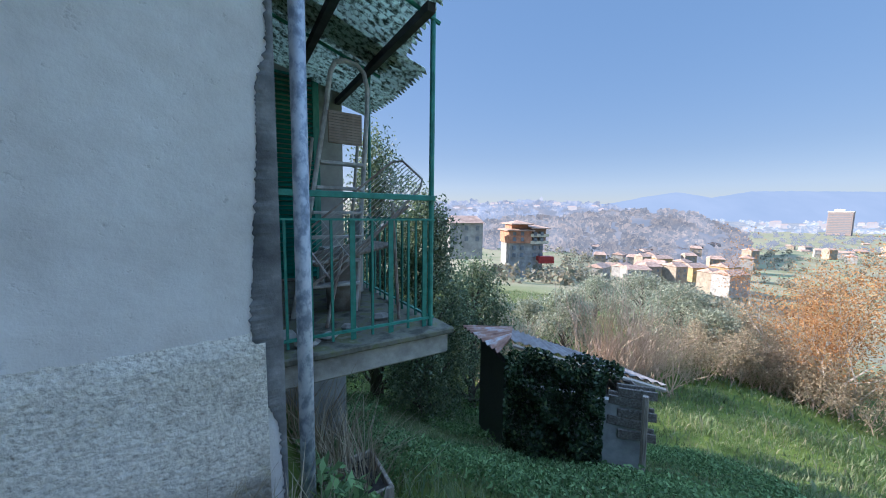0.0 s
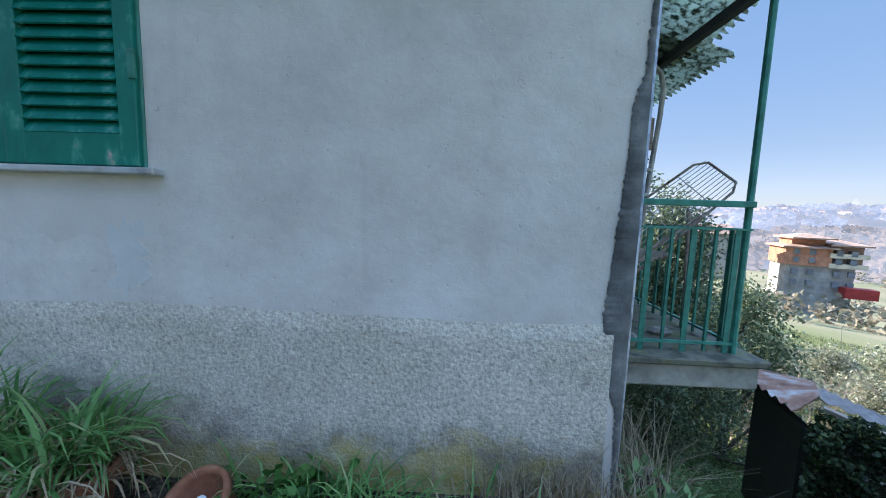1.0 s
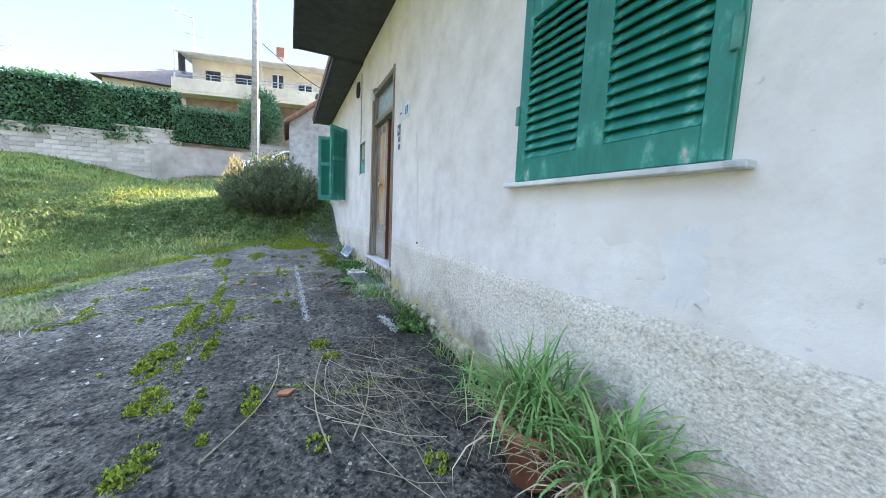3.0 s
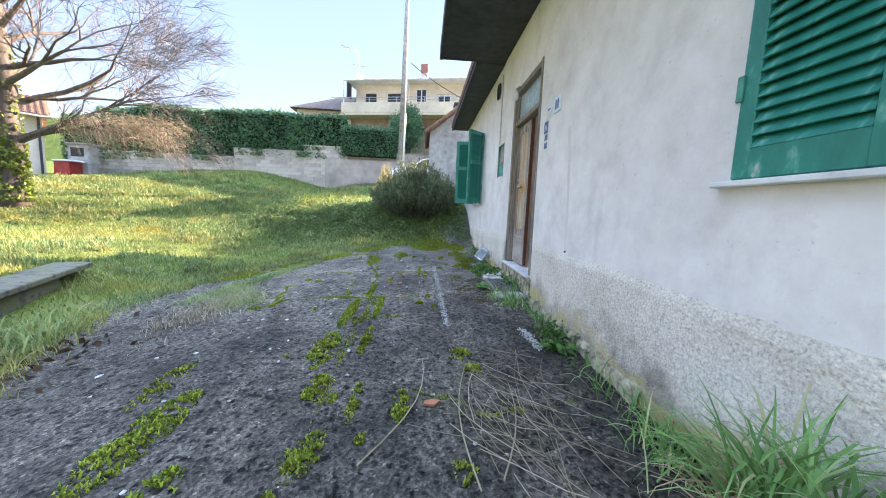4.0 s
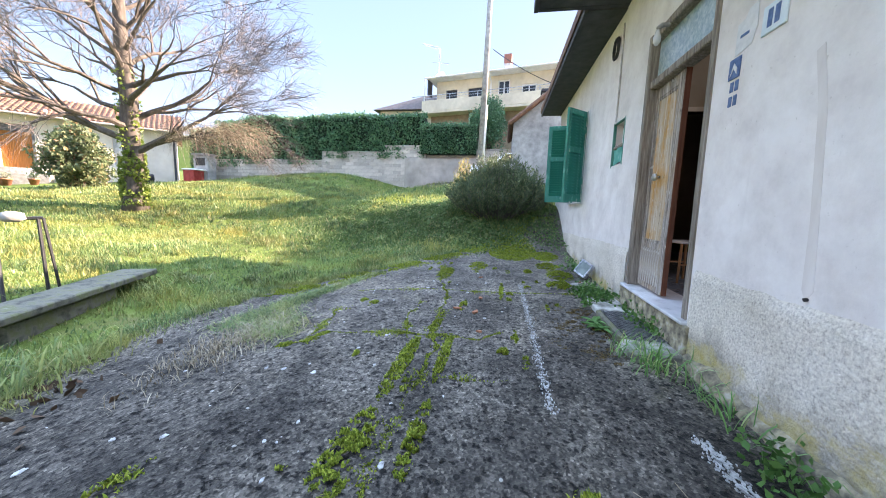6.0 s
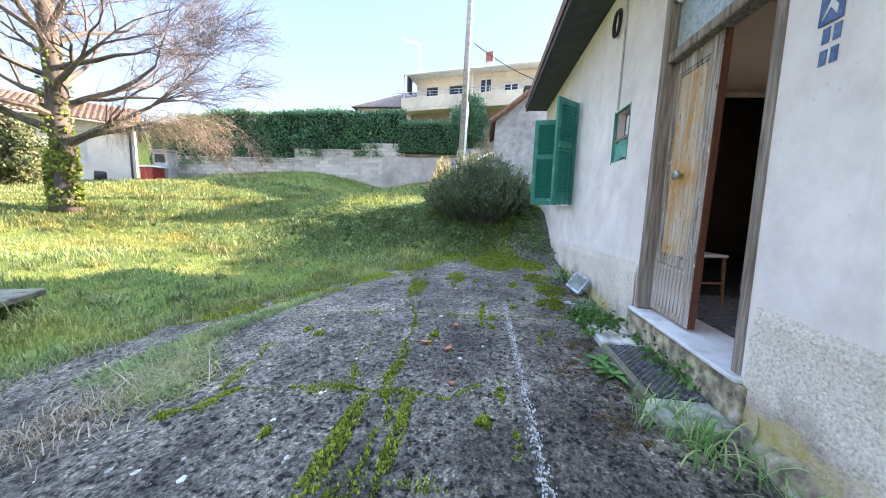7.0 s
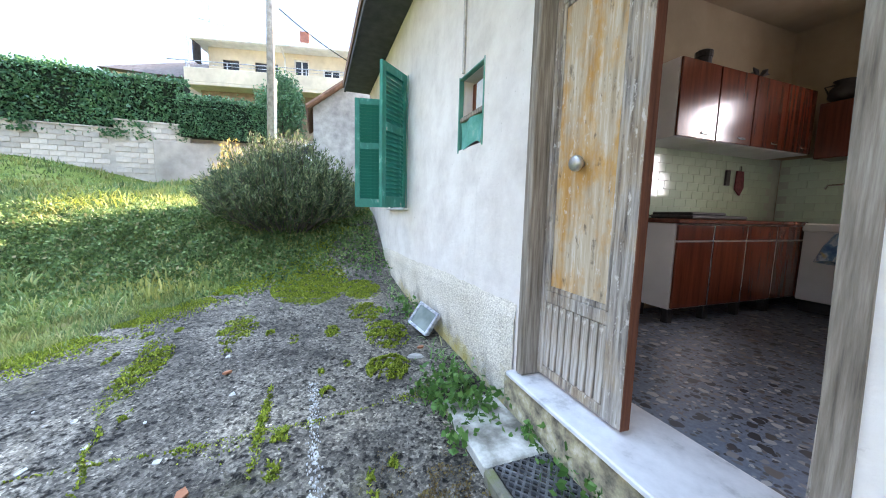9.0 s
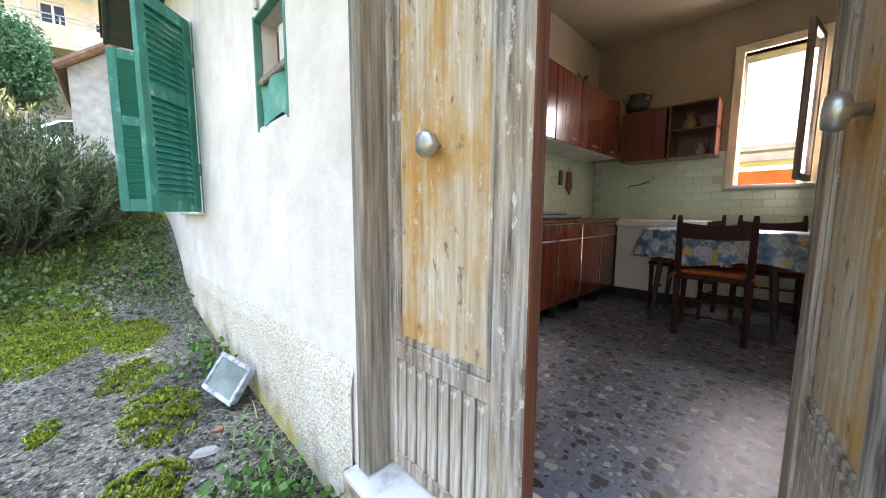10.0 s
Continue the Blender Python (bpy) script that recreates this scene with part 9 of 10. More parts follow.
for i in range(13):
    for j in range(7):
        u, w = i / 12, j / 6
        cv.append((n0 + 0.015 + (n1_ - n0 - 0.03) * u, FACE + 0.012 + 0.012 * math.sin(9 * u + 2 * w) - 0.006 * w, z0_ + 0.20 - (0.19 + 0.02 * math.sin(7 * u)) * w))
part("curtain", raw_mesh("curtain", cv, [(i * 7 + j, i * 7 + j + 1, i * 7 + j + 8, i * 7 + j + 7) for i in range(12) for j in range(6)], True), surface("torn_green_cloth", [(0.35, (0.05, 0.30, 0.24)), (0.6, (0.12, 0.42, 0.35)), (0.8, (0.40, 0.55, 0.50))], 10, 0.8, 0.3), niche, "torn green cloth")


def wall_patch(name, outline, material, label, out=0.003, base=0.0):
    """A thin ragged skim of cement or paint on the wall."""
    return structure(name, Shape().prism(outline, base, base + out, Matrix(((1, 0, 0, 0), (0, 0, -1, FACE), (0, 1, 0, 0), (0, 0, 0, 1)))), material, label, "patch")


def ragged(x0, x1, z0, z1, seed, n=14, amp=0.02):
    r = random.Random(seed)
    pts = []
    for i in range(n):
        pts.append((x0 + (x1 - x0) * i / n, z0 + r.uniform(-amp, amp)))
    for i in range(n):
        pts.append((x1 + r.uniform(-amp, amp), z0 + (z1 - z0) * i / n))
    for i in range(n):
        pts.append((x1 - (x1 - x0) * i / n, z1 + r.uniform(-amp, amp)))
    for i in range(n):
        pts.append((x0 + r.uniform(-amp, amp), z1 - (z1 - z0) * i / n))
    return pts


SKIM = surface("pale_cement_skim", [(0.3, (0.70, 0.69, 0.67)), (0.7, (0.80, 0.79, 0.77))], 9, 0.9, 0.25, 50)
wall_patch("patch_cement", ragged(-1.83, -1.69, 0.80, 1.04, 3, amp=0.03), SKIM, "pale cement patch below the window", 0.0025)
wall_patch("patch_wash", ragged(-2.35, -1.62, 0.98, 1.19, 5, amp=0.02), surface("thin_grey_wash", [(0.3, (0.77, 0.715, 0.66)), (0.7, (0.83, 0.785, 0.74))], 7, 0.9, 0.3, 40), "thin grey skim under the window sill", 0.0015)
RUN = surface("rust_run", [(0.35, (0.69, 0.62, 0.555)), (0.65, (0.81, 0.755, 0.70))], 9, 0.9, 0.2, stretch=(1, 1, 0.2))
wall_patch("patch_run", [(-4.40, 1.85), (-4.36, 1.87), (-4.30, 1.6), (-4.245, 1.1), (-4.215, 0.80), (-4.25, 0.755), (-4.275, 0.80), (-4.29, 1.1), (-4.345, 1.6)], RUN, "brown run stain on the plaster", 0.0015)
tagged(part("iron_stub", Shape().tube([(-4.24, FACE + 0.02, 0.765), (-4.24, FACE - 0.012, 0.76)], 0.009, 8), BLACK_IRON_AND_FILL), "rusty pipe stub at the foot of the stain", "pipe stub")

# ---- grating and step at the door ----
PALE_BLOCK = surface("lichen_spotted_block", [(0.32, (0.11, 0.105, 0.085)), (0.46, (0.27, 0.26, 0.225)), (0.58, (0.46, 0.45, 0.41)), (0.72, (0.66, 0.65, 0.62))], 7, 0.95, 0.5, 50, spread=0.25)
curb = thing("light_well", "low concrete kerb round a black metal grating below the door", "kerb", "", "structure")
gx0, gx1, gy0, gy1, gt = -6.03, -5.27, 0.93, 1.21, 0.135
part("west_block", Shape().box(-6.56, gx0, gy0 - 0.04, gy1 + 0.005, -0.1, gt + 0.012, 0.008), PALE_BLOCK, curb, "worn pale concrete block")
part("east_block", Shape().box(gx1, -5.02, gy0 - 0.06, gy1, -0.1, gt + 0.01, 0.02), PALE_BLOCK, curb)
part("rim", Shape().box(gx0, gx1, gy0 - 0.05, gy0, -0.1, gt + 0.01, 0.012), MOSSY_CONCRETE, curb)
# solid black block in place of the shade down in the pit
part("well", Shape().box(gx0, gx1, gy0, gy1, -0.1, gt - 0.04), BLACK_IRON_AND_FILL, curb)
structure("trim_riser", Shape().box(DOOR_X[0] - 0.1, DOOR_X[1] + 0.13, FACE - 0.035, FACE + 0.01, -0.1, 0.335, 0.006), bpy.data.materials["stained_footing"], "mossy concrete riser under the door sill", "riser")
grate = thing("metal_grating", "black expanded-metal grating over the light well", "grating")
part("frame", Shape().box(gx0, gx1, gy0, gy0 + 0.012, gt - 0.02, gt + 0.004).box(gx0, gx1, gy1 - 0.012, gy1, gt - 0.02, gt + 0.004).box(gx0, gx0 + 0.012, gy0 + 0.012, gy1 - 0.012, gt - 0.02, gt + 0.004).box(gx1 - 0.012, gx1, gy0 + 0.012, gy1 - 0.012, gt - 0.02, gt + 0.004), BLACK_IRON_AND_FILL, grate)
strand = Shape()
nx = 17
for i in range(nx):
    for j in range(7):
        cx, cy = gx0 + (i + 0.5) * (gx1 - gx0) / nx, gy0 + (j + 0.5) * (gy1 - gy0) / 7
        hx, hy = (gx1 - gx0) / nx / 2, (gy1 - gy0) / 14
        for a, b_ in (((-1, 0), (0, 1)), ((0, 1), (1, 0)), ((1, 0), (0, -1)), ((0, -1), (-1, 0))):
            strand.tube([(cx + a[0] * hx, cy + a[1] * hy, gt), (cx + b_[0] * hx, cy + b_[1] * hy, gt)], 0.0072, 4, False)
part("mesh", strand, surface("worn_black_iron", [(0.4, (0.07, 0.073, 0.08)), (0.6, (0.17, 0.178, 0.19))], 20, 0.35, 0.1, metal=0.3), grate)

flood = thing("floodlight", "old floodlight lying against the wall foot", "floodlight")
part("housing", Shape().box(-0.13, 0.13, -0.105, 0.105, -0.05, 0.0, 0.015), ZINC, flood)
part("rim", Shape().box(-0.135, 0.135, -0.11, -0.085, 0.0, 0.014, 0.004).box(-0.135, 0.135, 0.085, 0.11, 0.0, 0.014, 0.004).box(-0.135, -0.11, -0.085, 0.085, 0.0, 0.014, 0.004).box(0.11, 0.135, -0.085, 0.085, 0.0, 0.014, 0.004), ZINC, flood)
part("pane", Shape().box(-0.11, 0.11, -0.085, 0.085, 0.001, 0.006), surface("greenish_lamp_glass", [(0.4, (0.14, 0.18, 0.17)), (0.6, (0.22, 0.27, 0.255))], 6, 0.12, 0.0), flood)
flood.matrix_basis = pose(-7.62, 1.10, 0.285, 58, 12, 20)

# ---- pots and growth along the wall ----
def grass_pot(x, y, s, seed, tilt=0.0, dry=0.35):
    t = thing("grass_pot", "terracotta pot overgrown with long grass", "pot", "pots along the wall")
    z = float(land_height(x, y))
    part("pot", Shape().lathe([(0.085 * s, 0), (0.125 * s, 0.19 * s), (0.14 * s, 0.19 * s), (0.14 * s, 0.235 * s), (0.12 * s, 0.235 * s), (0.115 * s, 0.20 * s), (0.05 * s, 0.19 * s)], 20), TERRACOTTA, t, "", True)
    r = np.random.default_rng(seed)
    n = 210
    a, q = r.uniform(0, 6.28, n), 0.11 * s * np.sqrt(r.random(n))
    part("grass", raw_mesh("grass", *straps(q * np.cos(a), q * np.sin(a), np.full(n, 0.19 * s), 0.40 * s, 0.012, r)), WALL_GRASS, t)
    n = int(200 * dry)
    a, q = r.uniform(0, 6.28, n), 0.10 * s + 0.04 * s * r.random(n)
    part("dead_grass", raw_mesh("dead_grass", *straps(q * np.cos(a), q * np.sin(a), np.full(n, 0.20 * s), 0.34 * s, 0.006, r, (20, 70), (18, 38))), RED_STRAW, t, "hanging straw-coloured dead grass")
    t.matrix_basis = pose(x, y, z - 0.01, tilt, 0, seed * 40)


grass_pot(-2.08, 0.98, 1.1, 1, dry=0.5)
grass_pot(-1.76, 1.0, 1.0, 2, dry=1.3)
tipped = thing("tipped_pot", "empty terracotta pot tipped over with a ribbed tube in it", "pot")
part("pot", Shape().lathe([(0.09, 0), (0.135, 0.20), (0.15, 0.20), (0.15, 0.245), (0.128, 0.245), (0.12, 0.20), (0.085, 0.03), (0.02, 0.025)], 22), TERRACOTTA, tipped, "", True)
ribs = Shape().lathe([(0.024 if k % 2 else 0.019, 0.013 * k) for k in range(14)], 12, pose(0.02, 0, 0.12, 0, 16, 0))
part("tube", ribs, PAPER, tipped, "white ribbed tube")
tipped.matrix_basis = pose(-1.33, 1.10, 0.01, 32, 0, -12) @ Matrix.Scale(0.72, 4)

wx, wy = [], []
r_ = np.random.default_rng(3)
for (cx, cy, sx, sy, n) in ((-0.82, 1.08, 0.09, 0.05, 120), (-0.5, 1.12, 0.12, 0.05, 30), (-2.66, 1.10, 0.12, 0.06, 150), (-3.2, 1.12, 0.15, 0.05, 40), (-1.3, 1.18, 0.2, 0.03, 30), (-4.5, 1.14, 0.3, 0.04, 60), (-5.02, 0.96, 0.12, 0.06, 120), (-5.2, 0.86, 0.10, 0.05, 25), (-7.0, 1.12, 0.3, 0.05, 70), (-9.0, 1.13, 0.5, 0.05, 90), (-6.55, 1.0, 0.10, 0.07, 50)):
    wx.append(r_.normal(cx, sx, n))
    wy.append(np.minimum(r_.normal(cy, sy, n), FACE - 0.04))
wx, wy = np.concatenate(wx), np.concatenate(wy)
hh = np.where(wx > -3.4, 0.28, np.where(wx > -5.4, 0.24, 0.13))
gv, gf = straps(wx, wy, land_height(wx, wy) - 0.01, hh, 0.008, r_)
gv[:, 1] = np.minimum(gv[:, 1], FACE - 0.02)
stuff("wall_grass", (gv, gf), WALL_GRASS, "tufts of grass along the wall foot", "grass")
dx_, dy_ = r_.normal(-0.12, 0.16, 500), np.minimum(r_.normal(1.12, 0.07, 500), FACE - 0.02)
stuff("wall_straw", blades(dx_, dy_, land_height(dx_, dy_) - 0.01, 0.26, 0.005, 0.7, r_), DRY, "fine dry grass at the house corner", "grass")
wp = []
for (cx, cy, s_, n) in ((-1.07, 1.12, 0.10, 260), (-3.75, 1.08, 0.12, 130), (-4.05, 1.08, 0.10, 90), (-5.48, 1.19, 0.07, 70), (-5.80, 1.20, 0.12, 110), (-6.12, 1.19, 0.05, 40), (-6.5, 1.05, 0.13, 220), (-6.75, 1.0, 0.12, 150), (-6.62, 0.86, 0.10, 160), (-6.22, 0.84, 0.05, 40), (-8.2, 1.1, 0.2, 160), (-10.2, 1.0, 0.3, 250)):
    q = r_.normal(size=(n, 3)) * np.array([s_, s_ * 0.6, 0.05])
    q[:, 1] = np.minimum(q[:, 1] + cy, FACE - 0.03)
    q[:, 0] += cx
    q[:, 2] = land_height(q[:, 0], q[:, 1]) + 0.03 + np.abs(q[:, 2])
    wp.append(q)
stuff("wall_weeds", leaves(np.concatenate(wp), 0.045, r_, 1.5, 0.5), leafy("weed_leaves", [(0.0, (0.05, 0.13, 0.03)), (0.6, (0.09, 0.22, 0.05)), (1.0, (0.16, 0.30, 0.08))], 0.45, 0.3), "small leafy weeds along the wall foot", "weeds")


def rosette(x, y, s, seed):
    """A weed with long leaves spreading from one root."""
    r = random.Random(seed)
    t = thing("weed_rosette", "broad-leaved weed growing beside the kerb", "weed", "weeds in the yard")
    z = float(land_height(x, y))
    lf = leafy("rosette_leaf", [(0.0, (0.09, 0.24, 0.06)), (1.0, (0.16, 0.34, 0.10))], 0.45, 0.3) if "rosette_leaf" not in bpy.data.materials else bpy.data.materials["rosette_leaf"]
    for k in range(13):
        a, ln, up_ = r.uniform(0, 6.28), s * r.uniform(0.7, 1.2), r.uniform(0.2, 0.8)
        sp = Shape()
        vs = []
        for i in range(5):
            u = i / 4
            w = s * 0.16 * math.sin(math.pi * (0.12 + 0.86 * u))
            out, h = ln * u, ln * up_ * (u - 0.7 * u * u)
            for q in (-1, 0, 1):
                vs.append((x + out * math.cos(a) - q * w * math.sin(a), y + out * math.sin(a) + q * w * math.cos(a), z + h + (0.0 if q else -0.01) + 0.01))
        sp.add(vs, [(3 * i + q, 3 * i + q + 1, 3 * i + q + 4, 3 * i + q + 3) for i in range(4) for q in range(2)])
        part("leaf", sp, lf, t)


rosette(-5.62, 0.82, 0.16, 1)
rosette(-5.78, 0.80, 0.13, 2)
rosette(-3.78, 1.05, 0.14, 3)

# ---- on the asphalt ----
def flakes(x0, y0, x1, y1, width, n, size, seed):
    """Worn road paint: many thin ragged flakes along a line."""
    r = random.Random(seed)
    s = Shape()
    for k in range(n):
        u = r.random()
        x, y = x0 + (x1 - x0) * u + r.gauss(0, width), y0 + (y1 - y0) * u + r.gauss(0, width)
        z = float(land_height(x, y)) + 0.012 * noise.noise((x * 1.3, y * 1.3, 0)) + 0.006 * noise.noise((x * 6, y * 6, 4)) + 0.003
        m_ = r.randint(5, 7)
        rad = size * r.uniform(0.4, 1.3)
        pts = [(x + rad * r.uniform(0.5, 1.2) * 1.5 * math.cos(2 * math.pi * i / m_), y + rad * r.uniform(0.5, 1.2) * math.sin(2 * math.pi * i / m_)) for i in range(m_)]
        s.prism(pts, z - 0.006, z + 0.0015)
    return s


LINE_PAINT = surface("worn_white_paint", [(0.35, (0.14, 0.14, 0.135)), (0.5, (0.36, 0.36, 0.35)), (0.75, (0.58, 0.58, 0.56))], 30, 0.85, 0.3, 80)
tagged(part("paint_line", flakes(-4.30, 0.24, -7.10, 0.20, 0.015, 900, 0.0050, 1), LINE_PAINT), "worn white paint line on the asphalt", "marking", "", "stuff")
tagged(part("paint_line", flakes(-3.80, 0.93, -4.22, 0.90, 0.020, 300, 0.006, 2), LINE_PAINT), "short worn white paint mark by the wall", "marking", "", "stuff")
tagged(part("paint_spots", flakes(-3.2, -1.6, -7.5, -0.5, 0.45, 46, 0.017, 4), LINE_PAINT), "scattered pale paint spots on the asphalt", "marking", "", "stuff")


def moss_bank(spots, seed):
    """Moss cushions: domes of short upright fronds."""
    r = np.random.default_rng(seed)
    pts, hs = [], []
    for (x, y, lx, ly, h, n) in spots:
        a, q = r.uniform(0, 6.28, n), np.sqrt(r.random(n))
        px_, py_ = x + lx * q * np.cos(a), y + ly * q * np.sin(a)
        keep_ = 0.6 * wobble(px_ * 13, py_ * 15) + 0.7 * wobble(px_ * 37 + 2, py_ * 41) + 0.4 * wobble(px_ * 90, py_ * 80) > -0.12 - 0.55 * (lx > 0.38) + 1.3 * q ** 2 * r.random(n)
        pts.append(np.stack([px_, py_, land_height(px_, py_) + 1.7 * h * (1 - q ** 2) * (0.6 + 0.4 * wobble(px_ * 14, py_ * 14))], -1)[keep_])
    # a ragged fringe where the asphalt runs out into the lawn
    fx_ = r.uniform(-11.0, -6.2, 60000)
    fy_ = np.interp(fx_, EDGE_X, EDGE_Y) + np.abs(r.normal(0, 0.26, len(fx_))) - 0.10
    keep_ = (wobble(fx_ * 3.1, fy_ * 3.1) + 0.7 * wobble(fx_ * 9, fy_ * 8) > -0.35 + 0.6 * (fx_ + 10) / 4) & (fy_ < FACE - 0.1)
    pts.append(np.stack([fx_, fy_, land_height(fx_, fy_) + 0.012], -1)[keep_])
    p_ = np.concatenate(pts)
    return blades(p_[:, 0], p_[:, 1], p_[:, 2] - 0.006, 0.018, 0.012, 0.8, r)


mr = random.Random(8)
spots = [(-3.85, -0.72, 0.34, 0.10, 0.025, 5200), (-4.0, -0.44, 0.32, 0.045, 0.02, 2600), (-3.3, -0.62, 0.16, 0.07, 0.02, 1300), (-3.15, -0.36, 0.2, 0.035, 0.015, 1000), (-4.75, -0.72, 0.5, 0.06, 0.012, 1800), (-4.9, -0.45, 0.4, 0.04, 0.01, 1000), (-3.72, 0.30, 0.11, 0.08, 0.02, 900), (-3.5, 0.36, 0.08, 0.06, 0.015, 500),
         (-3.1, -0.1, 0.16, 0.05, 0.02, 900), (-2.75, -0.5, 0.16, 0.09, 0.02, 1000), (-2.6, 0.2, 0.09, 0.05, 0.015, 500), (-2.4, -1.0, 0.3, 0.1, 0.02, 2000), (-2.9, -1.3, 0.4, 0.12, 0.02, 2200), (-3.4, -1.55, 0.3, 0.08, 0.015, 1200), (-7.13, 0.70, 0.19, 0.16, 0.045, 9000), (-7.75, 0.80, 0.34, 0.20, 0.035, 8500), (-8.4, 0.7, 0.3, 0.2, 0.03, 4200), (-7.95, 0.35, 0.16, 0.07, 0.02, 1200),
         (-6.95, 0.28, 0.06, 0.05, 0.02, 420), (-6.6, 0.05, 0.10, 0.05, 0.015, 500), (-5.6, -0.62, 0.26, 0.045, 0.015, 1100), (-6.1, -0.45, 0.2, 0.04, 0.012, 700), (-5.0, -0.02, 0.07, 0.05, 0.02, 420), (-6.75, -0.05, 0.4, 0.03, 0.012, 900), (-9.6, 0.15, 0.85, 0.48, 0.02, 32000), (-9.2, 0.75, 0.4, 0.25, 0.02, 7000), (-8.3, -0.45, 0.35, 0.16, 0.02, 3000), (-7.6, -0.9, 0.5, 0.12, 0.015, 2600), (-2.0, 0.32, 0.10, 0.07, 0.02, 600), (-2.3, 0.66, 0.09, 0.06, 0.018, 420)]
for k in range(26):
    spots.append((mr.uniform(-8.5, -2.2), mr.uniform(-1.9, 0.9), mr.uniform(0.04, 0.14), mr.uniform(0.02, 0.05), 0.012, 300))
stuff("moss", moss_bank(spots, 4), MOSS, "bright yellow-green moss cushions on the asphalt", "moss")
# weeds creeping in from the lawn side
ex = r_.uniform(-9.3, -2.6, 9000)
ey = np.interp(ex, EDGE_X, EDGE_Y) + np.abs(r_.normal(0, 0.16, 9000)) - 0.12
stuff("edge_grass", blades(ex, ey, land_height(ex, ey) - 0.005, 0.075, 0.007, 1.0, r_), GRASS, "short grass creeping over the yard edge", "grass")
tx, ty = r_.normal(-4.9, 0.35, 1500), r_.normal(-2.2, 0.14, 1500)
stuff("straw_patch", blades(tx, ty, land_height(tx, ty), 0.05, 0.006, 1.2, r_), DRY, "patch of dead straw-coloured grass on the asphalt", "grass")

# heap of dry sticks
tw_ = random.Random(21)
heap = Shape()
for k in range(80):
    x, y = tw_.gauss(-2.95, 0.32), tw_.gauss(0.55, 0.17)
    a, ln = tw_.gauss(0.5, 0.55), tw_.uniform(0.15, 0.6) * (1.8 if k < 12 else 1)
    pts = []
    for i in range(4):
        u = i / 3 - 0.5
        xx, yy = x + ln * u * math.cos(a + 0.25 * u), y + ln * u * math.sin(a + 0.25 * u)
        yy = min(yy, FACE - 0.06)
        pts.append((xx, yy, float(land_height(xx, yy)) + 0.012 + 0.03 * tw_.random()))
    heap.tube(pts, 0.0009 + 0.0009 * tw_.random(), 4, False)
tagged(part("dry_sticks", heap, DRY), "loose heap of dry pale stems on the asphalt", "sticks", "", "stuff")
for k, (p0, p1, bow) in enumerate((((-2.65, -0.25), (-3.6, 0.02), 0.10), ((-2.5, 0.25), (-3.5, 0.30), -0.06), ((-2.55, 0.35), (-3.3, 0.55), 0.05))):
    pts = [(p0[0] + (p1[0] - p0[0]) * i / 6, p0[1] + (p1[1] - p0[1]) * i / 6 + bow * math.sin(math.pi * i / 6)) for i in range(7)]
    tagged(part("long_stem", Shape().tube([(x, y, float(land_height(x, y)) + 0.015) for x, y in pts], [0.004, 0.004, 0.004, 0.003, 0.003, 0.002, 0.002], 5), DRY), "long dry stem lying on the asphalt", "stem", "long stems")


def shard(x, y, s, seed, material, label, name="tile_fragment", cat="fragment"):
    r = random.Random(seed)
    pts = [(s * r.uniform(0.6, 1.2) * math.cos(a), s * 0.6 * r.uniform(0.6, 1.2) * math.sin(a)) for a in (0.2, 1.3, 2.4, 3.6, 4.9)]
    ob = part(name, Shape().prism(pts, 0, 0.014), material)
    ob.matrix_basis = pose(x, y, float(land_height(x, y)) + 0.008, r.uniform(-8, 8), r.uniform(-8, 8), r.uniform(0, 360))
    tagged(ob, label, cat, "fragments on the asphalt")


for k, (x, y, s) in enumerate(((-3.10, 0.07, 0.05), (-5.95, -0.50, 0.06), (-5.86, -0.30, 0.045), (-7.4, -0.35, 0.04), (-5.35, -0.22, 0.03), (-6.35, -0.28, 0.035), (-7.35, 1.0, 0.03))):
    shard(x, y, s, k, TERRACOTTA, "broken terracotta fragment on the asphalt")
for k in range(34):
    x, y = mr.uniform(-8.5, -2.2), mr.uniform(-2.0, 1.05)
    tagged(part("pebble", Shape().lathe([(0.5, 0), (1.0, 0.35), (0.7, 0.8), (0.15, 0.95)], 7, Matrix.Diagonal((1, 0.8, 0.7, 1)) @ Matrix.Scale(mr.uniform(0.006, 0.014), 4)), CONCRETE), "small pale pebble on the asphalt", "pebble", "pebbles").matrix_basis = pose(x, y, float(land_height(x, y)) + 0.004, 0, 0, mr.uniform(0, 360))
tagged(part("stone", Shape().lathe([(0.05, 0), (0.075, 0.03), (0.05, 0.07), (0.01, 0.08)], 8, Matrix.Diagonal((1.6, 0.8, 1, 1))), OLD_GREY), "grey stone half sunk in moss near the wall", "stone").matrix_basis = pose(-7.22, 0.92, float(land_height(-7.22, 0.92)) - 0.02, 0, 0, 70) @ Matrix.Scale(0.6, 4)

# cracks filled with moss
def crack(pts, n, seed):
    r = np.random.default_rng(seed)
    q = np.array(pts)
    u = r.random(n) * (len(q) - 1)
    i = u.astype(int)
    p_ = q[i] + (q[i + 1] - q[i]) * (u - i)[:, None] 
    thick = np.clip(wobble(p_[:, 0] * 7 + seed, p_[:, 1] * 7) + 0.7 * wobble(p_[:, 0] * 19, p_[:, 1] * 19 + seed) + 0.35, 0, 1.4)
    p_ = p_ + r.normal(size=(n, 2)) * (0.004 + 0.024 * thick ** 2)[:, None] + 0.02 * np.stack([wobble(p_[:, 1] * 9, p_[:, 0] * 9), wobble(p_[:, 0] * 11, p_[:, 1] * 8)], -1)
    return p_[r.random(n) < 0.12 + thick]


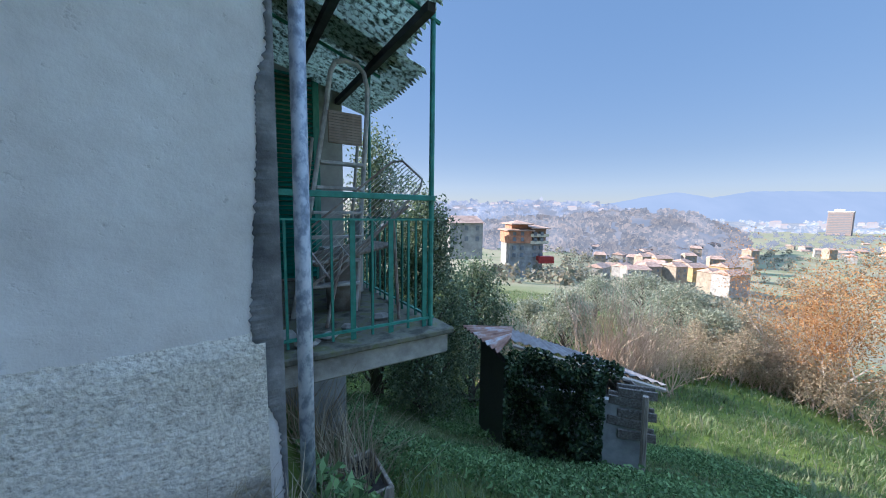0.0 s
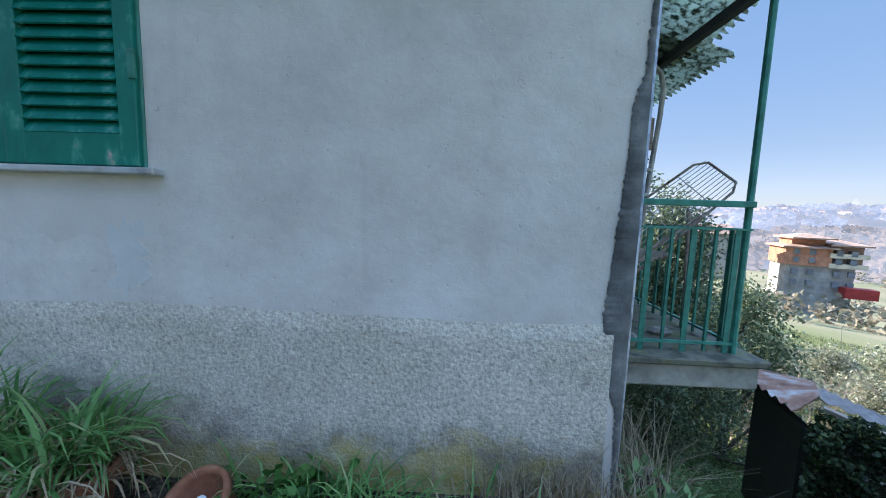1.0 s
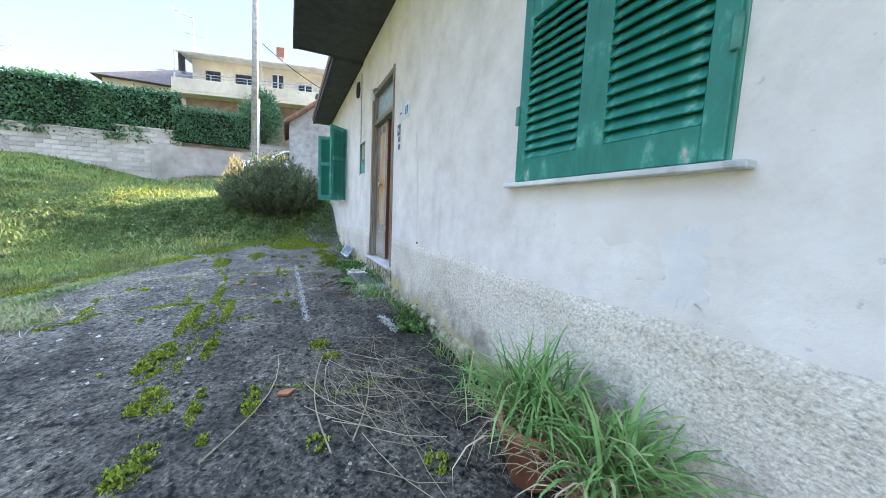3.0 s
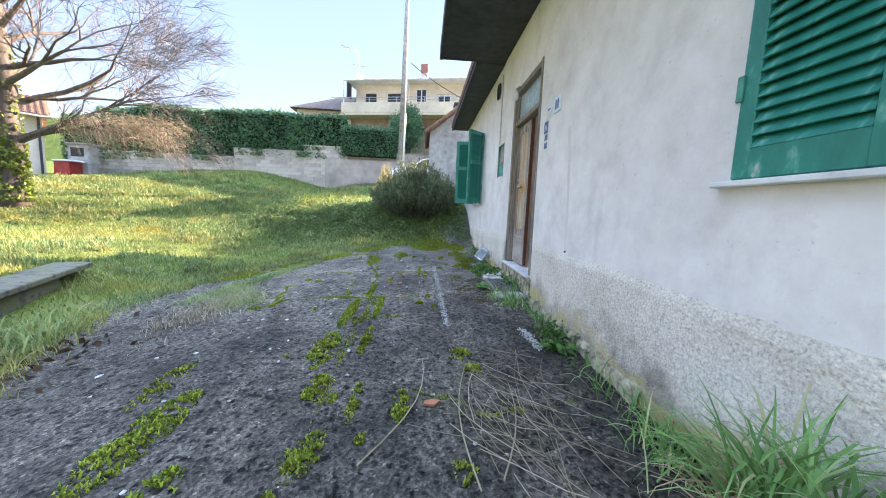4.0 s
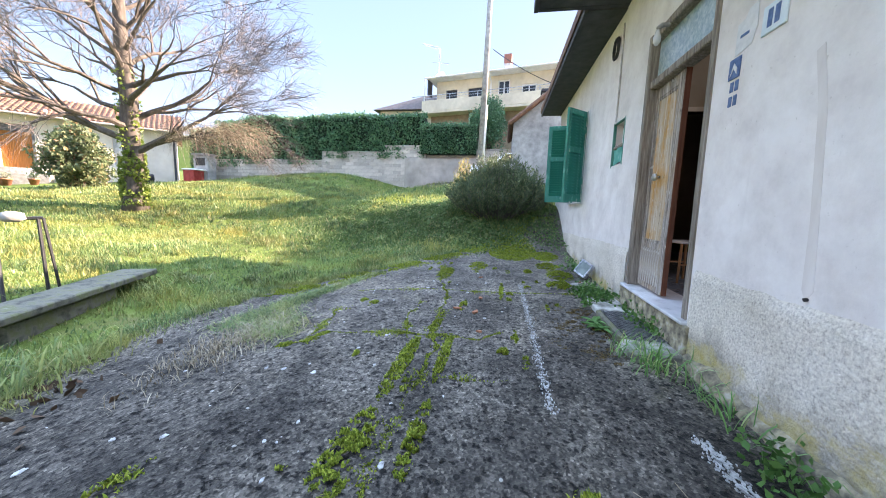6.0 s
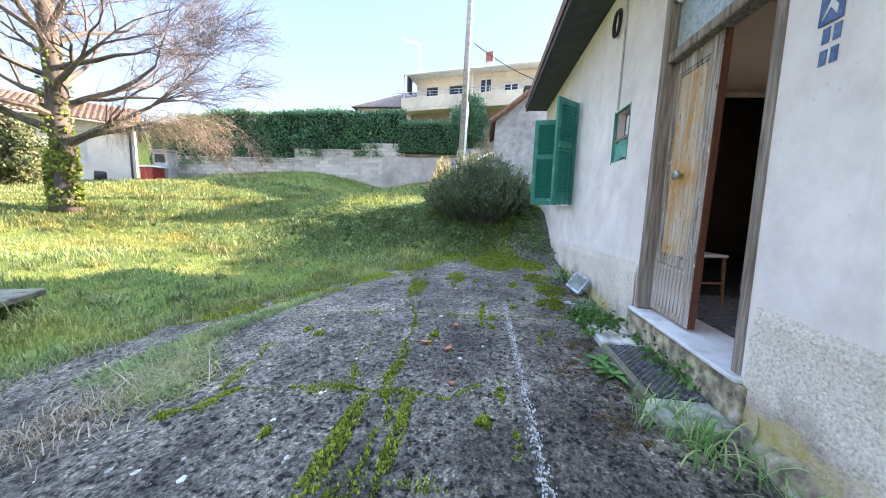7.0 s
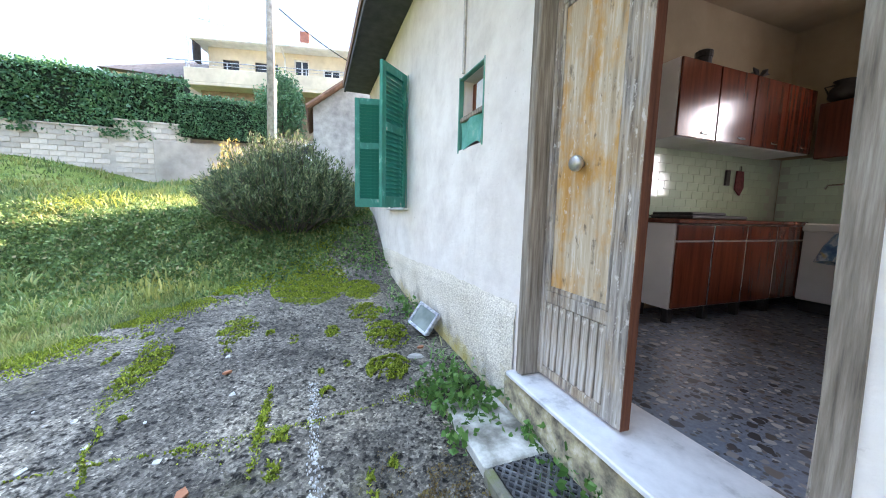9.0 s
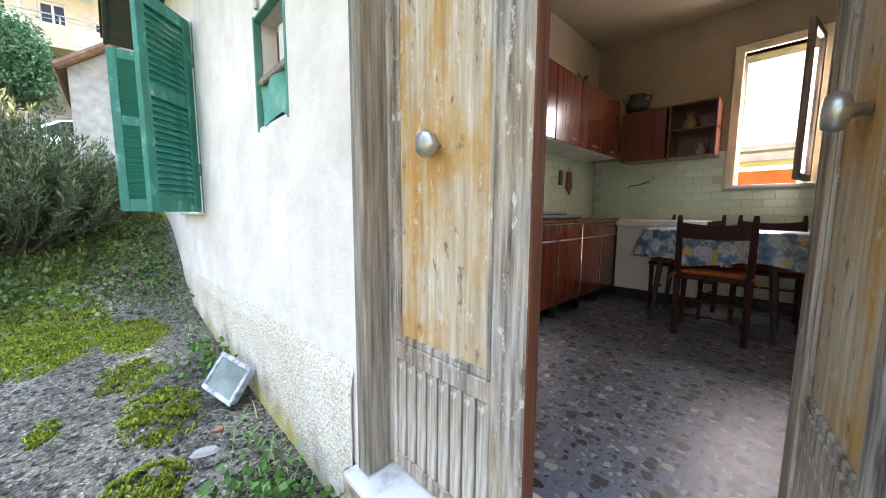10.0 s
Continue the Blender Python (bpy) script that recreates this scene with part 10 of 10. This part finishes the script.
cp = np.concatenate([crack([(-2.6, -0.48), (-3.4, -0.58), (-4.4, -0.56), (-5.06, -0.54), (-5.29, -0.63), (-5.54, -0.65), (-6.43, -0.67), (-7.56, -1.01), (-8.5, -1.05)], 6500, 1),
                     crack([(-4.85, -1.75), (-4.95, -1.60), (-5.15, -1.50), (-5.2, -1.06), (-5.25, -0.79), (-5.22, -0.33), (-5.19, -0.21), (-5.39, -0.06)], 4200, 5),
                     crack([(-6.13, -0.91), (-5.63, -0.95), (-5.13, -0.80)], 1400, 6), crack([(-5.0, -1.62), (-5.42, -1.66), (-5.80, -1.74)], 900, 7),
                     crack([(-6.75, 1.0), (-6.7, 0.4), (-6.65, -0.2), (-6.7, -0.9), (-6.5, -1.8)], 2600, 2), crack([(-4.6, 0.0), (-4.55, -0.5)], 400, 3), crack([(-3.3, -0.1), (-3.0, 0.4), (-3.1, 0.9)], 600, 4)])
stuff("crack_moss", blades(cp[:, 0], cp[:, 1], land_height(cp[:, 0], cp[:, 1]) - 0.002, 0.014, 0.010, 0.8, r_), MOSS, "moss growing along the cracks in the asphalt", "moss")

# brown withered moss beside the kerb
bx_, by_ = r_.uniform(-6.4, -4.9, 16000), r_.normal(0.66, 0.13, 16000)
keep = 0.7 * wobble(bx_ * 6, by_ * 8) + 0.7 * wobble(bx_ * 23, by_ * 21) > 0.28
bx_, by_ = bx_[keep], by_[keep]
stuff("brown_moss", blades(bx_, by_, land_height(bx_, by_) - 0.004, 0.011, 0.009, 0.9, r_), leafy("withered_moss", [(0.0, (0.07, 0.045, 0.02)), (0.6, (0.15, 0.10, 0.035)), (1.0, (0.20, 0.16, 0.05))], 0.9, 0.1), "thin rusty brown moss on the asphalt by the kerb", "moss")
# creeping grass lying over the worn asphalt towards the lawn
mx_, my_ = [], []
for (xa, ya), (xb, yb), w_, n in (((-5.2, -2.55), (-6.1, -2.42), 0.10, 2600), ((-6.1, -2.42), (-6.7, -2.25), 0.06, 1500), ((-6.7, -2.25), (-7.6, -1.95), 0.05, 1300), ((-5.05, -2.0), (-5.55, -2.25), 0.11, 2600)):
    u = r_.random(n)
    mx_.append(xa + (xb - xa) * u + r_.normal(0, w_, n))
    my_.append(ya + (yb - ya) * u + r_.normal(0, w_, n))
mx_, my_ = np.concatenate(mx_), np.concatenate(my_)
stuff("creeping_grass", straps(mx_, my_, land_height(mx_, my_) - 0.004, 0.11, 0.006, r_, (12, 60)), GRASS, "low creeping grass over the worn asphalt edge", "grass")
sx_, sy_ = r_.normal(-5.22, 0.16, 220), r_.normal(-2.12, 0.16, 220)
stuff("straw_clump", straps(sx_, sy_, land_height(sx_, sy_) - 0.004, 0.24, 0.005, r_, (6, 40), (4, 20)), DRY, "flattened dead straw among creeping grass", "grass")

# a sunlit yellow-green tuft on top of the bank
yx, yy = r_.normal(-12.5, 0.28, 420), r_.normal(-3.6, 0.32, 420)
stuff("bank_tuft", straps(yx, yy, land_height(yx, yy) - 0.01, 0.38, 0.016, r_, (35, 85)), leafy("yellow_tuft_leaves", [(0.0, (0.20, 0.26, 0.04)), (0.6, (0.36, 0.40, 0.07)), (1.0, (0.52, 0.50, 0.14))], 0.5, 0.4), "yellow-green tuft of long grass on the bank", "grass")

# low ground cover between the bush and the lawn
BANK_LEAF = leafy("bank_weed_leaves", [(0.0, (0.055, 0.10, 0.035)), (0.6, (0.11, 0.19, 0.06)), (0.9, (0.19, 0.27, 0.09)), (1.0, (0.32, 0.28, 0.15))], 0.6, 0.3)
gp = []
for (cx, cy, sx, sy, n) in ((-10.9, -2.5, 0.6, 1.1, 22000), (-10.4, -0.9, 0.35, 0.7, 8000), (-11.8, -4.2, 0.8, 0.9, 9000), (-11.0, 0.75, 0.5, 0.3, 2500), (-12.6, 0.6, 0.6, 0.8, 2500)):
    x, y = r_.normal(cx, sx, n), r_.normal(cy, sy, n)
    gp.append(np.stack([x, y, land_height(x, y) + 0.02 + 0.30 * r_.random(n) * (0.6 + 0.5 * wobble(x * 5, y * 5)) * np.exp(-((x - cx) / sx) ** 2 / 2 - ((y - cy) / sy) ** 2 / 2)], -1))
gp = np.concatenate(gp)
gp = gp[~((gp[:, 1] > FACE - 0.05) & (gp[:, 0] > WEST - 0.1))]
stuff("ground_cover", leaves(gp, 0.05, r_, 1.6, 0.6), BANK_LEAF, "dark green creeping plants at the lawn edge", "weeds")
wx2, wy2 = r_.normal(-3.75, 0.40, 240), r_.normal(-3.25, 0.20, 240)
stuff("edge_weeds", straps(wx2, wy2, land_height(wx2, wy2), 0.30, 0.012, r_), GRASS, "long drooping weeds at the yard edge", "weeds")
lx, ly = r_.normal(-3.2, 0.45, 1100), r_.normal(-3.1, 0.30, 1100)
stuff("dead_leaves", leaves(np.stack([lx, ly, land_height(lx, ly) + 0.01], -1), 0.07, r_, 1.4), leafy("dead_leaf_brown", [(0.0, (0.04, 0.025, 0.015)), (1.0, (0.12, 0.075, 0.045))], 0.9, 0.1), "dark dead leaves at the yard edge", "leaves")

# what shows through the kitchen window
out = thing("back_annexe", "orange rendered outbuilding behind the kitchen", "outbuilding")
part("wall", Shape().box(-7.2, -4.4, 8.2, 8.6, -2.0, 1.95), surface("orange_render", [(0.4, (0.42, 0.13, 0.05)), (0.6, (0.52, 0.19, 0.08))], 3, 0.9, 0.1), out)
part("roof", Shape().box(-7.4, -4.2, 8.0, 10.5, 2.25, 2.33).box(-7.4, -4.2, 7.95, 8.05, 2.08, 2.2), surface("grey_sheet_roof", [(0.4, (0.30, 0.31, 0.33)), (0.6, (0.42, 0.43, 0.45))], 3, 0.6, 0.1), out)
shutter_leaf("shutter", 0.34, 1.15, kw, pose(KITCHEN_WIN[1] - 0.02, KY1 + 0.31, KITCHEN_WIN[2] + 0.02, 0, 0, 96), 0.047, 0.6)
